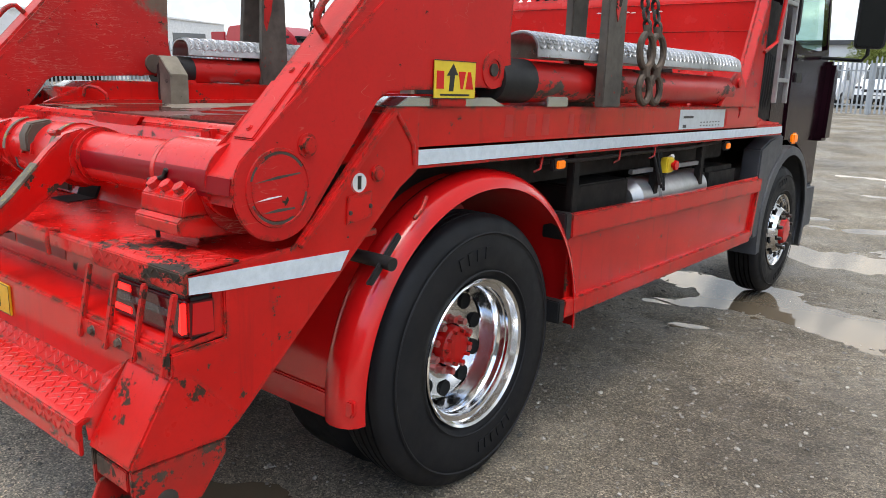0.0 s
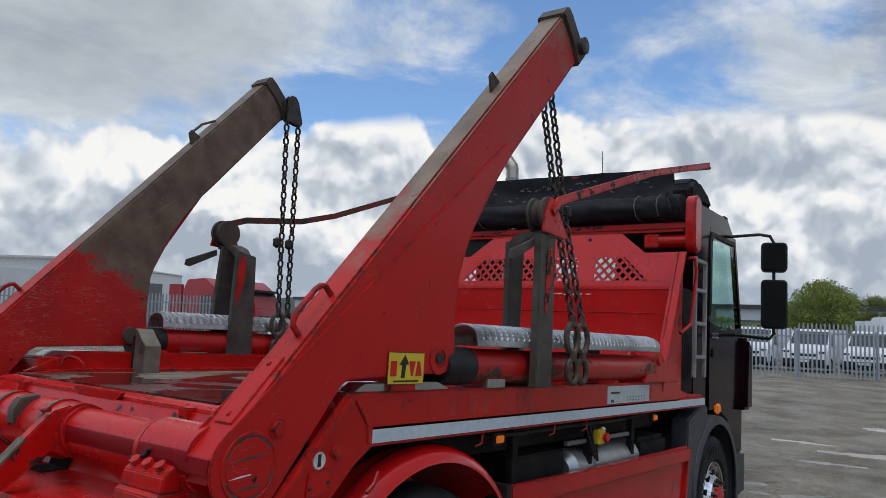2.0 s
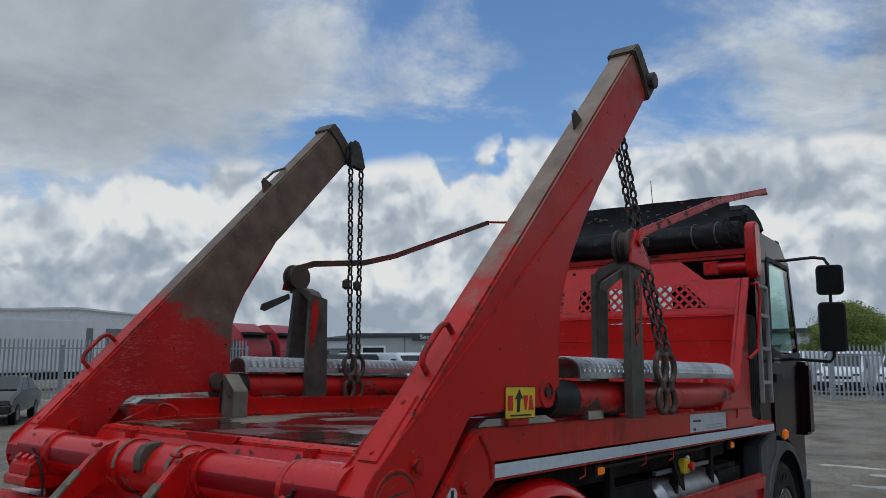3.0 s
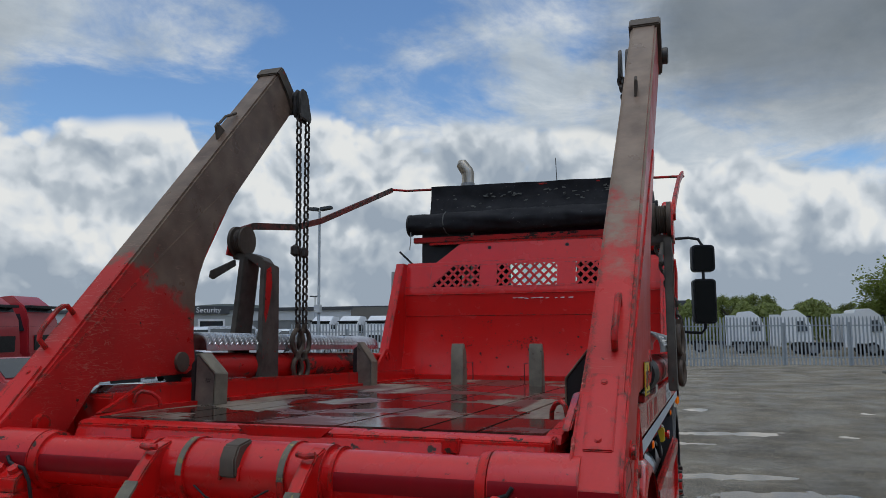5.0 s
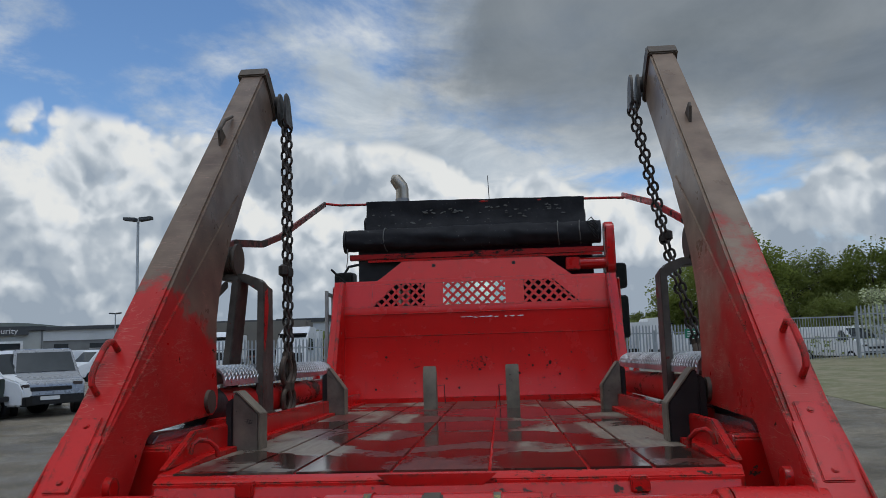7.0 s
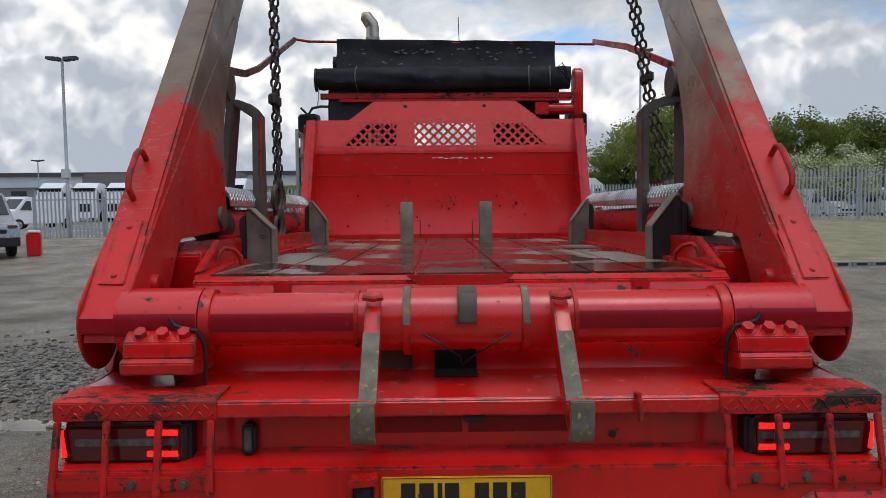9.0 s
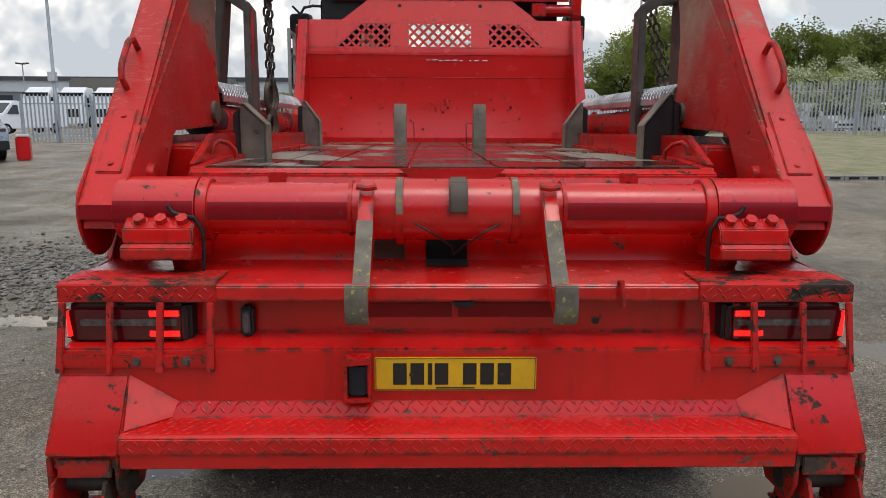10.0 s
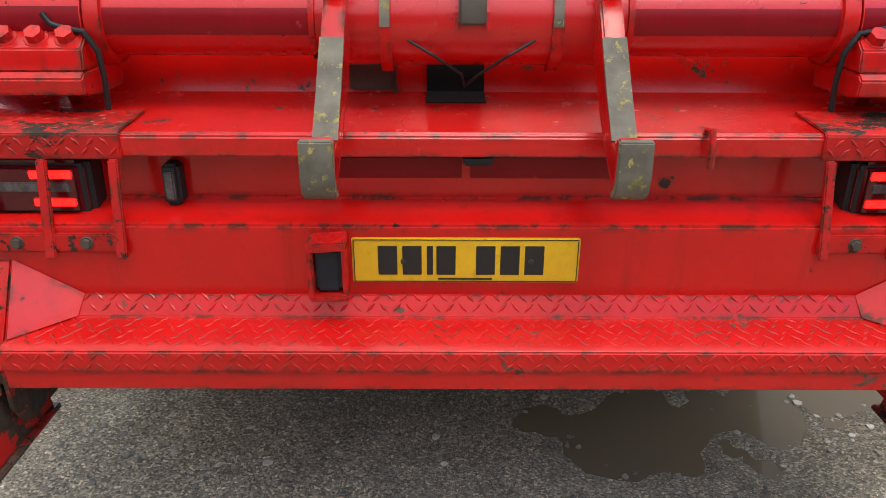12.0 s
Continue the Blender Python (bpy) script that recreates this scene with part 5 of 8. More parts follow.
def build_frame():
    for s in SIDES:
        # side plate of the rear outrigger
        x0, x1 = s * 1.268, s * HALF
        side = part("side_plate", prism(B(), [(0.003, 0.802), (0.003, 0.868), (0.172, 0.878), (0.172, 1.018), (0.05, 1.026), (0.05, 1.078), (0.42, 1.105), (0.815, 1.52), (0.98, 1.52), (0.98, 1.305), (0.885, 1.245), (0.20, 0.60), (0.19, 0.64), (0.06, 0.78), (0.02, 0.80)], x0, x1), M["red"], truck, "", 0.004)
        part("edge_bar", prism(B(), [(0.43, 1.108), (0.445, 1.095), (0.86, 1.50), (0.845, 1.522)], x0 + s * 0.004, x1 + s * 0.014), M["red"], side, "", 0.004)
        part("weld_rib", rod(B(), [(s * 1.285, 0.86, 1.50), (s * 1.285, 0.945, 1.395), (s * 1.285, 0.955, 1.32)], 0.008, 8), M["red"], side)
        strip = part("reflective_strip", prism(B(), [(0.06, 1.025), (0.06, 1.072), (0.645, 1.062), (0.605, 1.0), (0.16, 1.018)], x1, x1 + s * 0.003), M["strip"], truck, "white reflective strip")
        # main side beam
        beam = part("side_beam", prism(B(), [(0.80, 1.31), (0.80, 1.505), (0.815, 1.522), (4.66, 1.522), (4.68, 1.505), (4.68, 1.31)], s * 1.06, s * 1.276), M["red"], truck, "red side beam with faded lettering", 0.006)
        part("top_plate", prism(B(), [(0.86, 1.5225), (0.92, 1.553), (1.40, 1.556), (1.5, 1.523)], s * 1.16, s * 1.279), M["grey_wet"], beam, "bright wet steel pad", 0.003)
        part("reflective_strip", prism(B(), [(0.955, 1.318), (0.947, 1.372), (5.30, 1.372), (5.30, 1.318)], s * 1.277, s * 1.28), M["strip"], truck, "white reflective strip")
        part("strip_rail", box(B(), s * 1.20, s * 1.276, 0.98, 5.30, 1.305, 1.385), M["red"], truck, "", 0.003)
        part("front_bracket", prism(B(), [(4.68, 1.385), (4.68, 1.46), (4.90, 1.42), (5.28, 1.40), (5.28, 1.385)], s * 1.16, s * 1.26), M["red_chipped"], truck, "", 0.004)
        # inner ramp and tie loops beside the deck
        part("inner_ramp", prism(B(), [(0.70, 1.44), (0.98, 1.56), (4.6, 1.56), (4.6, 1.44)], s * 1.03, s * 1.062), M["red"], truck, "", 0.005)
        part("ramp_plate", prism(B(), [(0.64, 1.40), (0.66, 1.432), (1.0, 1.458), (4.6, 1.482), (4.6, 1.42)], s * 0.985, s * 1.04), M["red_chipped"], truck)
        part("tie_loop", rod(B(), [(s * 1.02, 0.90, 1.475), (s * 1.012, 0.905, 1.515), (s * 0.995, 0.92, 1.53), (s * 0.965, 0.955, 1.52), (s * 0.945, 0.985, 1.49), (s * 0.942, 0.99, 1.455)], 0.010, 8), M["red"], truck)
        part("stop_pad", box(B(), s * 1.05, s * 1.17, 1.42, 1.60, 1.5235, 1.575), M["red_chipped"], truck, "", 0.006)
    # deck with its boards
    deck = part("deck_frame", prism(B(), [(0.60, 1.37), (0.60, 1.421), (0.63, 1.426), (4.70, 1.458), (4.70, 1.34), (0.75, 1.34)], -1.03, 1.03), M["red"], truck, "", 0.005)
    edges = (-0.985, -0.75, -0.53, -0.18, 0.17, 0.515, 0.74, 0.985)
    for a, b in zip(edges, edges[1:]):
        part("deck_board", prism(B(), [(0.645, 1.425), (0.645, 1.436), (4.68, 1.468), (4.68, 1.457)], a + 0.006, b - 0.006), M["deck_wet"], deck, "", 0.002)
    part("rear_beam", prism(B(), [(0.565, 1.33), (0.565, 1.412), (0.585, 1.424), (0.640, 1.430), (0.640, 1.33)], -1.02, 1.02), M["red_chipped"], truck, "", 0.004)
    part("chute", prism(B(), [(-0.215, 1.434), (0.195, 1.434), (0.145, 1.392), (-0.16, 1.392)], 0.548, 0.566, 1), M["red"], truck)
    for x in (-0.675, 0.67):
        part("hinge_block", box(B(), x - 0.032, x + 0.032, 0.525, 0.58, 1.365, 1.418), M["red_chipped"], truck, "", 0.006)
    for s in SIDES:
        # tapered corner posts that guide the skip
        for y, x0, x1, low, high in ((1.38, 0.885, 1.005, 1.60, 1.695), (3.42, 0.92, 1.045, 1.636, 1.78)) if s < 0 else ((1.38, 0.946, 1.08, 1.603, 1.748), (3.42, 0.93, 1.06, 1.62, 1.777)):
            dark = s > 0 and y < 2
            bm = prism(B(), [(s * x0, 1.43), (s * x0, low), (s * (x1 - 0.02), high), (s * x1, high), (s * x1, 1.43)], y - 0.05, y + 0.05, 1)
            cp = part("corner_post", bm, M["black"] if dark else M["post_tan"], truck, "guide post with black rubber sides and a worn slanted head" if dark else "scuffed grey guide post with a slanted head", 0.006)
            bm = prism(B(), [(s * (x0 - 0.008), 1.44), (s * (x0 - 0.008), low + 0.004), (s * (x1 - 0.02), high + 0.012), (s * x1, high + 0.010), (s * x1, high + 0.001), (s * (x1 - 0.02), high + 0.001), (s * (x0 - 0.001), low), (s * (x0 - 0.001), 1.44)], y - 0.056, y + 0.056, 1)
            part("wear_face", bm, M["post_pale"], cp, "pale worn face plate", 0.003)
            part("rubber_pad", prism(B(), [(s * (x1 + 0.002), 1.45), (s * (x1 + 0.002), high - 0.02), (s * (x1 + 0.035), high - 0.04), (s * (x1 + 0.035), 1.45)], y - 0.045, y + 0.11, 1), M["black"], cp, "", 0.006)
        x = s * 0.315 - 0.012
        bm = prism(B(), [(3.70, 1.44), (3.695, 1.70), (3.715, 1.785), (3.75, 1.785), (3.80, 1.70), (3.82, 1.44)], x - 0.05, x + 0.05)
        st = part("stop_post", bm, M["post_pale"], truck, "pale scuffed stop post", 0.006)
        part("wire_loop", rod(B(), [(x - s * 0.06 - 0.04, 3.78, 1.47), (x - s * 0.06 - 0.045, 3.78, 1.63), (x - s * 0.06 + 0.045, 3.785, 1.64), (x - s * 0.06 + 0.05, 3.78, 1.5)], 0.004, 6), M["black"], st)


M["post_tan"] = surface("scuffed_tan_steel", (0.185, 0.16, 0.125), (0.085, 0.072, 0.058), 8, 0.45, 0.65, metal=0.15, bump=0.06, wear=(0.05, 0.042, 0.036), wear_at=0.61, wear_scale=7)
M["grey_wet"] = surface("wet_bright_steel", (0.6, 0.6, 0.6), (0.45, 0.45, 0.45), 6, 0.08, 0.2, metal=0.8)
M["post_pale"] = surface("pale_worn_steel", (0.25, 0.215, 0.16), (0.14, 0.118, 0.088), 9, 0.5, 0.7, metal=0.15, bump=0.05, wear=(0.1, 0.07, 0.05), wear_at=0.66)


def build_lift_ram(s):
    x = s * 1.235
    ram = part("lift_ram", spin(B(), [(1.50, 0.0), (1.50, 0.07), (1.56, 0.085), (4.02, 0.085), (4.06, 0.07), (4.06, 0.0)], 0, 1.625, 32, 1, x), M["ram"], truck, "red lift ram with rubbed grey patches")
    part("gland", spin(B(), [(1.44, 0.04), (1.44, 0.082), (1.52, 0.09), (1.66, 0.09), (1.66, 0.084)], 0, 1.625, 32, 1, x), M["black"], ram)
    part("ram_bracket", prism(B(), [(3.80, 1.523), (3.99, 1.69), (4.05, 1.738), (4.13, 1.738), (4.22, 1.68), (4.30, 1.523)], s * 1.285, s * 1.31), M["red"], ram, "", 0.004)
    part("ram_bracket", prism(B(), [(3.80, 1.523), (3.99, 1.69), (4.05, 1.738), (4.13, 1.738), (4.22, 1.68), (4.30, 1.523)], s * 1.09, s * 1.115), M["red"], ram, "", 0.004)
    part("bracket_pin", spin(B(), [(s * 1.08, 0.032), (s * 1.325, 0.032), (s * 1.328, 0.0)], 4.085, 1.675, 20), M["red_chipped"], ram)
    part("saddle", box(B(), s * 1.10, s * 1.30, 1.78, 1.95, 1.523, 1.565), M["grey_wet"], ram, "", 0.004)
    # rounded tread-plate cover above it
    bm = B()
    prof = [(s * (1.247 + 0.094 * math.cos(radians(a))), 1.734 + 0.100 * abs(math.sin(radians(a))) ** 0.6) for a in range(0, 181, 12)]
    inner = [(s * (1.247 + 0.087 * math.cos(radians(a))), 1.732 + 0.094 * abs(math.sin(radians(a))) ** 0.6) for a in range(180, -1, -12)]
    pts = prof + inner
    lo, hi = [bm.verts.new((p[0], 1.62, p[1] - 0.012)) for p in pts], [bm.verts.new((p[0], 4.02, p[1] + 0.010)) for p in pts]
    n, h = len(pts), len(prof)
    for k in range(n):
        bm.faces.new((lo[k], lo[(k + 1) % n], hi[(k + 1) % n], hi[k]))
    for row in (lo, hi):
        for k in range(h - 1):
            bm.faces.new((row[k], row[k + 1], row[n - 2 - k], row[n - 1 - k]))
    cov = part("ram_cover", bm, M["tread"], truck, "bright chequer-plate cover over the ram")
    bm = B()
    for k in range(1, h - 1):
        a, b = prof[k], prof[k + 1] if k + 1 < h else prof[k]
        u = Vector((0, 1, 0.0092))
        v = Vector((b[0] - a[0], 0, b[1] - a[1]))
        nrm = Vector((a[0] - s * 1.247, 0, a[1] - 1.72)).normalized()
        lozenges(bm, (a[0] + nrm.x * 0.001, 1.64, a[1] - 0.012 + nrm.z * 0.001), u, v, 85, 1, 0.0275, 0.03, nrm, 0.0155, 0.006, 0.005)
    tread("tread_pattern", bm, M["tread"], cov)


def build_sheeter(s):
    """Post, spool and swinging arm that pulls the sheet over the skip."""
    wide = 0.03 if s < 0 else 0.0
    bm = prism(B(), [(2.17 - wide, 1.523), (2.165 - wide * 0.3, 2.30), (2.31 + wide * 0.5, 2.275), (2.30 + wide * 2, 1.523)], s * 1.128, s * 1.168)
    p = part("sheeter_post", bm, M["post"], truck, "scuffed steel sheeting post", 0.005)
    top_x = 1.27 if s < 0 else 1.345
    bm = prism(B(), [(s * 1.345, 1.523), (s * top_x, 2.33), (s * (top_x + 0.04), 2.33), (s * 1.39, 1.523)], 2.10 + wide, 2.27 + wide * 1.5, 1)
    part("rear_post", bm, M["post"], p, "", 0.005)
    part("paint_scar", prism(B(), [(2.16, 1.95), (2.17, 2.24), (2.22, 2.27), (2.24, 2.16), (2.22, 2.03), (2.18, 1.90)], s * 1.389 if s > 0 else s * 1.1265, s * 1.3915 if s > 0 else s * 1.1285), M["red_scraped"], p)
    part("bridge", prism(B(), [(s * 1.125, 2.27), (s * 1.17, 2.325), (s * 1.25, 2.355), (s * 1.39, 2.36), (s * 1.39, 2.32), (s * 1.26, 2.31), (s * 1.17, 2.25)], 2.17, 2.28, 1), M["post"], p, "", 0.004)
    part("base", prism(B(), [(2.08, 1.5225), (2.14, 1.56), (2.33, 1.56), (2.40, 1.5225)], s * 1.11, s * 1.19), M["post"], p, "", 0.003)
    for z in (1.58, 2.24):
        part("bolt", hex_bolt(B(), (s * 1.165 if s > 0 else s * 1.165, 2.23, z), (s, 0, 0), 0.014, 0.012), M["steel"], p)
    part("lever", prism(B(), [(1.86, 2.17), (1.87, 2.21), (2.12, 2.31), (2.13, 2.27), (1.9, 2.16)], s * 1.33, s * 1.345), M["post"], p, "", 0.003)
    arm = part("sheeter_arm", sweep_bar([(s * 1.40, 2.19, 2.45), (s * 1.40, 2.26, 2.525), (s * 1.40, 2.42, 2.58)] + ([(s * 1.41, 3.0, 2.665), (s * 1.41, 3.4, 2.78), (s * 1.412, 4.90, 3.35)] if s < 0 else [(s * 1.40, 2.62, 2.645), (s * 1.405, 3.6, 2.97), (s * 1.412, 4.88, 3.31)]), 0.022, 0.048), M["red_rusty" if s < 0 else "red_scraped"], truck, "bent red sheeting arm", 0.003)
    part("spool", spin(B(), [(s * 1.29, 0.0), (s * 1.29, 0.095), (s * 1.305, 0.095), (s * 1.31, 0.07), (s * 1.36, 0.07), (s * 1.365, 0.098), (s * 1.385, 0.098), (s * 1.39, 0.0)], 2.19, 2.44, 32), M["bare"], arm)
    part("spring", spin(B(), [(s * (1.308 + 0.0065 * k), 0.074 + 0.007 * (k % 2)) for k in range(9)], 2.19, 2.44, 28), M["bare"], arm)
    part("spool_cheek", prism(B(), [(2.10, 2.34), (2.13, 2.47), (2.17, 2.53), (2.23, 2.53), (2.27, 2.47), (2.38, 2.345), (2.36, 2.325)], s * 1.386, s * 1.398), M["red_chipped"], arm, "", 0.003)


def sweep_bar(pts, w, h):
    """A flat bar, w wide across x and h deep, along points."""
    bm = B()
    rings = []
    pts = [Vector(p) for p in pts]
    for i, p in enumerate(pts):
        d = (pts[min(i + 1, len(pts) - 1)] - pts[max(i - 1, 0)]).normalized()
        up = Vector((1, 0, 0)).cross(d).normalized()
        x = Vector((1, 0, 0))
        rings.append([bm.verts.new(p + x * a * w / 2 + up * b * h / 2) for a, b in ((-1, -1), (1, -1), (1, 1), (-1, 1))])
    for a, b in zip(rings, rings[1:]):
        for k in range(4):
            bm.faces.new((a[k], a[(k + 1) % 4], b[(k + 1) % 4], b[k]))
    bm.faces.new(rings[0])
    bm.faces.new(rings[-1])
    return bm


def build_headboard():
    # y of the board's face at a height: three folds
    folds = [(1.45, 4.66), (2.06, 4.80), (2.26, 4.745), (2.58, 4.825), (2.77, 4.872)]

    def fy(z):
        for (z0, y0), (z1, y1) in zip(folds, folds[1:]):
            if z <= z1:
                return y0 + (y1 - y0) * (z - z0) / (z1 - z0)
        return folds[-1][1]
    t = 0.012
    board = part("headboard", prism(B(), [(4.66, 1.45), (4.80, 2.06), (4.745, 2.26), (fy(2.325), 2.325), (fy(2.325) + 0.012, 2.325), (4.757, 2.26), (4.812, 2.06), (4.672, 1.45)], -1.20, 1.20), M["red_board"], truck, "red folded headboard with diamond lattice windows")
    # above the folds: a band with three lattice windows
    rects = []
    wins = ((-0.945, -0.455, 0.22), (-0.285, 0.285, 0.0), (0.455, 0.945, -0.22))
    z0, z1 = 2.335, 2.545

    def slab(x0, x1, za, zb, name="panel", mat="red_board"):
        bm = B()
        v = []
        for dy in (0.0, t):
            v += [bm.verts.new((x, fy(z) + dy, z)) for x, z in ((x0, za), (x1, za), (x1, zb), (x0, zb))]
        bm.faces.new(v[:4])
        bm.faces.new(v[4:])
        for k in range(4):
            bm.faces.new((v[k], v[(k + 1) % 4], v[4 + (k + 1) % 4], v[4 + k]))
        part(name, bm, M[mat], board)
    slab(-1.20, 1.20, 2.32, z0)
    xs = [-1.20, -0.945, -0.455, -0.285, 0.285, 0.455, 0.945, 1.20]
    for a, b in ((0, 1), (2, 3), (4, 5), (6, 7)):
        slab(xs[a], xs[b], z0, z1)
    slab(-1.20, 1.20, z1, 2.58)
    bm = B()
    v = []
    for dy in (0.0, t):
        v += [bm.verts.new((x, fy(z) + dy, z)) for x, z in ((-0.90, 2.58), (0.90, 2.58), (0.67, 2.76), (-0.67, 2.76))]
    bm.faces.new(v[:4])
    bm.faces.new(v[4:])
    for k in range(4):
        bm.faces.new((v[k], v[(k + 1) % 4], v[4 + (k + 1) % 4], v[4 + k]))
    part("top_panel", bm, M["red_board"], board)
    for x in (-0.372, 0.372):
        part("lifting_eye", spin(B(), [(fy(2.71) - 0.004, 0.0), (fy(2.71) - 0.003, 0.018), (fy(2.71) + 0.004, 0.018)], 0, 2.71, 16, 1, x), M["ink"], board)
    # lattice: crossed flat bars in each window, the sloping corners left plain
    pitch = 0.0895
    for x0, x1, slope in wins:
        bm = B()
        for direction in (1, -1):
            k0 = -14
            for k in range(k0, 30):
                c = x0 + k * pitch
                # line x = c + direction * (z - z0), clipped to the window
                lo, hi = (x0 - c) * direction, (x1 - c) * direction
                if lo > hi:
                    lo, hi = hi, lo
                a, b = max(0.0, lo), min(z1 - z0, hi)
                if b - a < 0.01:
                    continue
                w = 0.0118
                for_pts = []
                for zz in (a, b):
                    for o in (-w, w):
                        for_pts.append((c + direction * zz + o * 1.414, zz + z0))
                vv = []
                for dy in (0.001, 0.0105):
                    vv += [bm.verts.new((x, fy(z) + dy, z)) for x, z in (for_pts[0], for_pts[1], for_pts[3], for_pts[2])]
                bm.faces.new(vv[:4])
                bm.faces.new(vv[4:])
                for q in range(4):
                    bm.faces.new((vv[q], vv[(q + 1) % 4], vv[4 + (q + 1) % 4], vv[4 + q]))
        part("lattice", bm, M["red_board"], board)
        if slope:
            xa, xb = (x0, x0 + abs(slope)) if slope > 0 else (x1, x1 - abs(slope))
            bm = B()
            vv = []
            for dy in (-0.001, 0.012):
                vv += [bm.verts.new((x, fy(z) + dy, z)) for x, z in ((xa, z0), (xb, z1), (xa, z1))]
            bm.faces.new(vv[:3])
            bm.faces.new(vv[3:])
            for q in range(3):
                bm.faces.new((vv[q], vv[(q + 1) % 3], vv[3 + (q + 1) % 3], vv[3 + q]))
            part("corner_panel", bm, M["red_board"], board)
    for z in (2.061, 2.262):
        part("fold_bead", rod(B(), [(-1.2, fy(z) - 0.001, z), (1.2, fy(z) - 0.001, z)], 0.004, 6), M["red"], board)
    part("kick_angle", box(B(), -1.1, 1.1, 4.648, 4.668, 1.455, 1.51), M["red_chipped"], board)
    # white scrapes along the lower fold, chips of bare steel below
    rnd = random.Random(12)
    for k in range(9):
        x, w = -0.10 + 0.062 * k + rnd.uniform(-0.02, 0.02), rnd.uniform(0.012, 0.04)
        z = 2.215 + rnd.uniform(-0.006, 0.006)
        bm = B()
        prism(bm, [(x - w, z), (x - w * 0.4, z + rnd.uniform(0.003, 0.007)), (x + w * 0.5, z + rnd.uniform(0.002, 0.008)), (x + w, z + 0.001), (x + w * 0.3, z - rnd.uniform(0.002, 0.006)), (x - w * 0.6, z - 0.003)], fy(z) - 0.0035, fy(z) - 0.001, 1)
        part("paint_scrape", bm, M["white"], board, "pale scrape in the paint")
    for cx, cz, n, spread in ((0.0, 1.80, 34, 0.07), (-0.37, 2.0, 12, 0.05), (0.55, 1.84, 20, 0.13), (-0.6, 1.75, 20, 0.22), (0.85, 1.68, 16, 0.14), (-0.1, 1.6, 20, 0.4)):
        for k in range(n):
            x, z, r = cx + rnd.gauss(0, spread), cz + rnd.gauss(0, spread * 0.5), rnd.choice((0.004, 0.005, 0.006, 0.008, 0.013))
            if abs(x) > 1.15 or z < 1.52 or z > 2.04:
                continue
            bm = B()
            prism(bm, [(x + r * rnd.uniform(0.5, 1.2) * math.cos(a), z + r * rnd.uniform(0.5, 1.2) * math.sin(a)) for a in (0, 0.9, 1.8, 2.7, 3.6, 4.5, 5.4)], fy(z) - 0.003, fy(z) + 0.001, 1)
            part("paint_chip", bm, M["chip"], board)
    for s in SIDES:
        # sloping wing at each side
        part("wing", prism(B(), [(4.25, 1.45), (4.28, 1.55), (4.72, 2.57), (4.84, 2.57), (4.84, 1.45)], s * 1.20, s * 1.225), M["red"], board, "", 0.004)
        part("wing_flange", prism(B(), [(4.25, 1.45), (4.28, 1.56), (4.735, 2.57), (4.755, 2.57), (4.30, 1.56), (4.27, 1.45)], s * 1.225, s * 1.285), M["red"], board, "", 0.003)
        part("hand_rail", rod(B(), [(s * 1.29, 4.78, 2.52), (s * 1.315, 4.85, 2.53), (s * 1.325, 4.88, 2.42), (s * 1.315, 4.78, 1.98), (s * 1.285, 4.62, 1.90)], 0.014, 10), M["red"], board)


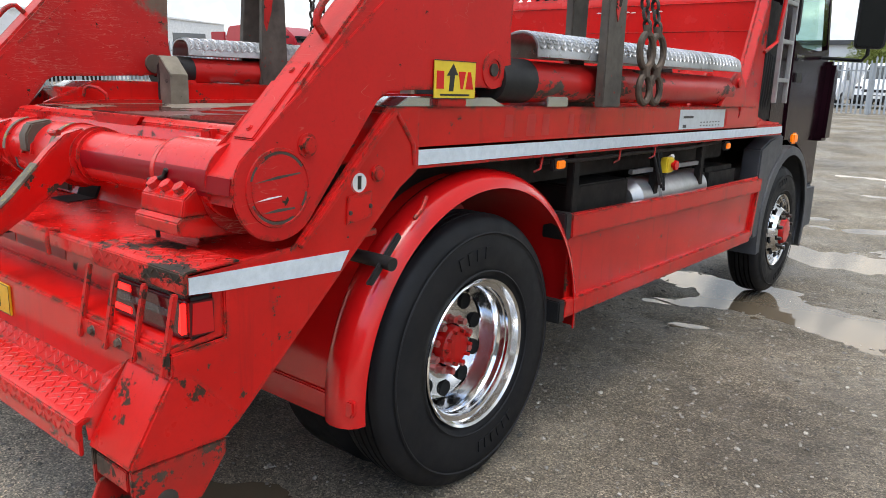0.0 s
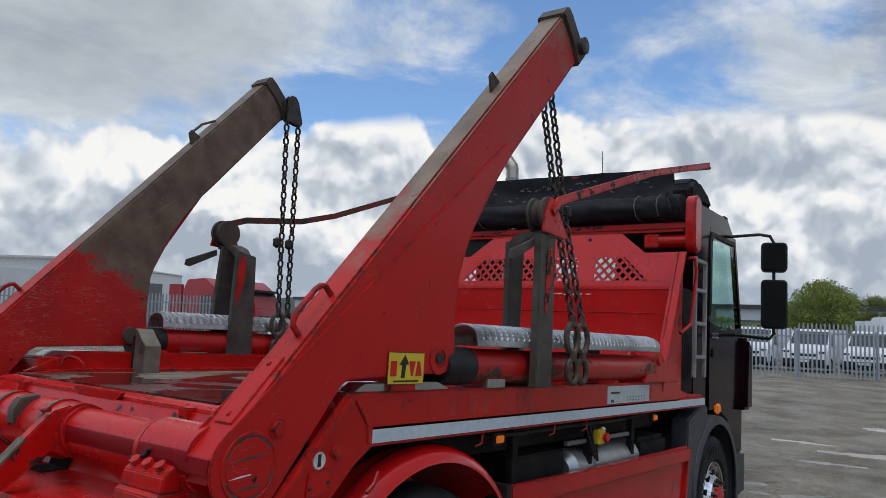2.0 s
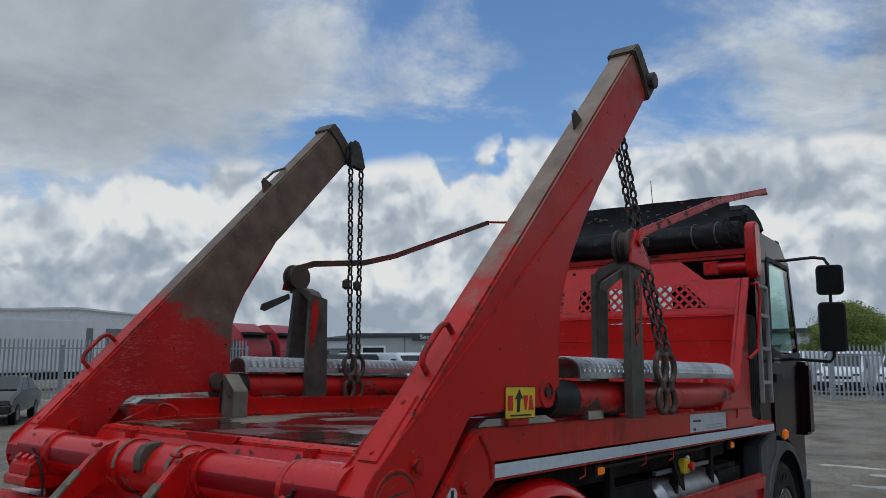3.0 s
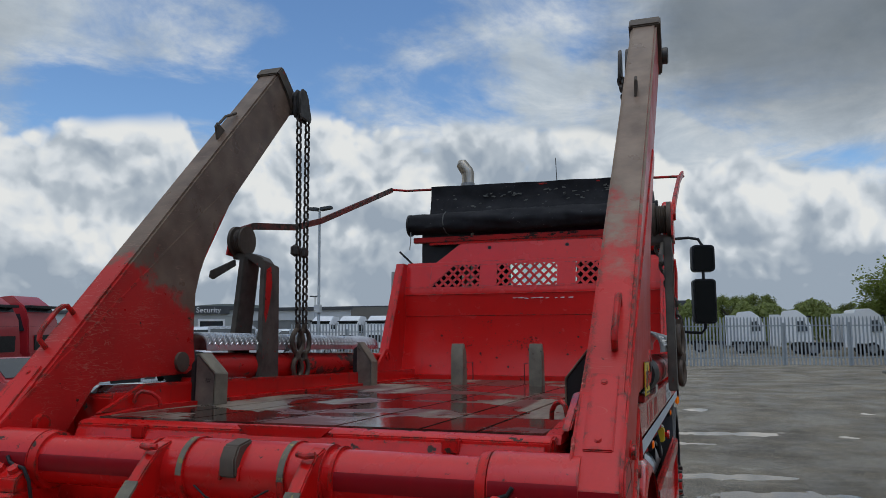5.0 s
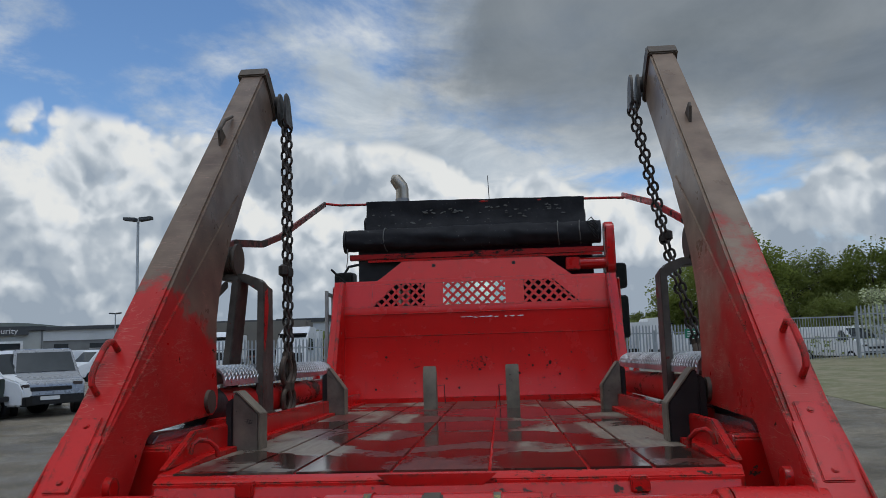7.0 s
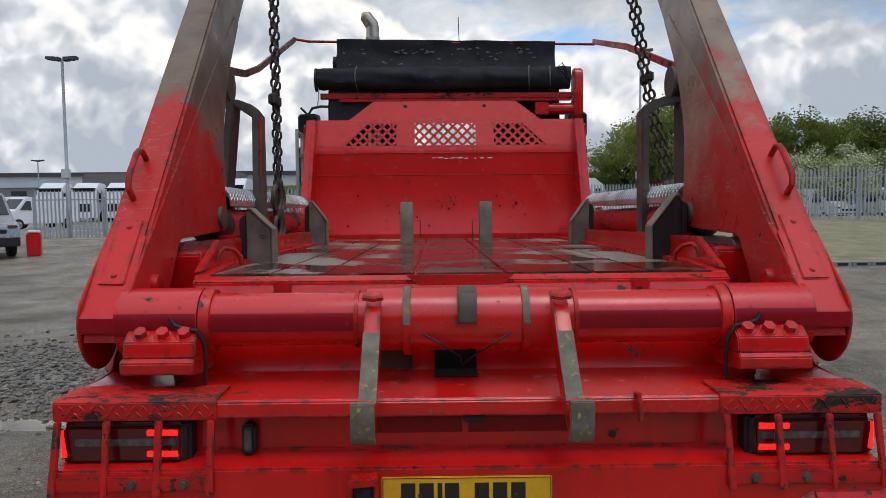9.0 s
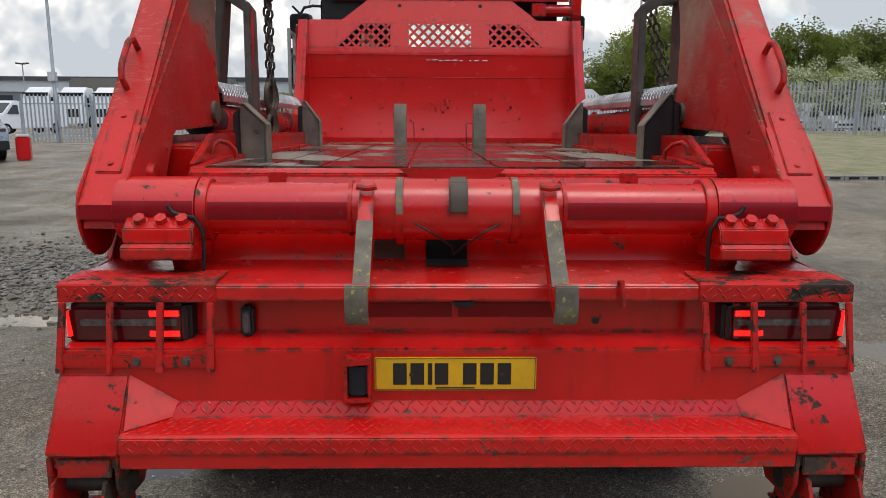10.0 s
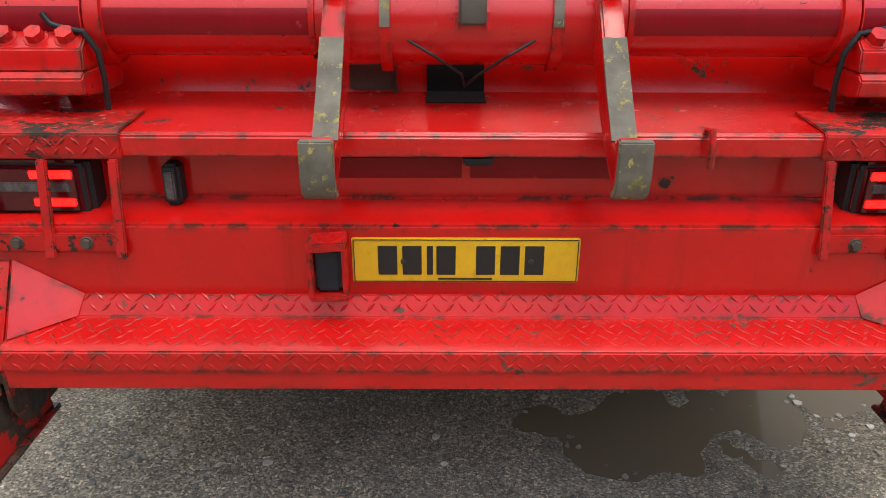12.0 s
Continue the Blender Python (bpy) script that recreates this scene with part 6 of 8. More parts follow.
def build_sheet_roll():
    y = 4.93
    bm = B()
    rnd = random.Random(3)
    rings = []
    nx, seg = 96, 26
    for i in range(nx + 1):
        x = -1.20 + 2.39 * i / nx
        ring = []
        for k in range(seg):
            t = 2 * math.pi * k / seg
            r = 0.104 + 0.016 * noise.noise((x * 2.2, math.cos(t) * 1.4, math.sin(t) * 1.4)) + 0.012 * noise.noise((x * 7, math.cos(t) * 3, math.sin(t) * 3)) + 0.006 * noise.noise((x * 24, math.cos(t) * 8, math.sin(t) * 8))
            ring.append(bm.verts.new((x, y + r * math.cos(t), 2.985 + r * math.sin(t))))
        rings.append(ring)
    for a, b in zip(rings, rings[1:]):
        for k in range(seg):
            bm.faces.new((a[k], a[(k + 1) % seg], b[(k + 1) % seg], b[k]))
    bm.faces.new(rings[0])
    bm.faces.new(rings[-1])
    roll = part("sheet_roll", bm, M["tarp"], truck, "rolled black tarpaulin sheet with frayed ends", 0, 2, 60)
    # flap from the roll up to the rail
    bm = B()
    nz = 8
    grid = []
    for i in range(nx + 1):
        x = -1.03 + 2.10 * i / nx
        col = []
        for j in range(nz + 1):
            f = j / nz
            z = 3.03 + (3.347 - 3.03 + 0.034 * (1 - i / nx)) * f
            yy = y + 0.02 + 0.062 * f + 0.022 * noise.noise((x * 4, f * 3, 5)) + 0.008 * noise.noise((x * 13, f * 5, 2)) + 0.04 * math.sin(f * 3.1)
            col.append(bm.verts.new((x, yy, z)))
        grid.append(col)
    for a, b in zip(grid, grid[1:]):
        for j in range(nz):
            bm.faces.new((a[j], a[j + 1], b[j + 1], b[j]))
    ext = bmesh.ops.solidify(bm, geom=bm.faces, thickness=0.004)
    flap = part("sheet_flap", bm, M["tarp"], roll)
    # flaked remains of old white print, a ragged row below the top edge
    for k in range(46):
        x = -0.96 + 1.9 * rnd.random()
        f = rnd.uniform(0.62, 0.80) if k % 4 else rnd.uniform(0.3, 0.6)
        z = 3.03 + 0.325 * f
        yy = y + 0.02 + 0.062 * f + 0.022 * noise.noise((x * 4, f * 3, 5)) + 0.008 * noise.noise((x * 13, f * 5, 2)) + 0.04 * math.sin(f * 3.1)
        r, tilt = rnd.uniform(0.010, 0.034), rnd.uniform(-0.8, 0.8)
        bm = B()
        prism(bm, [(x + r * (rnd.uniform(0.5, 1.2) * math.cos(a) - tilt * 0.5 * math.sin(a)), z + r * (rnd.uniform(0.1, 0.4) * math.sin(a) + tilt * math.cos(a) * 0.5)) for a in (0.2, 1.2, 2.1, 3.3, 4.2, 5.3)], yy - 0.006, yy - 0.0035, 1)
        part("print_flake", bm, M["tie"], flap)
    part("sheet_rail", rod(B(), [(-1.412, 4.90, 3.355), (-1.30, 5.03, 3.362), (-1.05, 5.04, 3.36), (1.07, 5.04, 3.328), (1.30, 5.02, 3.32), (1.42, 4.88, 3.285)], 0.012, 10), M["red_scraped"], truck, "thin sheet rail")
    for rope_x in (-0.83, 0.80, 1.0):
        part("lashing", rod(B(), [(rope_x + 0.01 * math.sin(k), y + 0.112 * math.cos(k * 0.63), 2.985 + 0.112 * math.sin(k * 0.63)) for k in range(10)], 0.006, 6, True), M["tie"], roll)
    for q in range(7):
        a = rnd.uniform(0, 6)
        part("frayed_strap", rod(B(), [(1.06, y - 0.08, 3.06), (1.10 + 0.03 * q / 7, y - 0.12 + 0.02 * math.sin(a), 3.10 - 0.03 * q), (1.16, y - 0.10, 3.02 - 0.02 * q), (1.19, y, 2.96)], 0.005, 6), M["black"], roll)
    part("roll_disc", spin(B(), [(-1.225, 0.0), (-1.225, 0.11), (-1.205, 0.11), (-1.205, 0.0)], y, 2.975, 24), M["black"], roll)
    part("hanging_tie", rod(B(), [(-1.19, y - 0.06, 2.90), (-1.185, y - 0.07, 2.82), (-1.2, y - 0.06, 2.72)], 0.005, 6), M["rope"], roll)
    beam = part("sheet_beam", box(B(), -1.18, 1.22, 4.92, 4.98, 2.795, 2.848), M["red_scraped"], truck, "chipped red beam under the sheet", 0.004)
    part("sub_beam", box(B(), -1.0, 1.2, 4.90, 4.93, 2.765, 2.787), M["red"], beam)
    cap = B()
    outline = [(4.95 + 0.085 * math.cos(radians(a)), 2.99 + 0.085 * math.sin(radians(a))) for a in range(0, 181, 20)] + [(4.95 + 0.085 * math.cos(radians(a)), 2.67 + 0.085 * math.sin(radians(a))) for a in range(180, 361, 20)]
    prism(cap, outline, 1.225, 1.315)
    part("drive_case", cap, M["red"], beam, "rounded red drive case", 0.012, 3)
    part("motor", rod(B(), [(0.98, 4.95, 2.69), (1.23, 4.95, 2.69)], 0.055, 20), M["red"], beam)
    part("motor_block", box(B(), 0.86, 0.99, 4.90, 5.0, 2.63, 2.75), M["red_chipped"], beam, "", 0.006)
    # dark panel behind the board, in front of the cab
    part("rear_screen", prism(B(), [(4.96, 2.5), (4.96, 2.9), (5.0, 2.9), (5.0, 2.5)], -1.10, -0.60), M["black"], truck)


M["chip"] = surface("bare_rusty_chip", (0.05, 0.014, 0.010), (0.025, 0.012, 0.009), 30, 0.8, 0.9, spec=0.1)
M["tie"] = surface("grubby_grey_tie", (0.13, 0.13, 0.12), (0.07, 0.07, 0.065), 30, 0.8, 0.9)
M["rope"] = surface("dirty_rope", (0.3, 0.29, 0.27), (0.2, 0.19, 0.17), 30, 0.8, 0.9)


def build_wheel(s, y, z, r, rim_r, x_out, dished, name):
    """Tyre, polished rim, nuts and red hub. dished: the disc lies deep, as on twin rear wheels."""
    w = 0.28
    w_holder = new(name)
    w_holder.parent = truck
    w_holder["label"] = "black road tyre on a polished alloy rim with a red hub"
    x = lambda d: s * (x_out - d)
    prof = [(x(0.03), rim_r * 0.985), (x(0.012), rim_r + 0.015), (x(0.004), rim_r + 0.05), (x(0.0), rim_r + 0.10), (x(0.003), r - 0.10), (x(0.012), r - 0.055), (x(0.026), r - 0.022), (x(0.045), r - 0.008)]
    for g in range(4):
        g0 = 0.045 + (w - 0.09) * (g + 0.6) / 5
        prof += [(x(g0), r), (x(g0 + 0.001), r - 0.014), (x(g0 + 0.011), r - 0.014), (x(g0 + 0.012), r)]
    prof += [(x(w - 0.045), r - 0.008), (x(w - 0.02), r - 0.04), (x(w), r - 0.1), (x(w), rim_r), (x(w - 0.02), rim_r * 0.985)]
    tyre = part("tyre", spin(B(), prof, y, z, 96), M["rubber"], w_holder, "", 0, 2, 50)
    for rr, h in ((r - 0.075, 0.003), (rim_r + 0.03, 0.003)):
        part("bead_line", spin(B(), [(x(-0.001), rr - 0.006), (x(-h - 0.002), rr), (x(-0.001), rr + 0.006)], y, z, 96), M["rubber"], tyre)
    # raised sidewall lettering as plain bars
    for centre, count in ((98, 4), (-70, 6)):
        for k in range(count):
            a0 = radians(centre + (k - (count - 1) / 2) * (7.5 if count == 4 else 6.0))
            for da in (-0.034,):
                bm = B()
                ring = []
                for rr in (rim_r + 0.085, rim_r + 0.135):
                    for a in (a0 - 0.035, a0 + 0.035):
                        ring.append((y + rr * math.cos(a), z + rr * math.sin(a)))
                v = [bm.verts.new((x(h), ring[q][0], ring[q][1])) for h in (0.002, -0.004) for q in (0, 1, 3, 2)]
                for f in ((0, 1, 2, 3), (4, 5, 6, 7), (0, 1, 5, 4), (1, 2, 6, 5), (2, 3, 7, 6), (3, 0, 4, 7)):
                    bm.faces.new([v[i] for i in f])
                part("raised_bar", bm, M["rubber"], tyre)
    deep = 0.20 if dished else 0.03
    rim_prof = [(x(0.03), rim_r * 0.99), (x(0.012), rim_r * 1.0), (x(0.006), rim_r * 0.985), (x(0.014), rim_r * 0.955), (x(0.045), rim_r * 0.935), (x(0.05), rim_r * 0.875), (x(0.062), rim_r * 0.872), (x(0.066), rim_r * 0.858), (x(0.09), rim_r * 0.853), (x(0.094), rim_r * 0.842)]
    if dished:
        rim_prof += [(x(0.13), rim_r * 0.82), (x(0.17), rim_r * 0.80), (x(0.19), rim_r * 0.765), (x(0.186), rim_r * 0.54), (x(0.17), rim_r * 0.47), (x(0.17), rim_r * 0.30)]
        hole_x, hole_r, hole_c = x(0.183), 0.035, rim_r * 0.64
        nut_x, nut_r = x(0.17), rim_r * 0.36
        hub = [(x(0.18), rim_r * 0.28), (x(0.13), rim_r * 0.265), (x(0.12), rim_r * 0.23), (x(0.118), rim_r * 0.12), (x(0.115), 0.0)]
    else:
        rim_prof += [(x(0.06), rim_r * 0.80), (x(0.03), rim_r * 0.70), (x(0.005), rim_r * 0.62), (x(-0.02), rim_r * 0.56), (x(-0.03), rim_r * 0.45), (x(-0.02), rim_r * 0.40)]
        hole_x, hole_r, hole_c = x(0.012), 0.026, rim_r * 0.685
        nut_x, nut_r = x(-0.03), rim_r * 0.48
        hub = [(x(-0.01), rim_r * 0.38), (x(-0.05), rim_r * 0.34), (x(-0.06), rim_r * 0.30), (x(-0.065), 0.0)]
    rim = part("rim", spin(B(), rim_prof, y, z, 72), M["chrome"], w_holder, "polished alloy rim")
    # vent holes are not cut: black discs on the rim paint their shade
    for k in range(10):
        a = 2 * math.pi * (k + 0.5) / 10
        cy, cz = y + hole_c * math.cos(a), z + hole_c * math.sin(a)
        part("vent_hole", spin(B(), [(hole_x - s * 0.004, hole_r * 1.04), (hole_x + s * 0.005, hole_r), (hole_x + s * 0.003, hole_r * 0.94), (hole_x + s * 0.001, 0.0)], cy, cz, 20), M["void"], rim, "vent hole drawn as a black disc")
    for k in range(10):
        a = 2 * math.pi * (k + 0.5) / 10
        part("nut", hex_bolt(B(), (nut_x, y + nut_r * math.cos(a), z + nut_r * math.sin(a)), (s, 0, 0), 0.017, 0.035), M["nut"] if dished else M["steel"], rim)
    part("hub", spin(B(), hub, y, z, 40), M["red"], w_holder, "red hub")
    for k in range(10):
        a = 2 * math.pi * k / 10
        if not dished:
            break
        part("hub_bolt", hex_bolt(B(), (hub[1][0], y + rim_r * 0.225 * math.cos(a), z + rim_r * 0.225 * math.sin(a)), (s, 0, 0), 0.009, 0.03), M["red"], w_holder)
    if dished:
        inner = [(s * (x_out - 0.33), rim_r), (s * (x_out - 0.32), r - 0.05), (s * (x_out - 0.36), r), (s * (x_out - 0.58), r), (s * (x_out - 0.62), r - 0.05), (s * (x_out - 0.62), rim_r)]
        part("inner_tyre", spin(B(), inner, y, z, 64), M["rubber"], w_holder)


M["nut"] = surface("red_splashed_nut", (0.5, 0.03, 0.025), (0.3, 0.2, 0.18), 20, 0.3, 0.5, metal=0.3)


def build_mudguard(s):
    cy, cz, R = 1.445, 0.478, 0.765
    bm = B()
    prof = [(0.66, R - 0.05), (0.70, R), (1.10, R), (1.125, R - 0.002), (1.145, R + 0.016), (1.18, R + 0.027), (1.22, R + 0.024), (1.255, R + 0.010), (1.278, R - 0.012), (1.288, R - 0.045), (1.28, R - 0.045), (1.27, R - 0.018), (1.245, R), (1.20, R + 0.01), (1.15, R), (1.12, R - 0.014), (0.70, R - 0.012), (0.665, R - 0.055)]
    rings = []
    n = 56
    for i in range(n + 1):
        a = radians(-3 + 188 * i / n)
        rings.append([bm.verts.new((s * px, cy + pr * math.cos(a), cz + pr * math.sin(a))) for px, pr in prof])
    for a, b in zip(rings, rings[1:]):
        for k in range(len(prof)):
            k2 = (k + 1) % len(prof)
            bm.faces.new((a[k], a[k2], b[k2], b[k]))
    bm.faces.new(rings[0])
    bm.faces.new(rings[-1])
    g = part("mudguard", bm, M["red_glossy"], truck, "glossy red plastic mudguard")
    part("flap", prism(B(), [(s * 0.70, 0.52), (s * 1.284, 0.52), (s * 1.286, 0.475), (s * 1.272, 0.455), (s * 0.70, 0.44)], cy - R - 0.012, cy - R + 0.012, 1), M["red_glossy"], g, "", 0.006)
    part("stay", rod(B(), [(s * 1.10, 0.80, 1.0), (s * 1.29, 0.80, 1.0), (s * 1.335, 0.80, 0.997)], 0.024, 16), M["black"], g)
    part("stay_strap", prism(B(), [(0.715, 0.935), (0.745, 0.925), (0.885, 1.075), (0.865, 1.095)], s * 1.285, s * 1.30), M["black"], g, "", 0.004)
    bm = B()
    rod(bm, [(s * 1.27, 1.04, 1.20), (s * 1.285, 1.0, 1.16), (s * 1.285, 0.96, 1.13)], 0.008, 8)
    part("loop", bm, M["red"], g)


def build_side(s):
    skirt = part("side_skirt", box(B(), s * 1.243, s * 1.255, 2.12, 4.93, 0.53, 1.0), M["red"], truck, "red folded side skirt panel", 0.003)
    part("upper_rail", prism(B(), [(2.10, 0.905), (2.09, 1.02), (4.945, 0.985), (4.93, 0.885)], s * 1.245, s * 1.285), M["red"], skirt, "", 0.006)
    part("lower_rail", prism(B(), [(2.07, 0.51), (2.08, 0.60), (4.82, 0.60), (4.80, 0.515)], s * 1.245, s * 1.285), M["red"], skirt, "", 0.006)
    part("front_rail", prism(B(), [(4.82, 0.55), (4.90, 0.95), (4.945, 0.985), (4.86, 0.55)], s * 1.245, s * 1.28), M["red"], skirt, "", 0.004)
    part("end_block", box(B(), s * 1.14, s * 1.28, 2.03, 2.085, 0.49, 0.60), M["black"], skirt, "", 0.006)
    part("end_block", box(B(), s * 1.15, s * 1.28, 2.04, 2.095, 0.90, 1.03), M["black"], skirt, "", 0.006)
    # lamps under the strip
    for y in (1.98, 4.16):
        lamp = part("side_marker", box(B(), s * 1.235, s * 1.262, y - 0.05, y + 0.05, 1.232, 1.29), M["black"], truck, "amber side marker lamp", 0.006)
        part("lens", box(B(), s * 1.26, s * 1.272, y - 0.036, y + 0.036, 1.243, 1.28), M["amber"], lamp, "", 0.005)
    for y in (2.25, 3.9, 3.2):
        part("skirt_stay", box(B(), s * 1.16, s * 1.20, y - 0.03, y + 0.03, 0.9, 1.31), M["chassis"], truck, "", 0.004)


def build_chassis():
    for s in SIDES:
        part("chassis_rail", box(B(), s * 0.38, s * 0.46, 0.82, 6.6, 0.85, 1.14), M["chassis"], truck, "", 0.006)
        part("subframe", box(B(), s * 0.30, s * 1.06, 0.8, 4.62, 1.15, 1.36), M["chassis"], truck, "", 0.006)
        part("air_tank", spin(B(), [(3.0, 0.0), (2.99, 0.08), (3.04, 0.125), (4.02, 0.125), (4.07, 0.08), (4.06, 0.0)], 0, 0.98, 28, 1, s * 1.08), M["tank"], truck, "dull silver air tank")
        part("battery_box", box(B(), s * 0.60, s * 1.14, 2.35, 2.95, 0.62, 1.12), M["chassis"], truck, "", 0.01)
        part("fuel_tank", box(B(), s * 0.6, s * 1.16, 4.12, 4.7, 0.6, 1.1), M["chassis"], truck, "", 0.03)
    part("axle", rod(B(), [(-0.75, 1.456, 0.5), (0.75, 1.456, 0.5)], 0.11, 20), M["chassis"], truck)
    part("front_axle", rod(B(), [(-0.9, 5.8, 0.48), (0.9, 5.8, 0.48)], 0.07, 16), M["chassis"], truck)
    part("differential", spin(B(), [(1.2, 0.0), (1.22, 0.16), (1.46, 0.23), (1.66, 0.16), (1.7, 0.0)], 0, 0.5, 24, 1, 0.0), M["chassis"], truck)
    part("gearbox", box(B(), -0.3, 0.3, 4.3, 5.9, 0.6, 1.15), M["chassis"], truck, "", 0.05)
    # emergency stop, hoses and conduit on the offside
    es = part("stop_button_box", box(B(), 1.215, 1.262, 3.19, 3.29, 1.14, 1.23), M["sticker"], truck, "yellow emergency stop box with red button", 0.008)
    part("button", spin(B(), [(1.26, 0.016), (1.275, 0.016), (1.277, 0.03), (1.292, 0.028), (1.294, 0.0)], 3.255, 1.185, 20), M["red_glossy"], es)
    part("cap", rod(B(), [(1.24, 3.27, 1.225), (1.24, 3.30, 1.232)], 0.014, 12), M["white"], es)
    for k in range(3):
        part("hose", rod(B(), [(1.19, 3.12 + 0.05 * k, 1.29), (1.225, 3.14 + 0.04 * k, 1.15), (1.23, 3.18 + 0.03 * k, 1.075 - 0.02 * k), (1.215, 3.24, 1.09), (1.15, 3.30 + 0.1 * k, 1.16)], 0.010, 8), M["black"], truck)
    part("hose_line", rod(B(), [(1.19, 1.9, 1.27), (1.2, 2.3, 1.262), (1.2, 2.9, 1.27), (1.2, 3.6, 1.265), (1.19, 4.2, 1.285)], 0.012, 8), M["black"], truck)
    for y in (1.86, 2.62, 3.05):
        part("red_clip", rod(B(), [(1.24, y, 1.31), (1.245, y - 0.02, 1.25), (1.23, y - 0.05, 1.235)], 0.006, 6), M["red"], truck)
    part("conduit", box(B(), 1.16, 1.185, 2.9, 3.9, 1.145, 1.17), M["grey"], truck)
    part("tank_strap", spin(B(), [(3.25, 0.122), (3.25, 0.126), (3.29, 0.126), (3.29, 0.122)], 0, 0.98, 28, 1, 1.08), M["grey"], truck)


def text_part(name, body, size, m, material, parent, depth=0.0015):
    cu = bpy.data.curves.new(name, "FONT")
    cu.body, cu.size, cu.extrude, cu.align_x, cu.align_y = body, size, depth, "CENTER", "CENTER"
    tmp = bpy.data.objects.new(name, cu)
    scene.collection.objects.link(tmp)
    me = bpy.data.meshes.new_from_object(tmp.evaluated_get(bpy.context.evaluated_depsgraph_get()))
    bpy.data.objects.remove(tmp)
    me.materials.clear()
    me.materials.append(material)
    ob = new(name, me)
    ob.parent = parent
    ob.matrix_local = m
    return ob


def build_signs():
    # yellow maker's sign on the arm, its mark drawn as plain shapes
    X = 1.302
    y0, z0 = 1.02, 1.55
    sign = part("maker_sign", prism(B(), [(y0, z0), (y0, z0 + 0.134), (y0 + 0.238, z0 + 0.134), (y0 + 0.238, z0)], X, X + 0.004), M["sticker"], truck, "yellow metal sign with red shapes and a black arrow", 0.002)
    for dz in (0.0, 0.131):
        part("edge", prism(B(), [(y0, z0 + dz), (y0 + 0.238, z0 + dz), (y0 + 0.238, z0 + dz + 0.003), (y0, z0 + dz + 0.003)], X + 0.004, X + 0.005), M["ink"], sign)

    def shape(name, pts, material):
        part(name, prism(B(), [(y0 + 0.238 * u, z0 + 0.134 * v) for u, v in pts], X + 0.004, X + 0.0055), M[material], sign)
    shape("red_shape", [(0.06, 0.26), (0.06, 0.72), (0.225, 0.72), (0.225, 0.26)], "red_glossy")
    shape("red_shape", [(0.57, 0.72), (0.745, 0.72), (0.68, 0.26), (0.63, 0.26)], "red_glossy")
    shape("red_shape", [(0.75, 0.26), (0.80, 0.72), (0.87, 0.72), (0.94, 0.26)], "red_glossy")
    shape("black_arrow", [(0.35, 0.20), (0.37, 0.60), (0.29, 0.60), (0.44, 0.92), (0.56, 0.62), (0.48, 0.62), (0.45, 0.20)], "ink")
    shape("small_line", [(0.15, 0.08), (0.15, 0.13), (0.85, 0.13), (0.85, 0.08)], "ink")
    part("bracket", box(B(), 1.26, 1.298, y0 + 0.03, y0 + 0.2, 1.523, 1.553), M["red_chipped"], sign, "", 0.004)
    # round decal: plain figure-free shapes
    d = part("round_decal", spin(B(), [(HALF, 0.036), (HALF + 0.002, 0.036), (HALF + 0.002, 0.0)], 0.688, 1.28, 32), M["white"], truck, "small round white safety decal")
    part("ring", spin(B(), [(HALF + 0.0021, 0.036), (HALF + 0.0032, 0.036), (HALF + 0.0032, 0.032), (HALF + 0.0021, 0.032)], 0.688, 1.28, 32), M["red_glossy"], d)
    part("dark_bar", box(B(), HALF + 0.002, HALF + 0.0035, 0.680, 0.696, 1.258, 1.302), M["ink"], d)
    part("round_boss", spin(B(), [(HALF, 0.028), (HALF + 0.006, 0.028), (HALF + 0.006, 0.024), (HALF + 0.016, 0.022), (HALF + 0.018, 0.0)], 0.77, 1.305, 20), M["red_chipped"], truck)
    hp = part("hatch_plate", prism(B(), [(0.63, 1.148), (0.635, 1.24), (0.745, 1.25), (0.745, 1.165)], HALF, HALF + 0.007), M["red_chipped"], truck, "", 0.002)
    for y, z in ((0.645, 1.185), (0.735, 1.20)):
        part("screw", hex_bolt(B(), (HALF + 0.007, y, z), (1, 0, 0), 0.006, 0.005), M["steel"], hp)
    lb = part("rating_label", prism(B(), [(3.26, 1.392), (3.26, 1.505), (3.99, 1.505), (3.99, 1.392)], 1.2765, 1.2795), M["label"], truck, "pale grey rating label with unreadable print")
    for k in range(2):
        for q in range(7):
            part("print_bar", box(B(), 1.2795, 1.2802, 3.58 + 0.05 * q, 3.60 + 0.05 * q, 1.405 + 0.02 * k, 1.412 + 0.02 * k), M["ink"], lb)
    part("print_bar", box(B(), 1.2795, 1.2802, 3.31, 3.46, 1.455, 1.468), M["ink"], lb)
    part("print_bar", box(B(), 1.2795, 1.2802, 3.31, 3.36, 1.40, 1.418), M["ink"], lb)
    part("red_label", prism(B(), [(4.03, 1.405), (4.03, 1.495), (4.37, 1.495), (4.37, 1.405)], 1.2765, 1.279), M["red_glossy"], truck, "red maker's label", 0.001)
    # ghost of old lettering on the beam
    for y, w in ((1.5, 0.06), (1.66, 0.07), (1.78, 0.06), (2.0, 0.05), (2.10, 0.06), (2.2, 0.06)):
        part("faded_bar", prism(B(), [(y, 1.40), (y + 0.008, 1.49), (y + w, 1.49), (y + w, 1.40)], 1.2762, 1.2768), M["red_ghost"], truck)


M["red_ghost"] = surface("darker_red_ghost", (0.47, 0.016, 0.013), (0.44, 0.015, 0.012), 3, 0.35, 0.45)
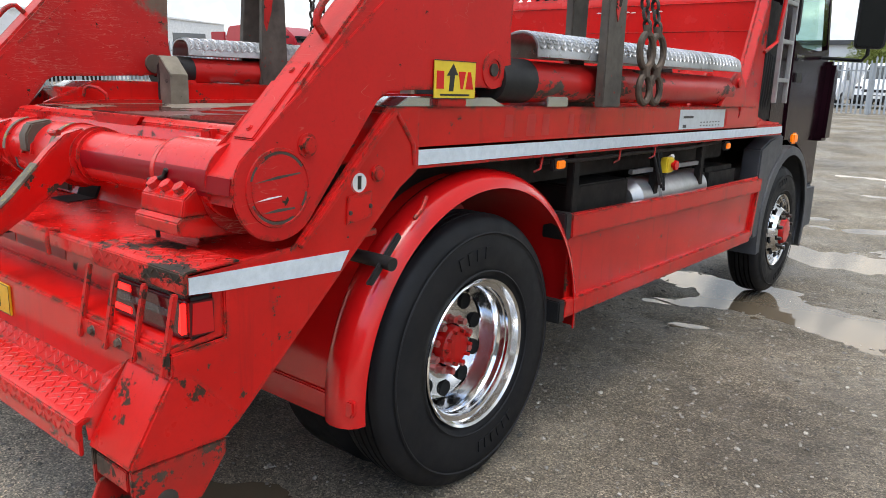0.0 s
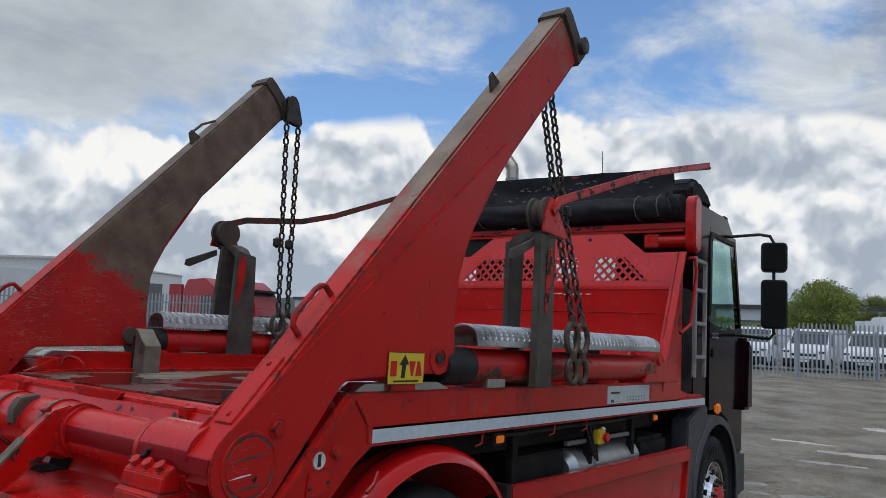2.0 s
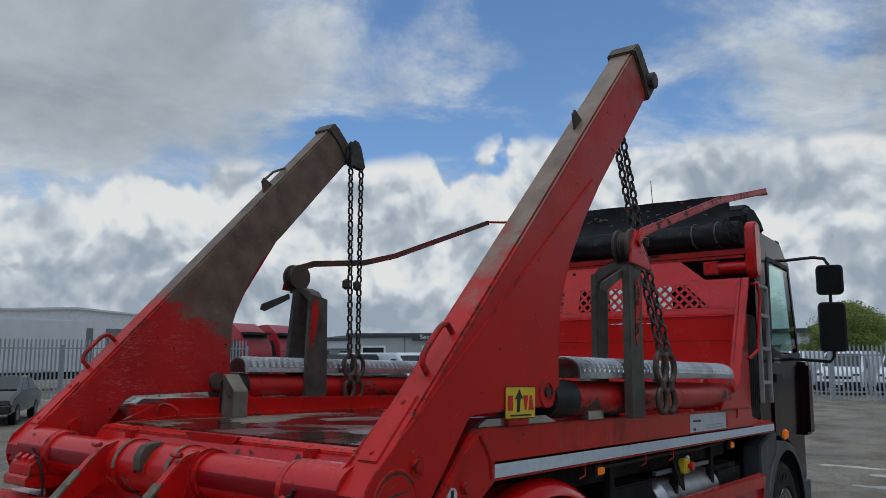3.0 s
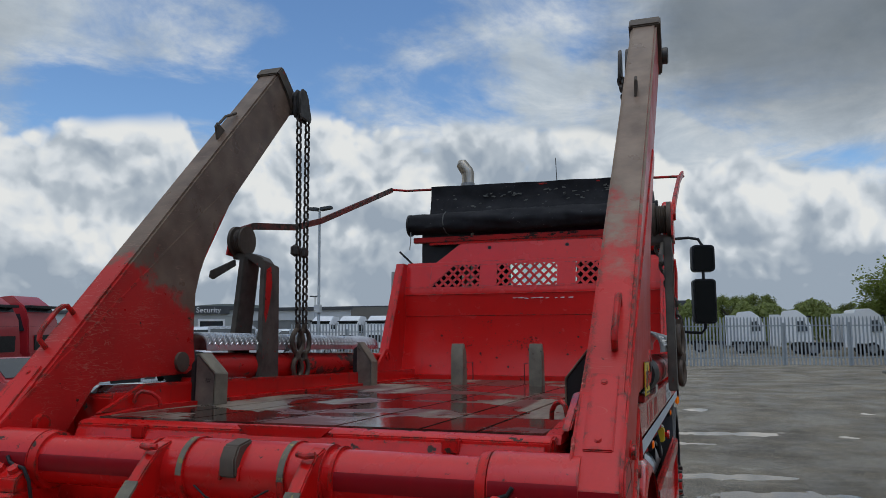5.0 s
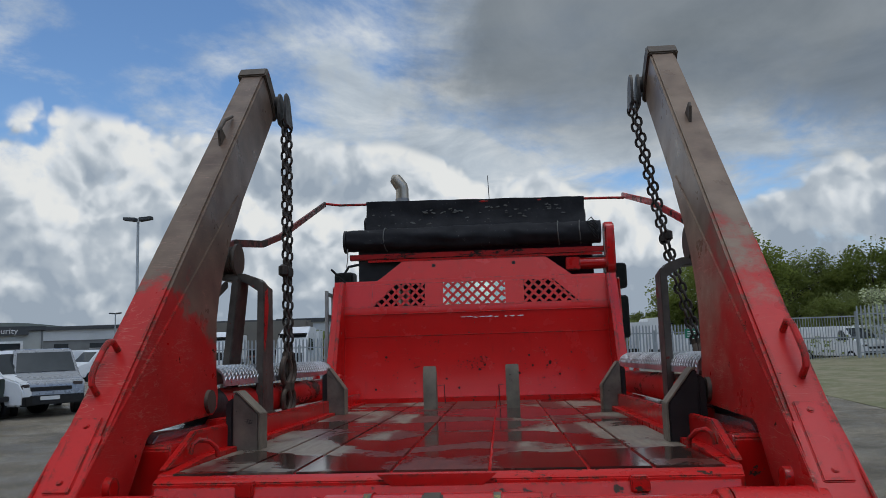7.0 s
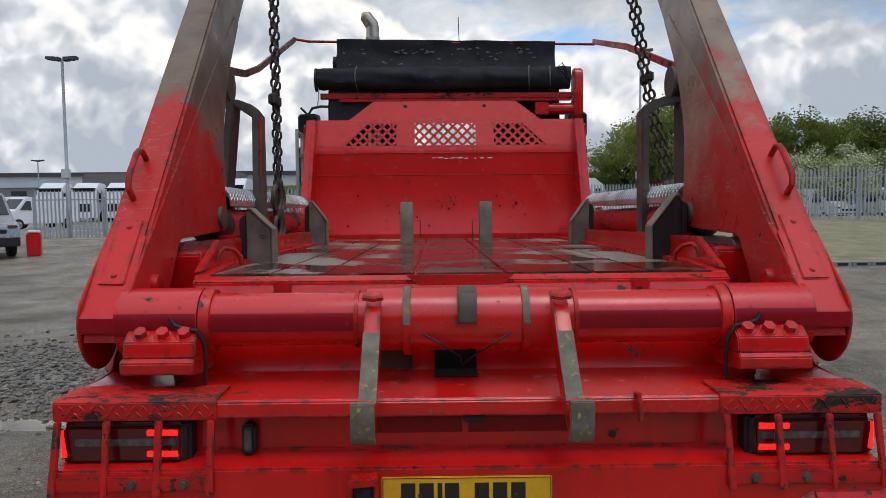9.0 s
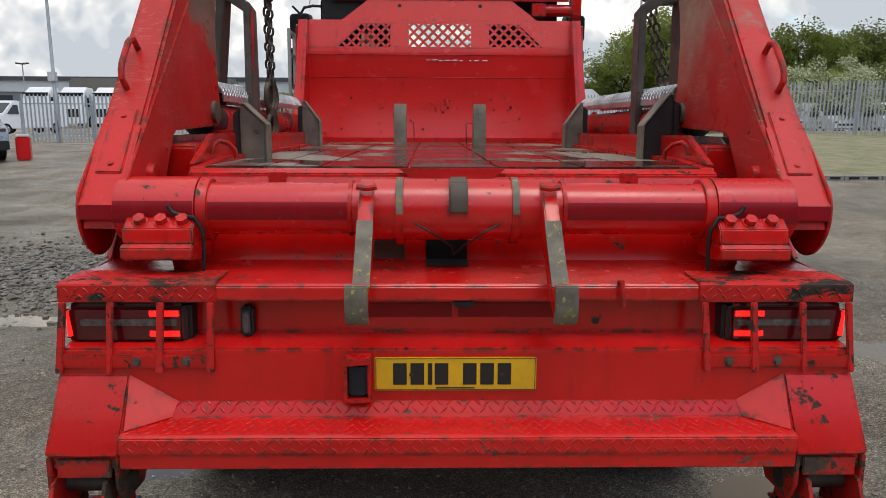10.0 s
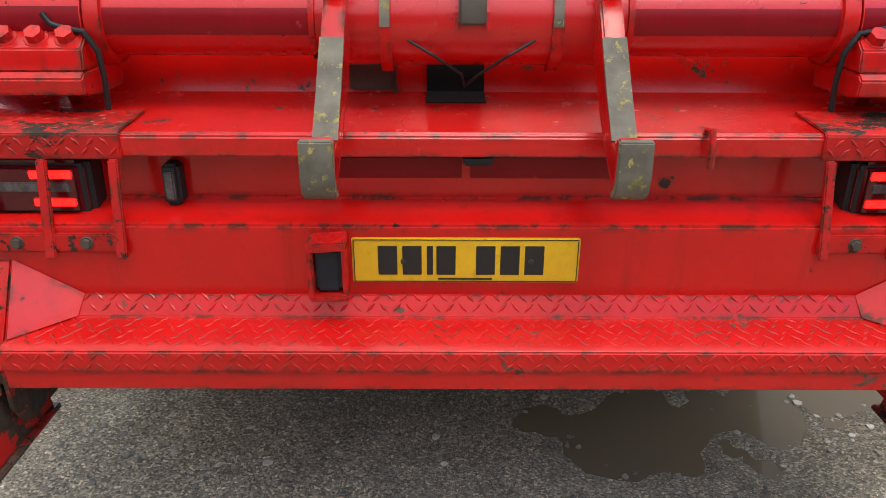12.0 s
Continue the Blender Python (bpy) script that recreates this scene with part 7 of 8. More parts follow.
M["label"] = surface("pale_label", (0.55, 0.58, 0.58), (0.48, 0.5, 0.5), 20, 0.4, 0.5)


def build_cab():
    """The dark cab beyond the headboard, a shell with glass all round."""
    y0, y1, top = 5.32, 6.98, 3.14
    side_out = [(y0, 1.16), (y0, 2.75), (y0 + 0.05, 3.02), (y0 + 0.2, top), (6.45, top), (6.66, 3.0), (6.92, 2.05), (y1, 1.60), (y1, 0.75), (6.55, 0.75), (6.40, 1.1), (5.9, 1.28), (5.45, 1.16)]
    lower = [(y0, 1.16), (y0, 2.02), (6.93, 2.02), (y1, 1.60), (y1, 0.75), (6.55, 0.75), (6.40, 1.1), (5.9, 1.28), (5.45, 1.16)]
    cab = part("cab_body", prism(B(), lower, -1.16, 1.16), M["cab"], truck, "dark maroon day cab with clear rear window", 0.03, 3)
    part("roof", prism(B(), [(y0 + 0.02, 2.93), (y0 + 0.05, 3.02), (y0 + 0.2, top), (6.45, top), (6.66, 3.0), (6.67, 2.93)], -1.14, 1.14), M["cab"], cab, "", 0.03, 3)
    # rear wall round its window
    for x0, x1, z0, z1 in ((-1.15, -0.42, 2.0, 2.95), (0.42, 1.15, 2.0, 2.95), (-0.42, 0.42, 2.0, 2.25), (-0.42, 0.42, 2.72, 2.95)):
        part("rear_wall", box(B(), x0, x1, y0, y0 + 0.05, z0, z1), M["cab"], cab)
    part("rear_window", box(B(), -0.42, 0.42, y0 + 0.02, y0 + 0.026, 2.25, 2.72), M["window_clear"], cab, "clear rear window")
    part("windscreen", prism(B(), [(6.905, 2.03), (6.915, 2.03), (6.665, 2.95), (6.655, 2.95)], -1.05, 1.05), M["window_clear"], cab, "raked windscreen")
    for s in SIDES:
        X = s * 1.16
        for name, pts in (("rear_quarter", [(y0, 2.0), (y0, 2.95), (5.80, 2.95), (5.80, 2.0)]), ("front_pillar", [(6.86, 2.0), (6.60, 2.95), (6.67, 2.95), (6.93, 2.0)]), ("header", [(5.80, 2.86), (5.80, 2.95), (6.62, 2.95), (6.64, 2.86)])):
            part(name, prism(B(), pts, X - s * 0.05, X), M["cab"], cab, "", 0.006)
        door = part("door", prism(B(), [(5.76, 1.24), (5.74, 2.06), (6.2, 1.98), (6.86, 2.04), (6.88, 1.3), (6.55, 1.24)], X - s * 0.004, X + s * 0.018), M["cab"], cab, "maroon cab door", 0.008)
        part("window_seal", prism(B(), [(5.79, 2.10), (5.78, 2.82), (5.82, 2.90), (6.60, 2.90), (6.64, 2.86), (5.88, 2.86), (5.84, 2.80), (5.84, 2.14)], X + s * 0.001, X + s * 0.012), M["black"], door, "", 0.002)
        part("window", prism(B(), [(5.80, 2.04), (5.80, 2.86), (6.62, 2.86), (6.85, 2.08), (6.2, 1.99)], X - s * 0.012, X - s * 0.006), M["window"], door, "tinted door glass")
        part("handle", box(B(), X + s * 0.016, X + s * 0.035, 5.82, 6.0, 1.72, 1.80), M["black"], door, "", 0.006)
        part("badge", box(B(), X + s * 0.017, X + s * 0.021, 5.82, 6.04, 1.90, 1.95), M["chrome"], door, "", 0.003)
        part("side_trim", prism(B(), [(5.34, 1.9), (5.34, 2.8), (5.42, 2.9), (5.70, 2.9), (5.66, 1.9)], X - s * 0.002, X + s * 0.006), M["cab"], cab, "", 0.004)
        # mirrors
        arm = part("mirror_arm", rod(B(), [(s * 1.14, 6.50, 2.95), (s * 1.42, 6.55, 2.97), (s * 1.52, 6.55, 2.95), (s * 1.56, 6.54, 2.88), (s * 1.56, 6.54, 1.98), (s * 1.52, 6.55, 1.93), (s * 1.14, 6.62, 1.96)], 0.016, 10), M["black"], cab, "two black wing mirrors on a tube arm")
        turn = Matrix.Translation((s * 1.56, 6.55, 0)) @ Matrix.Rotation(radians(s * 14), 4, "Z")
        for z0, z1 in ((2.59, 2.88), (2.03, 2.51)):
            bm = prism(B(), rounded(-0.12, 0.12, z0, z1, 0.042), -0.05, 0.07, 1)
            bm.transform(turn)
            part("mirror_shell", bm, M["black"], arm, "", 0.012, 2)
            bm = prism(B(), rounded(-0.102, 0.102, z0 + 0.018, z1 - 0.018, 0.03), -0.056, -0.0495, 1)
            bm.transform(turn)
            part("mirror_glass", bm, M["mirror"], arm)
        # wheel arch and step well
        bm = B()
        rings = []
        for i in range(29):
            a = radians(-22 + 214 * i / 28)
            rings.append([bm.verts.new((s * px, 5.8 + pr * math.cos(a), 0.50 + pr * math.sin(a))) for px, pr in ((0.80, 0.68), (1.20, 0.70), (1.25, 0.69), (1.255, 0.62), (1.245, 0.62), (1.20, 0.675), (0.80, 0.66))])
        for a, b in zip(rings, rings[1:]):
            for k in range(7):
                bm.faces.new((a[k], a[(k + 1) % 7], b[(k + 1) % 7], b[k]))
        bm.faces.new(rings[0])
        bm.faces.new(rings[-1])
        arch = part("wheel_arch", bm, M["plastic_grey"], truck, "dark grey plastic wheel arch")
        part("arch_panel", prism(B(), [(4.96, 0.62), (4.98, 1.20), (5.20, 1.27), (5.5, 1.30), (5.5, 1.15), (5.26, 1.0), (5.12, 0.70), (5.10, 0.50), (5.0, 0.50)], s * 1.10, s * 1.245), M["plastic_grey"], arch, "", 0.012)
        part("indicator", box(B(), s * 1.25, s * 1.285, 5.66, 5.78, 1.22, 1.31), M["amber"], arch, "amber side indicator", 0.015, 3)
        part("step_well", box(B(), s * 0.9, s * 1.20, 6.45, 6.95, 0.35, 0.80), M["plastic_grey"], truck, "", 0.04)
        part("corner_fairing", prism(B(), [(6.80, 1.2), (6.86, 1.95), (7.02, 1.85), (7.03, 1.2)], s * 1.13, s * 1.25), M["cab"], cab, "", 0.03)
        part("seat", prism(B(), [(5.55, 1.9), (5.5, 2.62), (5.62, 2.66), (5.72, 1.95)], s * 0.35, s * 0.85), M["black"], cab, "", 0.03)
    # moulded black deflector on the roof, partly under the sheet
    part("roof_deflector", prism(B(), [(5.36, 3.12), (5.33, 3.26), (5.42, 3.345), (5.62, 3.36), (5.86, 3.28), (6.05, 3.14)], -1.12, 1.12), M["tarp"], cab, "black roof deflector", 0.04, 3)
    part("aerial", rod(B(), [(0.17, 5.55, 3.3), (0.155, 5.53, 3.72)], 0.004, 6), M["black"], cab)
    part("roof_lamp", box(B(), 1.02, 1.10, 6.5, 6.6, 3.12, 3.17), M["black"], cab, "", 0.01)
    # ladders behind the cab
    for s, top_z in ((1, 2.56), (-1, 2.52)):
        xa = 1.268 if s > 0 else 1.40
        lad = part("ladder", box(B(), s * xa, s * (xa + 0.032), 4.96, 4.99, 1.55, top_z), M["pale_grey"], truck, "dull grey access ladder", 0.004)
        part("rail", box(B(), s * xa, s * (xa + 0.032), 5.23, 5.26, 1.55, top_z - 0.02), M["pale_grey"], lad, "", 0.004)
        for z in (1.72, 2.0, 2.28, top_z - 0.03):
            part("rung", box(B(), s * xa, s * (xa + 0.032), 4.98, 5.24, z - 0.015, z + 0.015), M["pale_grey"], lad, "", 0.004)
    for k in range(5):
        part("air_line", rod(B(), [(1.16 + 0.02 * (k % 2), 4.90 + 0.05 * k, 2.2 - 0.1 * k), (1.2, 4.95 + 0.05 * k, 1.9), (1.19, 4.93 + 0.06 * k, 1.6), (1.15, 5.0 + 0.05 * k, 1.42)], 0.014, 8), M["black"], truck)
    for s in SIDES:
        part("filter_housing", box(B(), s * 0.9, s * 1.18, 4.88, 5.28, 1.4, 2.3), M["chassis"], truck, "", 0.02)
    # exhaust stack with a mitred outlet
    ex = part("exhaust_stack", rod(B(), [(-0.70, 5.22, 1.5), (-0.70, 5.22, 3.545), (-0.705, 5.22, 3.56), (-0.770, 5.22, 3.655), (-0.795, 5.22, 3.68)], [0.064, 0.064, 0.066, 0.06, 0.02], 20), M["exhaust"], truck, "tarnished exhaust stack with a bent outlet")
    part("clamp", spin(B(), [(3.40, 0.0625), (3.40, 0.07), (3.44, 0.07), (3.44, 0.0625)], 5.22, 0, 20, 2, -0.70), M["grey"], ex)
    part("wiper_stay", rod(B(), [(-1.40, 5.1, 2.74), (-1.22, 5.15, 2.56)], 0.011, 8), M["black"], truck)


M["window_clear"] = glass("clear_window_glass", (0.93, 0.97, 0.95), 0.02, 0.98, 0.7)
M["pale_grey"] = surface("pale_grey_metal", (0.42, 0.42, 0.41), (0.3, 0.3, 0.29), 8, 0.4, 0.6, metal=0.4, bump=0.03)
M["exhaust"] = surface("tarnished_exhaust", (0.50, 0.44, 0.36), (0.30, 0.26, 0.21), 7, 0.25, 0.45, metal=0.9)
M["window"] = glass("cab_window_glass", (0.78, 0.93, 0.90), 0.02, 0.98, 0.7)

build_rear()
build_cross_tube()
HEADS = {s: build_arm(s) for s in SIDES}
build_frame()
for s in SIDES:
    build_lift_ram(s)
    build_sheeter(s)
    build_wheel(s, 1.424, 0.495, 0.592, 0.325, 1.262, True, "rear_wheel")
    build_wheel(s, 5.80, 0.47, 0.552, 0.315, 1.225, False, "front_wheel")
    build_mudguard(s)
    build_side(s)
build_chassis()
build_headboard()
build_sheet_roll()
build_cab()
build_chains()
build_signs()


# ---- surroundings ----
M["leaf"] = surface("spring_leaves", (0.22, 0.26, 0.06), (0.15, 0.19, 0.045), 1.2, 0.55, 0.7, random=0.25)
M["leaf_dark"] = surface("dark_leaves", (0.20, 0.235, 0.06), (0.135, 0.165, 0.045), 1.2, 0.6, 0.75, random=0.25)
for key in ("leaf", "leaf_dark"):
    tree = M[key].node_tree
    leaf_bsdf, leaf_out = tree.nodes["Principled BSDF"], tree.nodes["Material Output"]
    lit_through, both = tree.nodes.new("ShaderNodeBsdfTranslucent"), tree.nodes.new("ShaderNodeMixShader")
    both.inputs[0].default_value = 0.45
    tree.links.new(leaf_bsdf.inputs["Base Color"].links[0].from_socket, lit_through.inputs[0])
    tree.links.new(leaf_bsdf.outputs[0], both.inputs[1])
    tree.links.new(lit_through.outputs[0], both.inputs[2])
    tree.links.new(both.outputs[0], leaf_out.inputs[0])
M["bark"] = surface("bark", (0.07, 0.055, 0.042), (0.045, 0.036, 0.028), 6, 0.8, 0.9, bump=0.2, bump_scale=20)
M["hill"] = surface("far_hillside", (0.05, 0.062, 0.055), (0.035, 0.048, 0.045), 0.02, 0.9, 1.0)
M["cladding"] = surface("pale_cladding", (0.5, 0.52, 0.53), (0.42, 0.44, 0.45), 0.3, 0.5, 0.7, streak=(0.3, 0.3, 0.3))
M["roof_dark"] = surface("dark_roof", (0.05, 0.055, 0.06), (0.04, 0.043, 0.047), 0.5, 0.6, 0.8)
M["wall_grey"] = surface("grey_wall", (0.17, 0.18, 0.18), (0.13, 0.135, 0.135), 0.6, 0.6, 0.8, streak=(0.1, 0.1, 0.1))
M["trailer_brown"] = surface("dull_brown_trailer_side", (0.15, 0.14, 0.12), (0.12, 0.11, 0.095), 0.4, 0.6, 0.75)
M["brick"] = surface("red_brick_wall", (0.20, 0.085, 0.06), (0.15, 0.065, 0.05), 3, 0.8, 0.9)
M["white_shell"] = surface("white_vehicle_paint", (0.72, 0.73, 0.74), (0.64, 0.65, 0.66), 1.5, 0.25, 0.4, coat=0.4)
M["grey_shell"] = surface("grey_vehicle_paint", (0.22, 0.23, 0.25), (0.19, 0.2, 0.215), 1.5, 0.22, 0.35, metal=0.4, coat=0.5)
M["silver_shell"] = surface("silver_vehicle_paint", (0.5, 0.53, 0.57), (0.44, 0.47, 0.5), 1.5, 0.22, 0.3, metal=0.4, coat=0.5)
M["green_shell"] = surface("dark_green_paint", (0.018, 0.032, 0.024), (0.014, 0.025, 0.02), 1.5, 0.3, 0.45, coat=0.3)
M["black_shell"] = surface("black_car_paint", (0.012, 0.013, 0.016), (0.01, 0.01, 0.012), 1.5, 0.12, 0.2, coat=0.7)
M["red_shell"] = surface("red_vehicle_paint", (0.36, 0.014, 0.022), (0.30, 0.012, 0.018), 1.5, 0.3, 0.4, coat=0.4)
M["dark_glass"] = surface("dark_vehicle_glass", (0.02, 0.026, 0.03), (0.03, 0.036, 0.04), 2, 0.05, 0.1)
M["verge"] = surface("thin_grass_and_gravel", (0.24, 0.205, 0.125), (0.12, 0.13, 0.05), 0.7, 0.85, 0.95, bump=0.8, bump_scale=14, grime=(0.30, 0.26, 0.19))
M["kerb"] = surface("concrete_kerb", (0.26, 0.25, 0.23), (0.2, 0.19, 0.175), 5, 0.7, 0.85, bump=0.1, random=0.1)
M["cabin"] = surface("beige_cabin_wall", (0.37, 0.38, 0.36), (0.33, 0.34, 0.315), 1.5, 0.6, 0.7)
M["stone"] = surface("loose_stone", (0.29, 0.27, 0.235), (0.20, 0.18, 0.155), 9, 0.6, 0.8, bump=0.2, bump_scale=60, island=0.65)
M["stone_dark"] = surface("wet_dark_gravel", (0.16, 0.145, 0.12), (0.09, 0.08, 0.066), 9, 0.4, 0.6, bump=0.2, bump_scale=60, island=0.6)
M["green_sign"] = plain("green_sign", (0.01, 0.16, 0.09), 0.4)
M["blossom"] = surface("white_blossom_and_leaves", (0.34, 0.36, 0.22), (0.17, 0.20, 0.07), 2, 0.7, 0.8, island=0.75)


def palisade(points, height, name_label):
    """A palisade fence along points (x, y, z): posts, two rails, and pointed pales."""
    fence = thing("palisade_fence", name_label, "fence")
    pale = B()
    w, t = 0.034, 0.012
    prism(pale, [(-w, 0.0), (-w, height - 0.10), (-w * 0.55, height - 0.03), (0.0, height), (w * 0.55, height - 0.03), (w, height - 0.10), (w, 0.0)], -t, t, 1)
    pale_mesh = mesh_of("pale", pale, M["fence"])
    count = 0
    rest = []
    for (ax, ay, az), (bx, by, bz) in zip(points, points[1:]):
        run = math.hypot(bx - ax, by - ay)
        ang = math.atan2(by - ay, bx - ax)
        n = int(run / 0.16)
        for k in range(n):
            f = (k + 0.5) / n
            m = Matrix.Translation((ax + (bx - ax) * f, ay + (by - ay) * f, az + (bz - az) * f + 0.05)) @ Matrix.Rotation(ang, 4, "Z")
            if count < 300:
                ob = new("pale", pale_mesh)
                ob.parent = fence
                ob.matrix_local = m
                count += 1
            else:
                rest.append(m)
        posts = max(1, int(run / 2.75))
        for k in range(posts + 1):
            f = k / posts
            x, y, z = ax + (bx - ax) * f, ay + (by - ay) * f, az + (bz - az) * f
            bm = box(B(), -0.05, 0.05, 0.02, 0.09, 0.0, height - 0.12)
            bm.transform(Matrix.Translation((x, y, z - 0.1)) @ Matrix.Rotation(ang, 4, "Z"))
            part("post", bm, M["fence"], fence)
        for h in (0.35, height - 0.38):
            bm = box(B(), 0, run, 0.012, 0.05, h, h + 0.05)
            bm.transform(Matrix.Translation((ax, ay, az)) @ Matrix.Rotation(ang, 4, "Z"))
            part("rail", bm, M["fence"], fence)
    if rest:
        src = [tuple(v.co) for v in pale_mesh.vertices]
        polys = [tuple(p.vertices) for p in pale_mesh.polygons]
        verts, faces = [], []
        for m in rest:
            o = len(verts)
            verts += [tuple(m @ Vector(v)) for v in src]
            faces += [tuple(i + o for i in p) for p in polys]
        me = bpy.data.meshes.new("far_pale")
        me.from_pydata(verts, [], faces)
        me.materials.append(M["fence"])
        ob = new("far_pale", me)
        ob.parent = fence
        ob["kind"] = "stuff"
    return fence


palisade([(-3.0, 31.5, 0.0), (5, 35.2, 0.0), (13.2, 36.5, 0.0)], 2.15, "long grey galvanised palisade fence behind the yard")
palisade([(-17.2, 30.0, 0.0), (-3.0, 31.5, 0.0)], 2.0, "grey palisade fence beside the lorry park entrance")
palisade([(16.8, 34.6, 0.25), (20, 33.2, 0.35), (34, 27, 0.4)], 2.5, "tall grey palisade fence on a rough grass verge")
palisade([(-31, 2, 0.0), (-29, 14, 0.0), (-27, 22, 0.0)], 2.5, "grey palisade fence behind parked cars")


def build_gate():
    g = thing("steel_gate", "grey steel double gate closed between fences", "gate")
    x0, y0, x1, y1 = 13.2, 36.5, 16.8, 34.6
    run, ang = math.hypot(x1 - x0, y1 - y0), math.atan2(y1 - y0, x1 - x0)
    base = Matrix.Translation((x0, y0, 0.1)) @ Matrix.Rotation(ang, 4, "Z")
    for k in range(int(run / 0.12)):
        bm = box(B(), k * 0.12, k * 0.12 + 0.03, -0.01, 0.01, 0.1, 2.2)
        bm.transform(base)
        part("bar", bm, M["fence"], g)
    for z in (0.1, 1.2, 2.18):
        bm = box(B(), 0, run, -0.025, 0.025, z, z + 0.06)
        bm.transform(base)
        part("rail", bm, M["fence"], g)
    bm = box(B(), -0.15, 0.25, -0.2, 0.2, 0.5, 1.7)
    bm.transform(base)
    part("control_cabinet", bm, M["wall_grey"], g, "grey control cabinet", 0.02)


build_gate()


def lamp_post(x, y, h, label):
    p = thing("street_lamp", label, "street lamp", Matrix.Translation((x, y, ground_base(x, y) - 0.05)), "yard lamp posts")
    part("column", spin(B(), [(0.0, 0.0), (0.0, 0.11), (1.4, 0.11), (1.45, 0.075), (h, 0.055), (h, 0.0)], 0, 0, 16, 2), M["fence"], p)
    for s in SIDES:
        part("lantern", prism(B(), [(s * 0.08, h - 0.02), (s * 0.65, h + 0.06), (s * 0.65, h + 0.2), (s * 0.08, h + 0.16)], -0.16, 0.16, 1), M["roof_dark"], p, "dark floodlight", 0.02)
    part("door", box(B(), -0.07, 0.07, -0.115, -0.09, 0.5, 1.0), M["fence"], p)
    part("sensor_box", box(B(), -0.2, 0.12, -0.14, 0.1, 2.6, 3.0), M["cladding"], p, "", 0.02)
    return p


lamp_post(-16.0, 30.6, 7.6, "tall grey lamp post with twin floodlights behind the fence")
lamp_post(11.4, 40.0, 9.6, "tall grey lamp post with twin floodlights by the gate")
lamp_post(23.0, 62.0, 7.5, "thin grey lamp post in front of the woods")
lamp_post(-42.0, 78.0, 6.0, "distant thin lamp post by the warehouse")


# vehicles: side outline along y (front towards +y), z up
def vehicle(name, label, category, m, outline, width, paint, glass_side, wheels, wheel_r, windscreen=None, extra=None, group=""):
    v = thing(name, label, category, m, group)
    hw = width / 2
    bm = prism(B(), outline, -hw, hw)
    top = max(z for _, z in outline)
    for q in bm.verts:
        if q.co.z > top * 0.55:
            q.co.x *= 1 - 0.16 * (q.co.z - top * 0.55) / (top * 0.45)
    part("body", bm, paint, v, "", 0.05, 2)
    taper = lambda z: hw * (1 - 0.16 * max(0.0, z - top * 0.55) / (top * 0.45)) + 0.012
    for g in glass_side:
        for s in SIDES:
            bm = B()
            a = [bm.verts.new((s * taper(z), y, z)) for y, z in g]
            b = [bm.verts.new((s * (taper(z) - 0.05), y, z)) for y, z in g]
            bm.faces.new(a)
            bm.faces.new(b)
            for k in range(len(g)):
                bm.faces.new((a[k], a[(k + 1) % len(g)], b[(k + 1) % len(g)], b[k]))
            part("side_window", bm, M["dark_glass"], v)
    for wsc in windscreen or ():
        (ya, za), (yb, zb) = wsc
        bm = B()
        n = Vector((0, zb - za, ya - yb)).normalized() * 0.02
        if n.z < 0:
            n = -n
        pts = [(-taper(za) * 0.9, ya, za), (taper(za) * 0.9, ya, za), (taper(zb) * 0.88, yb, zb), (-taper(zb) * 0.88, yb, zb)]
        a = [bm.verts.new(Vector(p) + n) for p in pts]
        b = [bm.verts.new(Vector(p) - n) for p in pts]
        bm.faces.new(a)
        bm.faces.new(b)
        for k in range(4):
            bm.faces.new((a[k], a[(k + 1) % 4], b[(k + 1) % 4], b[k]))
        part("windscreen", bm, M["dark_glass"], v)
    for y in wheels:
        for s in SIDES:
            w = part("wheel", spin(B(), [(s * (hw - 0.2), 0.0), (s * (hw - 0.2), wheel_r), (s * (hw - 0.02), wheel_r), (s * (hw + 0.01), wheel_r * 0.9), (s * (hw + 0.012), wheel_r * 0.62)], y, wheel_r, 28), M["rubber"], v)
            part("hubcap", spin(B(), [(s * (hw + 0.012), wheel_r * 0.62), (s * (hw - 0.01), wheel_r * 0.5), (s * (hw + 0.005), wheel_r * 0.15), (s * (hw + 0.005), 0.0)], y, wheel_r, 20), M["grey"], w)
    for name2, b6, mat2 in extra or ():
        part(name2, box(B(), *b6), M[mat2], v, "", 0.02)
    return v


def place(x, y, heading):
    """heading: degrees from +y to the left."""
    return Matrix.Translation((x, y, ground_base(x, y))) @ Matrix.Rotation(radians(heading), 4, "Z")


VAN = [(-2.4, 0.35), (-2.45, 1.85), (-2.3, 1.98), (0.9, 1.98), (1.1, 1.9), (1.75, 1.22), (2.35, 1.05), (2.5, 0.8), (2.48, 0.35)]
VAN_GLASS = [[(0.75, 1.2), (0.75, 1.75), (1.02, 1.75), (1.5, 1.22)]]
CAR = [(-2.1, 0.35), (-2.2, 0.8), (-2.0, 0.98), (-1.5, 1.02), (-0.9, 1.42), (0.3, 1.44), (1.05, 1.0), (1.95, 0.85), (2.2, 0.65), (2.2, 0.35)]
CAR_GLASS = [[(-1.25, 1.02), (-0.85, 1.34), (-0.3, 1.37), (-0.3, 1.0)], [(-0.22, 1.0), (-0.22, 1.37), (0.25, 1.37), (0.85, 1.0)]]
CAB = [(-1.1, 0.9), (-1.1, 2.9), (-0.95, 3.35), (0.1, 3.45), (0.75, 2.95), (1.05, 2.3), (1.15, 1.2), (1.15, 0.45), (0.4, 0.45), (0.3, 0.85)]
CAB_GLASS = [[(0.05, 1.75), (0.0, 2.55), (0.6, 2.6), (0.9, 1.8)]]


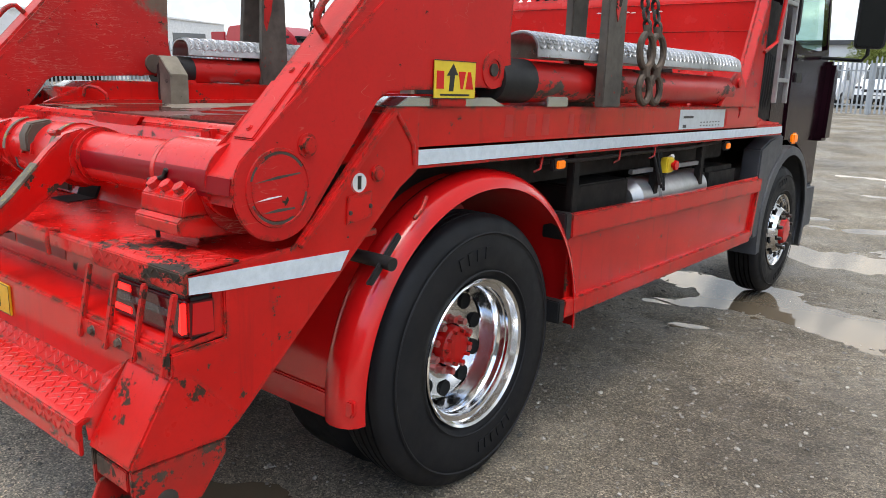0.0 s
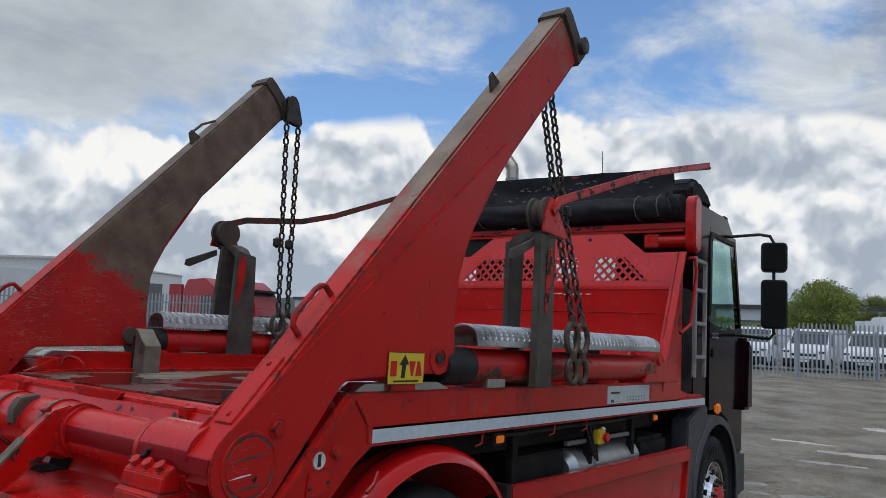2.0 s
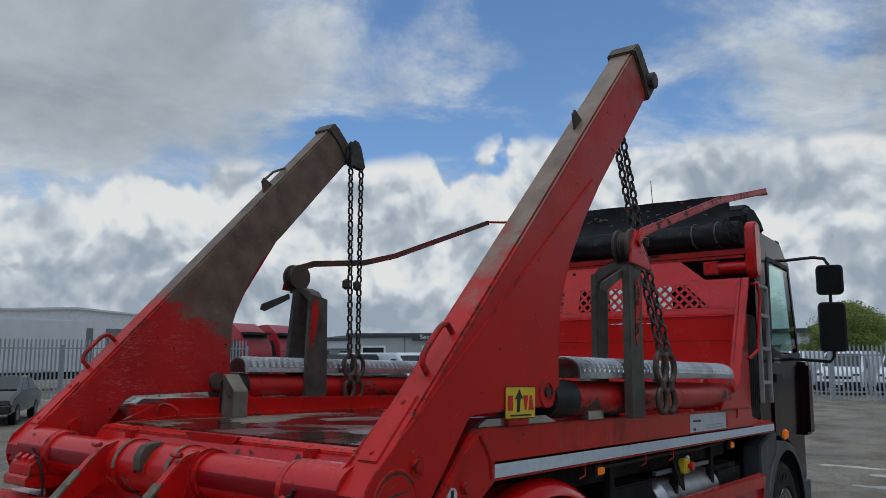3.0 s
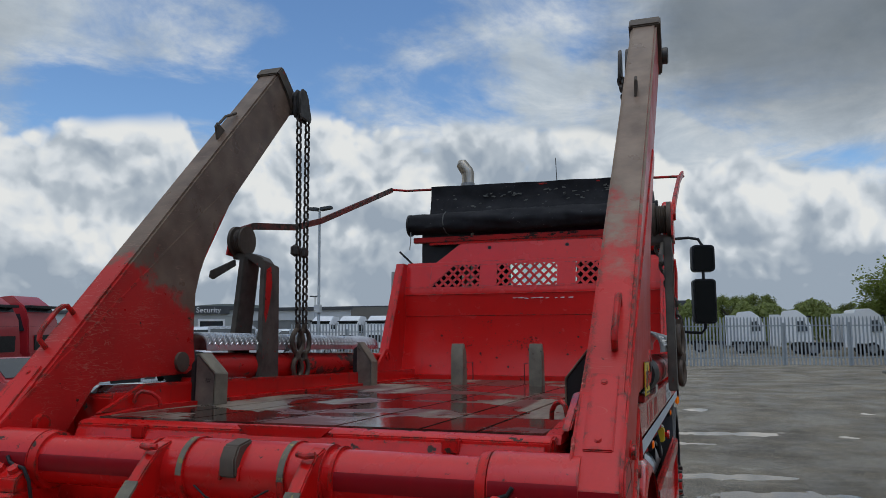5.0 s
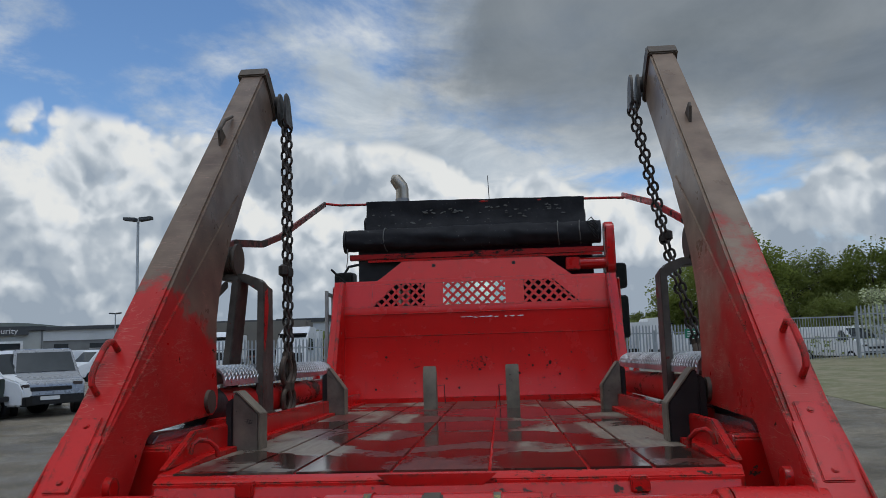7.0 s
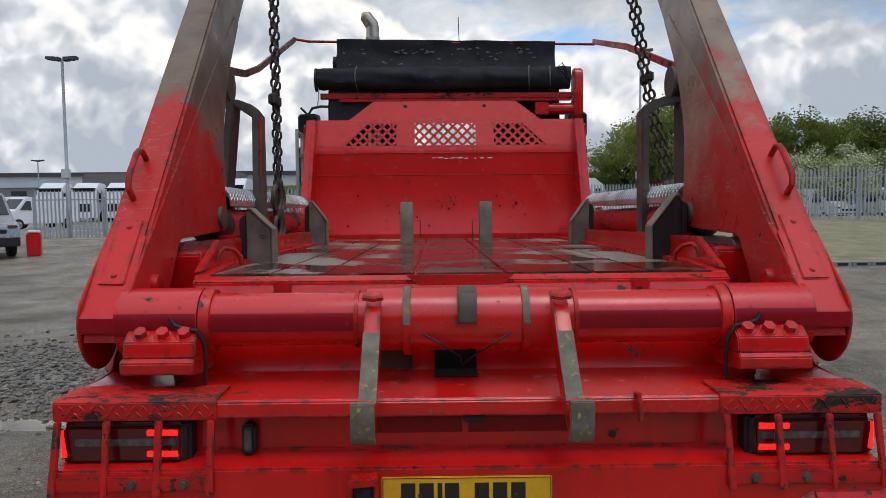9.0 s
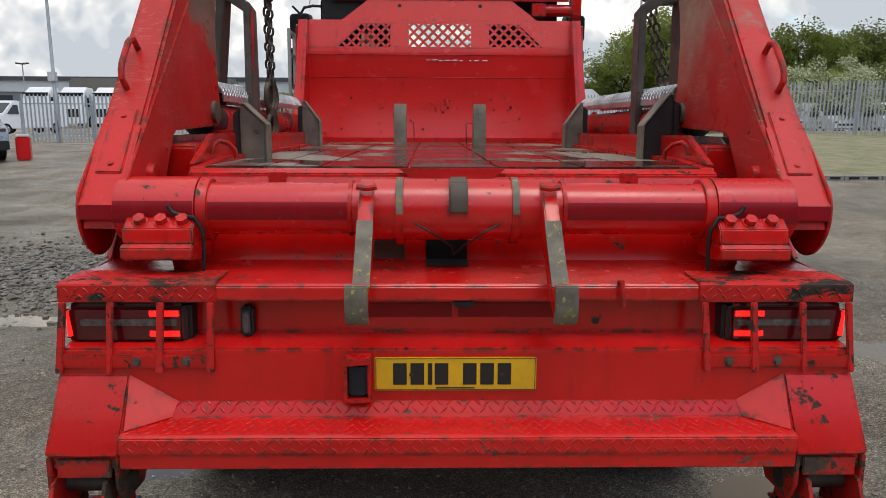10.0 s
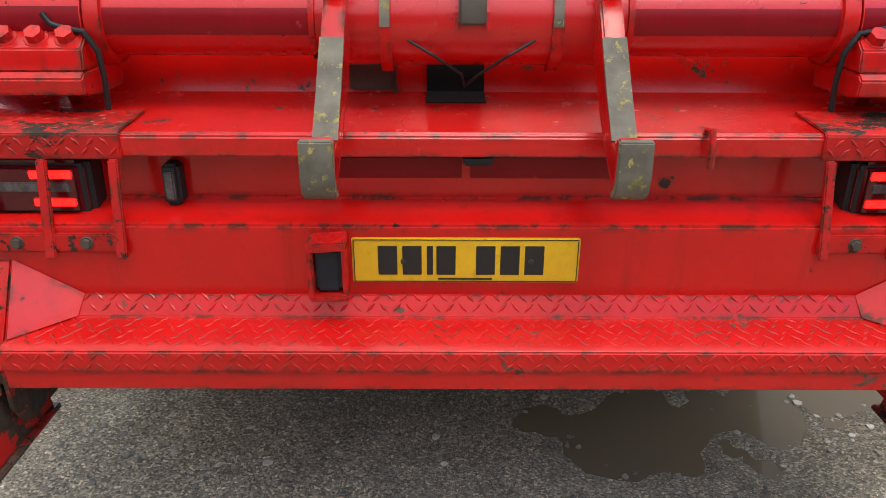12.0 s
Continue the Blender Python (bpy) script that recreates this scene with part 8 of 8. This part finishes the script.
def lorry(x, y, heading, paint, label):
    return vehicle("lorry", label, "lorry", place(x, y, heading), CAB, 2.45, M[paint], CAB_GLASS, (-4.0, 0.1), 0.5, [((0.79, 2.9), (1.06, 2.0))],
                   [("chassis", (-0.45, 0.45, -4.8, -0.9, 0.65, 0.95), "chassis"), ("fuel_tank", (-1.2, -0.6, -2.6, -1.4, 0.4, 0.95), "grey"), ("side_fairing", (1.05, 1.2, -1.9, -1.1, 0.6, 3.1), paint), ("side_fairing", (-1.2, -1.05, -1.9, -1.1, 0.6, 3.1), paint),
                    ("bumper", (-1.22, 1.22, 0.9, 1.22, 0.35, 0.8), paint), ("grille", (-0.8, 0.8, 1.14, 1.18, 0.9, 1.6), "black"), ("sun_visor", (-1.05, 1.05, 0.75, 1.1, 2.86, 2.98), "black"), ("rear_fairing_gap", (-1.0, 1.0, -1.14, -1.1, 1.0, 2.8), "black")], "parked lorries")


def van(x, y, heading, paint, label):
    return vehicle("van", label, "van", place(x, y, heading), VAN, 1.9, M[paint], VAN_GLASS, (-1.6, 1.6), 0.34, [((1.13, 1.86), (1.68, 1.28))],
                   [("grille", (-0.6, 0.6, 2.44, 2.5, 0.72, 0.86), "black"), ("headlamp", (0.62, 0.9, 2.3, 2.45, 0.82, 0.98), "lamp_clear"), ("headlamp", (-0.9, -0.62, 2.3, 2.45, 0.82, 0.98), "lamp_clear"), ("bumper", (-0.93, 0.93, 2.35, 2.55, 0.35, 0.62), "black"), ("plate", (-0.26, 0.26, 2.552, 2.562, 0.48, 0.59), "white")], "parked vans")


def car(x, y, heading, paint, label):
    return vehicle("car", label, "car", place(x, y, heading), CAR, 1.78, M[paint], CAR_GLASS, (-1.3, 1.35), 0.32, [((0.32, 1.42), (1.0, 1.03)), ((-0.93, 1.4), (-1.45, 1.05))],
                   [("headlamp", (0.5, 0.82, 2.02, 2.17, 0.62, 0.76), "lamp_clear"), ("headlamp", (-0.82, -0.5, 2.02, 2.17, 0.62, 0.76), "lamp_clear"), ("grille", (-0.4, 0.4, 2.15, 2.22, 0.5, 0.74), "black"), ("plate", (-0.26, 0.26, 2.222, 2.23, 0.4, 0.5), "white")], "parked cars")


# lorry park behind the long fence
lorry(-1.6, 53.0, -70, "white_shell", "white lorry tractor parked behind the fence")
lorry(5.4, 66.5, -95, "white_shell", "white lorry tractor parked behind the fence")
lorry(8.6, 64.0, -95, "white_shell", "white lorry tractor with tall fairings behind the fence")
lorry(13.0, 61.5, -80, "white_shell", "white lorry tractor with a green door sign")
van(15.4, 60, -150, "white_shell", "white van parked behind the fence")
van(17.5, 62, -140, "white_shell", "white van parked deeper in the lorry park")
lorry(19.5, 58.0, -60, "red_shell", "red lorry tractor parked behind the gate")
van(22.0, 57.0, -120, "white_shell", "white van parked beyond the gate")
for x, y in ((-5.9, 38.4), (-3.5, 38.9), (-1.1, 39.4)):
    van(x, y, 176, "white_shell", "white van parked close behind the long fence")
for i in range(5):
    van(19.5 + 2.6 * i, 42.5 - 0.9 * i, -160, "white_shell", "white van in a row behind the palisade fence")
for i in range(4):
    car(-11.5 + 2.5 * i, 52.5, 170, "grey_shell" if i % 2 else "black_shell", "grey car parked behind the fence" if i % 2 else "black car parked behind the fence")
sign = tagged(new("fence_sign", mesh_of("fence_sign", prism(B(), [(9.25, 1.5), (9.85, 1.5), (9.85, 1.95), (9.25, 1.95)], 35.86, 35.88, 1), M["green_sign"])), "small green safety sign fixed to the fence", "sign")
for i in range(3):
    ob = new("white_bar", mesh_of("white_bar", box(B(), 9.36, 9.74, 35.852, 35.858, 1.58 + 0.11 * i, 1.62 + 0.11 * i), M["white"]))
    ob.parent = sign
# lorry park on the other side
for x, y in ((-27.4, 44.0), (-25.0, 44.8)):
    van(x, y, 150, "white_shell", "white van parked at an angle beside the fence")
for x, y in ((-33.8, 65.0), (-31.0, 65.4), (-28.2, 65.8), (-25.0, 66.0)):
    lorry(x, y, 176, "white_shell", "white lorry tractor facing the fence")
lorry(-14.5, 52.0, 172, "white_shell", "white lorry tractor facing the fence")
lorry(-28.4, 22.7, -75, "red_shell", "red lorry tractor parked beyond the fence")
lorry(-29.4, 25.8, -75, "red_shell", "red lorry tractor parked beyond the fence")
van(-14.8, 21.6, -140, "grey_shell", "grey van parked at the yard's edge, nose out")
van(-16.0, 20.2, -95, "white_shell", "white van parked near the cabins")
car(-13.6, 11.4, -100, "red_shell", "red car parked at the yard's edge")
car(-15.1, 15.6, -118, "silver_shell", "silver car parked nose out beside the off-road vehicle")
car(-23.2, 9.2, -125, "black_shell", "black estate car parked before the fence")
OFFROAD = [(-2.2, 0.55), (-2.2, 1.95), (0.35, 1.95), (0.55, 1.3), (1.85, 1.25), (1.95, 0.55)]
vehicle("off_roader", "dark green boxy off-road vehicle parked at the yard's edge", "car", place(-16.2, 18.4, -96), OFFROAD, 1.8, M["green_shell"], [[(-2.0, 1.35), (-2.0, 1.8), (-1.0, 1.8), (-1.0, 1.35)], [(-0.85, 1.35), (-0.85, 1.8), (0.25, 1.8), (0.38, 1.35)]],
        (-1.35, 1.25), 0.4, [((0.38, 1.88), (0.54, 1.36))], [("wing", (0.72, 0.93, 0.85, 1.9, 0.75, 1.2), "green_shell"), ("wing", (-0.93, -0.72, 0.85, 1.9, 0.75, 1.2), "green_shell"), ("headlamp", (0.35, 0.6, 1.88, 1.97, 0.9, 1.12), "lamp_clear"), ("bumper", (-0.9, 0.9, 1.95, 2.08, 0.55, 0.7), "black")])


def build_bollard():
    b = thing("red_barrier", "red plastic barrier block with a white cap on the yard", "barrier", place(-12.5, 21.1, 20))
    part("body", prism(B(), [(-0.2, 0.0), (-0.17, 0.72), (0.17, 0.72), (0.2, 0.0)], -0.2, 0.2, 0), M["red_glossy"], b, "", 0.04)
    part("cap", box(B(), -0.19, 0.19, -0.18, 0.18, 0.72, 0.79), M["white"], b, "", 0.03)


build_bollard()


# buildings
def shed(name, label, x0, x1, y, depth, z_brick, z_white, z_roof, windows, cat="warehouse"):
    s = thing(name, label, cat)
    part("plinth", box(B(), x0, x1, y, y + depth, -0.2, z_brick), M["brick"], s)
    part("wall", box(B(), x0, x1, y + 0.05, y + depth, z_brick, z_white), M["wall_grey"], s)
    part("band", box(B(), x0 - 0.2, x1 + 0.2, y - 0.1, y + depth, z_white, z_white + (z_roof - z_white) * 0.73), M["cladding"], s, "pale cladding band")
    part("roof", prism(B(), [(y - 0.4, z_white + (z_roof - z_white) * 0.73), (y - 0.4, z_roof), (y + depth / 2, z_roof + 0.15), (y + depth, z_roof), (y + depth, z_white + (z_roof - z_white) * 0.73)], x0 - 0.5, x1 + 0.5), M["roof_dark"], s)
    for k in range(windows):
        xa = x0 + (x1 - x0) * (k + 0.3) / windows
        w = part("window", box(B(), xa, xa + (x1 - x0) / windows * 0.4, y - 0.02, y + 0.06, z_brick + 0.4, z_white - 0.5), M["dark_glass"], s)
        part("frame", box(B(), xa - 0.08, xa + (x1 - x0) / windows * 0.4 + 0.08, y + 0.0, y + 0.055, z_brick + 0.3, z_brick + 0.4), M["cladding"], w)
    return s


shed("warehouse", "long low warehouse with a dark roof and pale cladding band", -110, -34, 104, 30, 1.45, 3.05, 5.1, 14)
shed("warehouse", "long low warehouse with a dark roof beyond the lorry park", -33, 6, 110, 30, 1.5, 3.1, 5.3, 9)
tr = thing("box_trailer", "dark grey box trailer parked before the warehouse", "trailer")
part("box", box(B(), -40.3, -22, 84, 86.6, 1.0, 4.35), M["trailer_brown"], tr, "", 0.25)
part("skirt", box(B(), -39.5, -22.5, 84.1, 86.5, 0.4, 1.0), M["chassis"], tr)
wb = thing("white_warehouse", "large white metal warehouse behind the parked cars", "warehouse")
part("wall", box(B(), -110, -62, 18, 44, -0.2, 5.15), M["white"], wb)
part("roof", prism(B(), [(18, 5.2), (31, 6.0), (44, 5.2), (44, 5.1), (31, 5.8), (18, 5.1)], -110.2, -61.9), M["white"], wb)
part("gable", prism(B(), [(18.05, 5.12), (31, 5.82), (43.95, 5.12)], -109.9, -62.05), M["white"], wb)
for k in range(5):
    part("roller_door", box(B(), -61.99, -61.9, 20 + 4.6 * k, 23.4 + 4.6 * k, 0.0, 4.2), M["wall_grey"], wb)
wt = thing("white_trailer", "white curtain-sided trailer behind the fence", "trailer", place(-40, 14, 10))
part("box", box(B(), -1.3, 1.3, -6.5, 6.5, 1.1, 4.0), M["white_shell"], wt, "", 0.06)
part("chassis", box(B(), -1.1, 1.1, -6.3, 6.3, 0.7, 1.1), M["chassis"], wt)
for y in (-5.2, -3.9, -2.6):
    part("wheel", rod(B(), [(-1.25, y, 0.5), (1.25, y, 0.5)], 0.5, 24), M["rubber"], wt)


def site_cabin(x, y, heading, label, text=""):
    c = thing("site_cabin", label, "cabin", place(x, y, heading), "site cabins")
    part("wall", box(B(), -3.0, 3.0, -1.4, 1.4, 0.15, 2.75), M["cabin"], c, "", 0.03)
    part("roof", box(B(), -3.1, 3.1, -1.5, 1.5, 2.75, 2.95), M["roof_dark"], c, "", 0.02)
    for k in range(2):
        xa = -2.2 + 3.2 * k
        w = part("window", box(B(), xa, xa + 1.1, -1.43, -1.39, 1.1, 2.2), M["dark_glass"], c)
        for a, b, z0, z1 in ((xa - 0.1, xa, 1.0, 2.3), (xa + 1.1, xa + 1.2, 1.0, 2.3), (xa, xa + 1.1, 1.0, 1.1), (xa, xa + 1.1, 2.2, 2.3)):
            part("frame", box(B(), a, b, -1.45, -1.38, z0, z1), M["white"], w)
    for k in range(3):
        part("seam", box(B(), -2.98 + 2.94 * k, -2.90 + 2.94 * k, -1.42, -1.4, 0.2, 2.75), M["wall_grey"], c)
    if text:
        sg = part("sign_board", box(B(), 0.4, 2.4, -1.53, -1.5, 2.56, 2.94), M["roof_dark"], c, "dark sign with white lettering")
        text_part("lettering", text, 0.36, Matrix.Translation((1.4, -1.535, 2.74)) @ Matrix.Rotation(radians(90), 4, "X"), M["white"], sg)
    return c


site_cabin(-23.6, 30.0, 36, "beige site cabin with white-framed windows and a sign", "Security")


# hills and verge
def far_hill(x0, x1, y, h, seed, label):
    bm = B()
    n = 60
    rows = []
    for j, (dy, f) in enumerate(((0, 0.0), (60, 0.55), (150, 1.0), (320, 0.6))):
        rows.append([bm.verts.new((x0 + (x1 - x0) * i / n, y + dy, -1 + f * h * math.sin(math.pi * i / n) ** 0.7 * (0.8 + 0.5 * noise.noise((i * 0.11 + seed, j * 0.2, seed))))) for i in range(n + 1)])
    for a, b in zip(rows, rows[1:]):
        for i in range(n):
            bm.faces.new((a[i], a[i + 1], b[i + 1], b[i]))
    tagged(new("backdrop", mesh_of("backdrop", bm, M["hill"])), label, "hill", kind="structure")


far_hill(-1150, -120, 640, 34, 2.0, "distant dark green hillside under cloud")
far_hill(-300, 700, 900, 22, 5.0, "distant low wooded ridge")


def build_verge():
    bm = B()
    nx, ny = 60, 40
    g = []
    for j in range(ny + 1):
        row = []
        for i in range(nx + 1):
            u, v = i / nx, j / ny
            x = 9.4 + 40 * u
            y0 = 16.6 + 0.05 * (x - 9.4)
            y = y0 + (36 - y0) * v
            k = min(1.0, (x - 9.4) / 9.0)
            z = ground_base(x, y) + 0.012 + 0.08 * min(1.0, k * 5) + 0.35 * v * v * k + 0.04 * k * noise.noise((x * 0.8, y * 0.8, 2))
            row.append(bm.verts.new((x, y, z)))
        g.append(row)
    for j in range(ny):
        for i in range(nx):
            bm.faces.new((g[j][i], g[j][i + 1], g[j + 1][i + 1], g[j + 1][i]))
    edge = [row[0] for row in g]
    low = [bm.verts.new((v.co.x, v.co.y, v.co.z - 0.8)) for v in edge]
    for a in range(ny):
        bm.faces.new((edge[a], edge[a + 1], low[a + 1], low[a]))
    tagged(new("verge", mesh_of("verge", bm, M["verge"])), "rough verge of thin grass and gravel", "verge", kind="structure")
    kerb = thing("kerb", "concrete drain kerb with dark slots along the verge", "kerb", kind="structure")
    stone = box(B(), 0.0, 0.49, -0.16, 0.0, -0.3, 0.12)
    me = mesh_of("kerb_stone", stone, M["kerb"], 0.012, 1)
    slot = mesh_of("drain_slot", box(B(), 0.1, 0.38, -0.164, -0.1, 0.02, 0.085), M["ink"])
    for k in range(80):
        x = 9.4 + 0.5 * k
        y = 16.6 + 0.05 * (x - 9.4)
        for mesh, name in ((me, "kerb_stone"), (slot, "drain_slot")):
            ob = new(name, mesh)
            ob.parent = kerb
            ob.matrix_local = Matrix.Translation((x, y, ground_base(x, y))) @ Matrix.Rotation(0.05, 4, "Z")
    isl = B()
    prism(isl, [(8.2 + 3.2 * math.cos(radians(a)) + 2.8, 30.0 + 1.3 * math.sin(radians(a))) for a in range(0, 360, 12)], -0.2, 0.13, 2)
    tagged(new("traffic_island", mesh_of("traffic_island", isl, M["kerb"], 0.03, 2)), "low concrete traffic island before the gate", "kerb", kind="structure")


build_verge()


# trees
def tree_mesh(seed, height, spread, mat, bare=0.15):
    rnd = random.Random(seed)
    t = thing("tree", "leafy spring tree with an uneven green crown", "tree")
    bm = B()
    trunk_h = height * 0.36
    rod(bm, [(0, 0, -0.3), (0.05, 0.02, trunk_h * 0.5), (rnd.uniform(-0.2, 0.2), 0.1, trunk_h), (rnd.uniform(-0.4, 0.4), 0.0, height * 0.75)], [height * 0.028, height * 0.022, height * 0.018, 0.03], 8)
    tips = []
    for k in range(16):
        a = rnd.uniform(0, 6.283)
        z0 = rnd.uniform(0.28, 0.7) * height
        r = spread * rnd.uniform(0.55, 1.0) * math.sin(math.pi * min(0.95, max(0.15, (z0 / height)))) 
        end = Vector((r * math.cos(a), r * math.sin(a), min(height * 0.97, z0 + rnd.uniform(0.12, 0.3) * height)))
        mid = Vector((end.x * 0.5, end.y * 0.5, z0 + (end.z - z0) * 0.35))
        rod(bm, [(0, 0, z0 * 0.8), mid, end], [height * 0.012, height * 0.008, 0.015], 5)
        tips += [end, (mid + end) / 2]
    part("trunk", bm, M["bark"], t)
    verts, faces = [], []
    clumps = 75
    for c in range(clumps):
        if c < len(tips):
            p = tips[c]
        else:
            a, f = rnd.uniform(0, 6.283), rnd.uniform(0.18, 1.0)
            r = spread * math.sin(math.pi * (0.12 + 0.83 * f)) ** 0.7 * rnd.uniform(0.45, 1.0)
            p = Vector((r * math.cos(a), r * math.sin(a), height * (0.2 + 0.78 * f)))
        cr = rnd.uniform(0.09, 0.17) * height
        for q in range(190):
            d = Vector((rnd.gauss(0, 1), rnd.gauss(0, 1), rnd.gauss(0, 0.7)))
            d = d.normalized() * cr * rnd.random() ** 0.4
            o = p + d
            s = rnd.uniform(0.009, 0.02) * height
            u = Vector((rnd.gauss(0, 1), rnd.gauss(0, 1), rnd.gauss(0, 1))).normalized()
            w = u.orthogonal().normalized()
            i0 = len(verts)
            verts += [tuple(o - u * s), tuple(o + w * s * 0.6), tuple(o + u * s), tuple(o - w * s * 0.6)]
            faces.append((i0, i0 + 1, i0 + 2, i0 + 3))
    me = bpy.data.meshes.new("crown")
    me.from_pydata(verts, [], faces)
    me.materials.append(mat)
    cr = new("crown", me)
    cr.parent = t
    cr["kind"] = "stuff"
    return t


def build_trees():
    kinds = [tree_mesh(1, 8.0, 3.6, M["leaf"]), tree_mesh(2, 7.0, 3.9, M["leaf_dark"]), tree_mesh(3, 9.0, 3.4, M["leaf"]), tree_mesh(4, 6.0, 3.4, M["leaf_dark"])]
    rnd = random.Random(9)
    spots = [(-7.2, 64, 0.70, 0), (-4.2, 70, 0.5, 1)]
    for i in range(9):  # low far trees ahead
        spots.append((-2 + 3.4 * i, 96 + rnd.uniform(-3, 5), rnd.uniform(0.55, 0.75), rnd.choice((1, 3))))
    for i in range(16):  # woods beyond the gate
        x = 17.0 + 3.3 * i
        spots.append((x, 64 - 0.35 * i + rnd.uniform(-2, 2), rnd.uniform(0.88, 1.06), rnd.choice((0, 1, 2))))
        spots.append((x + 1.6, 58 - 0.5 * i + rnd.uniform(-2, 2), rnd.uniform(0.55, 0.75), rnd.choice((1, 3))))
    spots.append((18.5, 57, 0.98, 2))
    for i in range(8):
        spots.append((21 + 3.4 * i, 47 - 0.9 * i + rnd.uniform(-1, 1), rnd.uniform(0.4, 0.52), rnd.choice((1, 3))))
    for i in range(4):
        spots.append((-16 + 3.0 * i, 118 + rnd.uniform(-2, 2), rnd.uniform(0.8, 1.0), rnd.choice((0, 1))))
    spots += [(-8.5, 70, 0.74, 0), (-11.0, 74, 0.62, 1)]
    bush = tree_mesh(7, 4.2, 3.3, M["blossom"])
    bush.name = "hawthorn_bush"
    bush.matrix_world = Matrix.Translation((22.6, 40.5, 0.0))
    tagged(bush, "hawthorn bush thinly covered in white blossom behind the fence", "bush")
    used = set()
    for x, y, s, k in spots:
        m = Matrix.Translation((x, y, 0.0)) @ Matrix.Rotation(rnd.uniform(0, 6.28), 4, "Z") @ Matrix.Scale(s, 4)
        if k not in used:
            used.add(k)
            kinds[k].matrix_world = m
            kinds[k].scale = (s, s, s)
        else:
            c = copy_thing(kinds[k], m)
            c.scale = (s, s, s)
        tagged(kinds[k], "leafy spring tree with an uneven green crown", "tree", "trees beyond the fence")


build_trees()


def build_hedge():
    rnd = random.Random(21)
    verts, faces = [], []
    for (xa, ya), (xb, yb), h, n in (((-30, 100), (14, 92), 3.6, 6000), ((15, 66), (70, 48), 5.0, 14000), ((18, 43.5), (44, 34), 1.8, 4500), ((-4, 84), (16, 72), 4.6, 7000)):
        for k in range(n):
            f = rnd.random()
            zz = rnd.random() ** 0.7 * h * (0.75 + 0.35 * noise.noise((f * 14, h, 1)))
            o = Vector((xa + (xb - xa) * f, ya + (yb - ya) * f + rnd.gauss(0, 1.3), zz))
            s = rnd.uniform(0.08, 0.18) * (1.5 if ya > 60 else 0.8)
            u = Vector((rnd.gauss(0, 1), rnd.gauss(0, 1), rnd.gauss(0, 1))).normalized()
            w = u.orthogonal().normalized()
            i0 = len(verts)
            verts += [tuple(o - u * s), tuple(o + w * s * 0.7), tuple(o + u * s), tuple(o - w * s * 0.7)]
            faces.append((i0, i0 + 1, i0 + 2, i0 + 3))
    me = bpy.data.meshes.new("undergrowth")
    me.from_pydata(verts, [], faces)
    me.materials.append(M["leaf_dark"])
    tagged(new("undergrowth", me), "dense dark green undergrowth below the trees", "bushes", kind="stuff")


build_hedge()


# loose stones on the yard
def build_stones(name, label, material, spots):
    rnd = random.Random(4)
    verts, faces = [], []
    ico = B()
    bmesh.ops.create_icosphere(ico, subdivisions=1, radius=1)
    src = [v.co.copy() for v in ico.verts]
    tri = [tuple(v.index for v in f.verts) for f in ico.faces]
    ico.free()
    for x, y, r in spots:
        z = ground_z(x, y)
        o = len(verts)
        sq = (rnd.uniform(0.7, 1.3), rnd.uniform(0.7, 1.3), rnd.uniform(0.45, 0.8))
        for v in src:
            j = 1 + 0.3 * rnd.uniform(-1, 1)
            verts.append((x + v.x * r * sq[0] * j, y + v.y * r * sq[1] * j, z + r * 0.2 + v.z * r * sq[2] * j))
        faces += [tuple(i + o for i in f) for f in tri]
    me = bpy.data.meshes.new(name)
    me.from_pydata(verts, [], faces)
    me.materials.append(material)
    tagged(new(name, me), label, "stones", kind="stuff")


stone_rnd = random.Random(4)
build_stones("loose_stones", "small loose grey stones scattered over the yard", M["stone"],
             [(stone_rnd.uniform(-3.2, 5.0), stone_rnd.uniform(-1.6, 6.5), stone_rnd.choice((0.003, 0.004, 0.004, 0.005, 0.006, 0.007, 0.009, 0.013)) * stone_rnd.uniform(0.7, 1.2)) for k in range(17000)])
build_stones("gravel_heap", "low spread of dark wet gravel and mud beside the truck", M["stone_dark"],
             [(stone_rnd.gauss(-5.0, 1.4), stone_rnd.gauss(6.2, 1.0), stone_rnd.choice((0.012, 0.016, 0.02, 0.026, 0.04)) * stone_rnd.uniform(0.7, 1.2)) for k in range(5000)])


# added wall, unseen behind the camera: dims the truck's rear and darkens its reflections
tagged(new("wall_south", mesh_of("wall_south", box(B(), -45, 45, -17.5, -17.0, -0.5, 8.0), M["wall_grey"])), "unseen grey wall added to dim the light on the truck's rear", "wall", kind="structure")
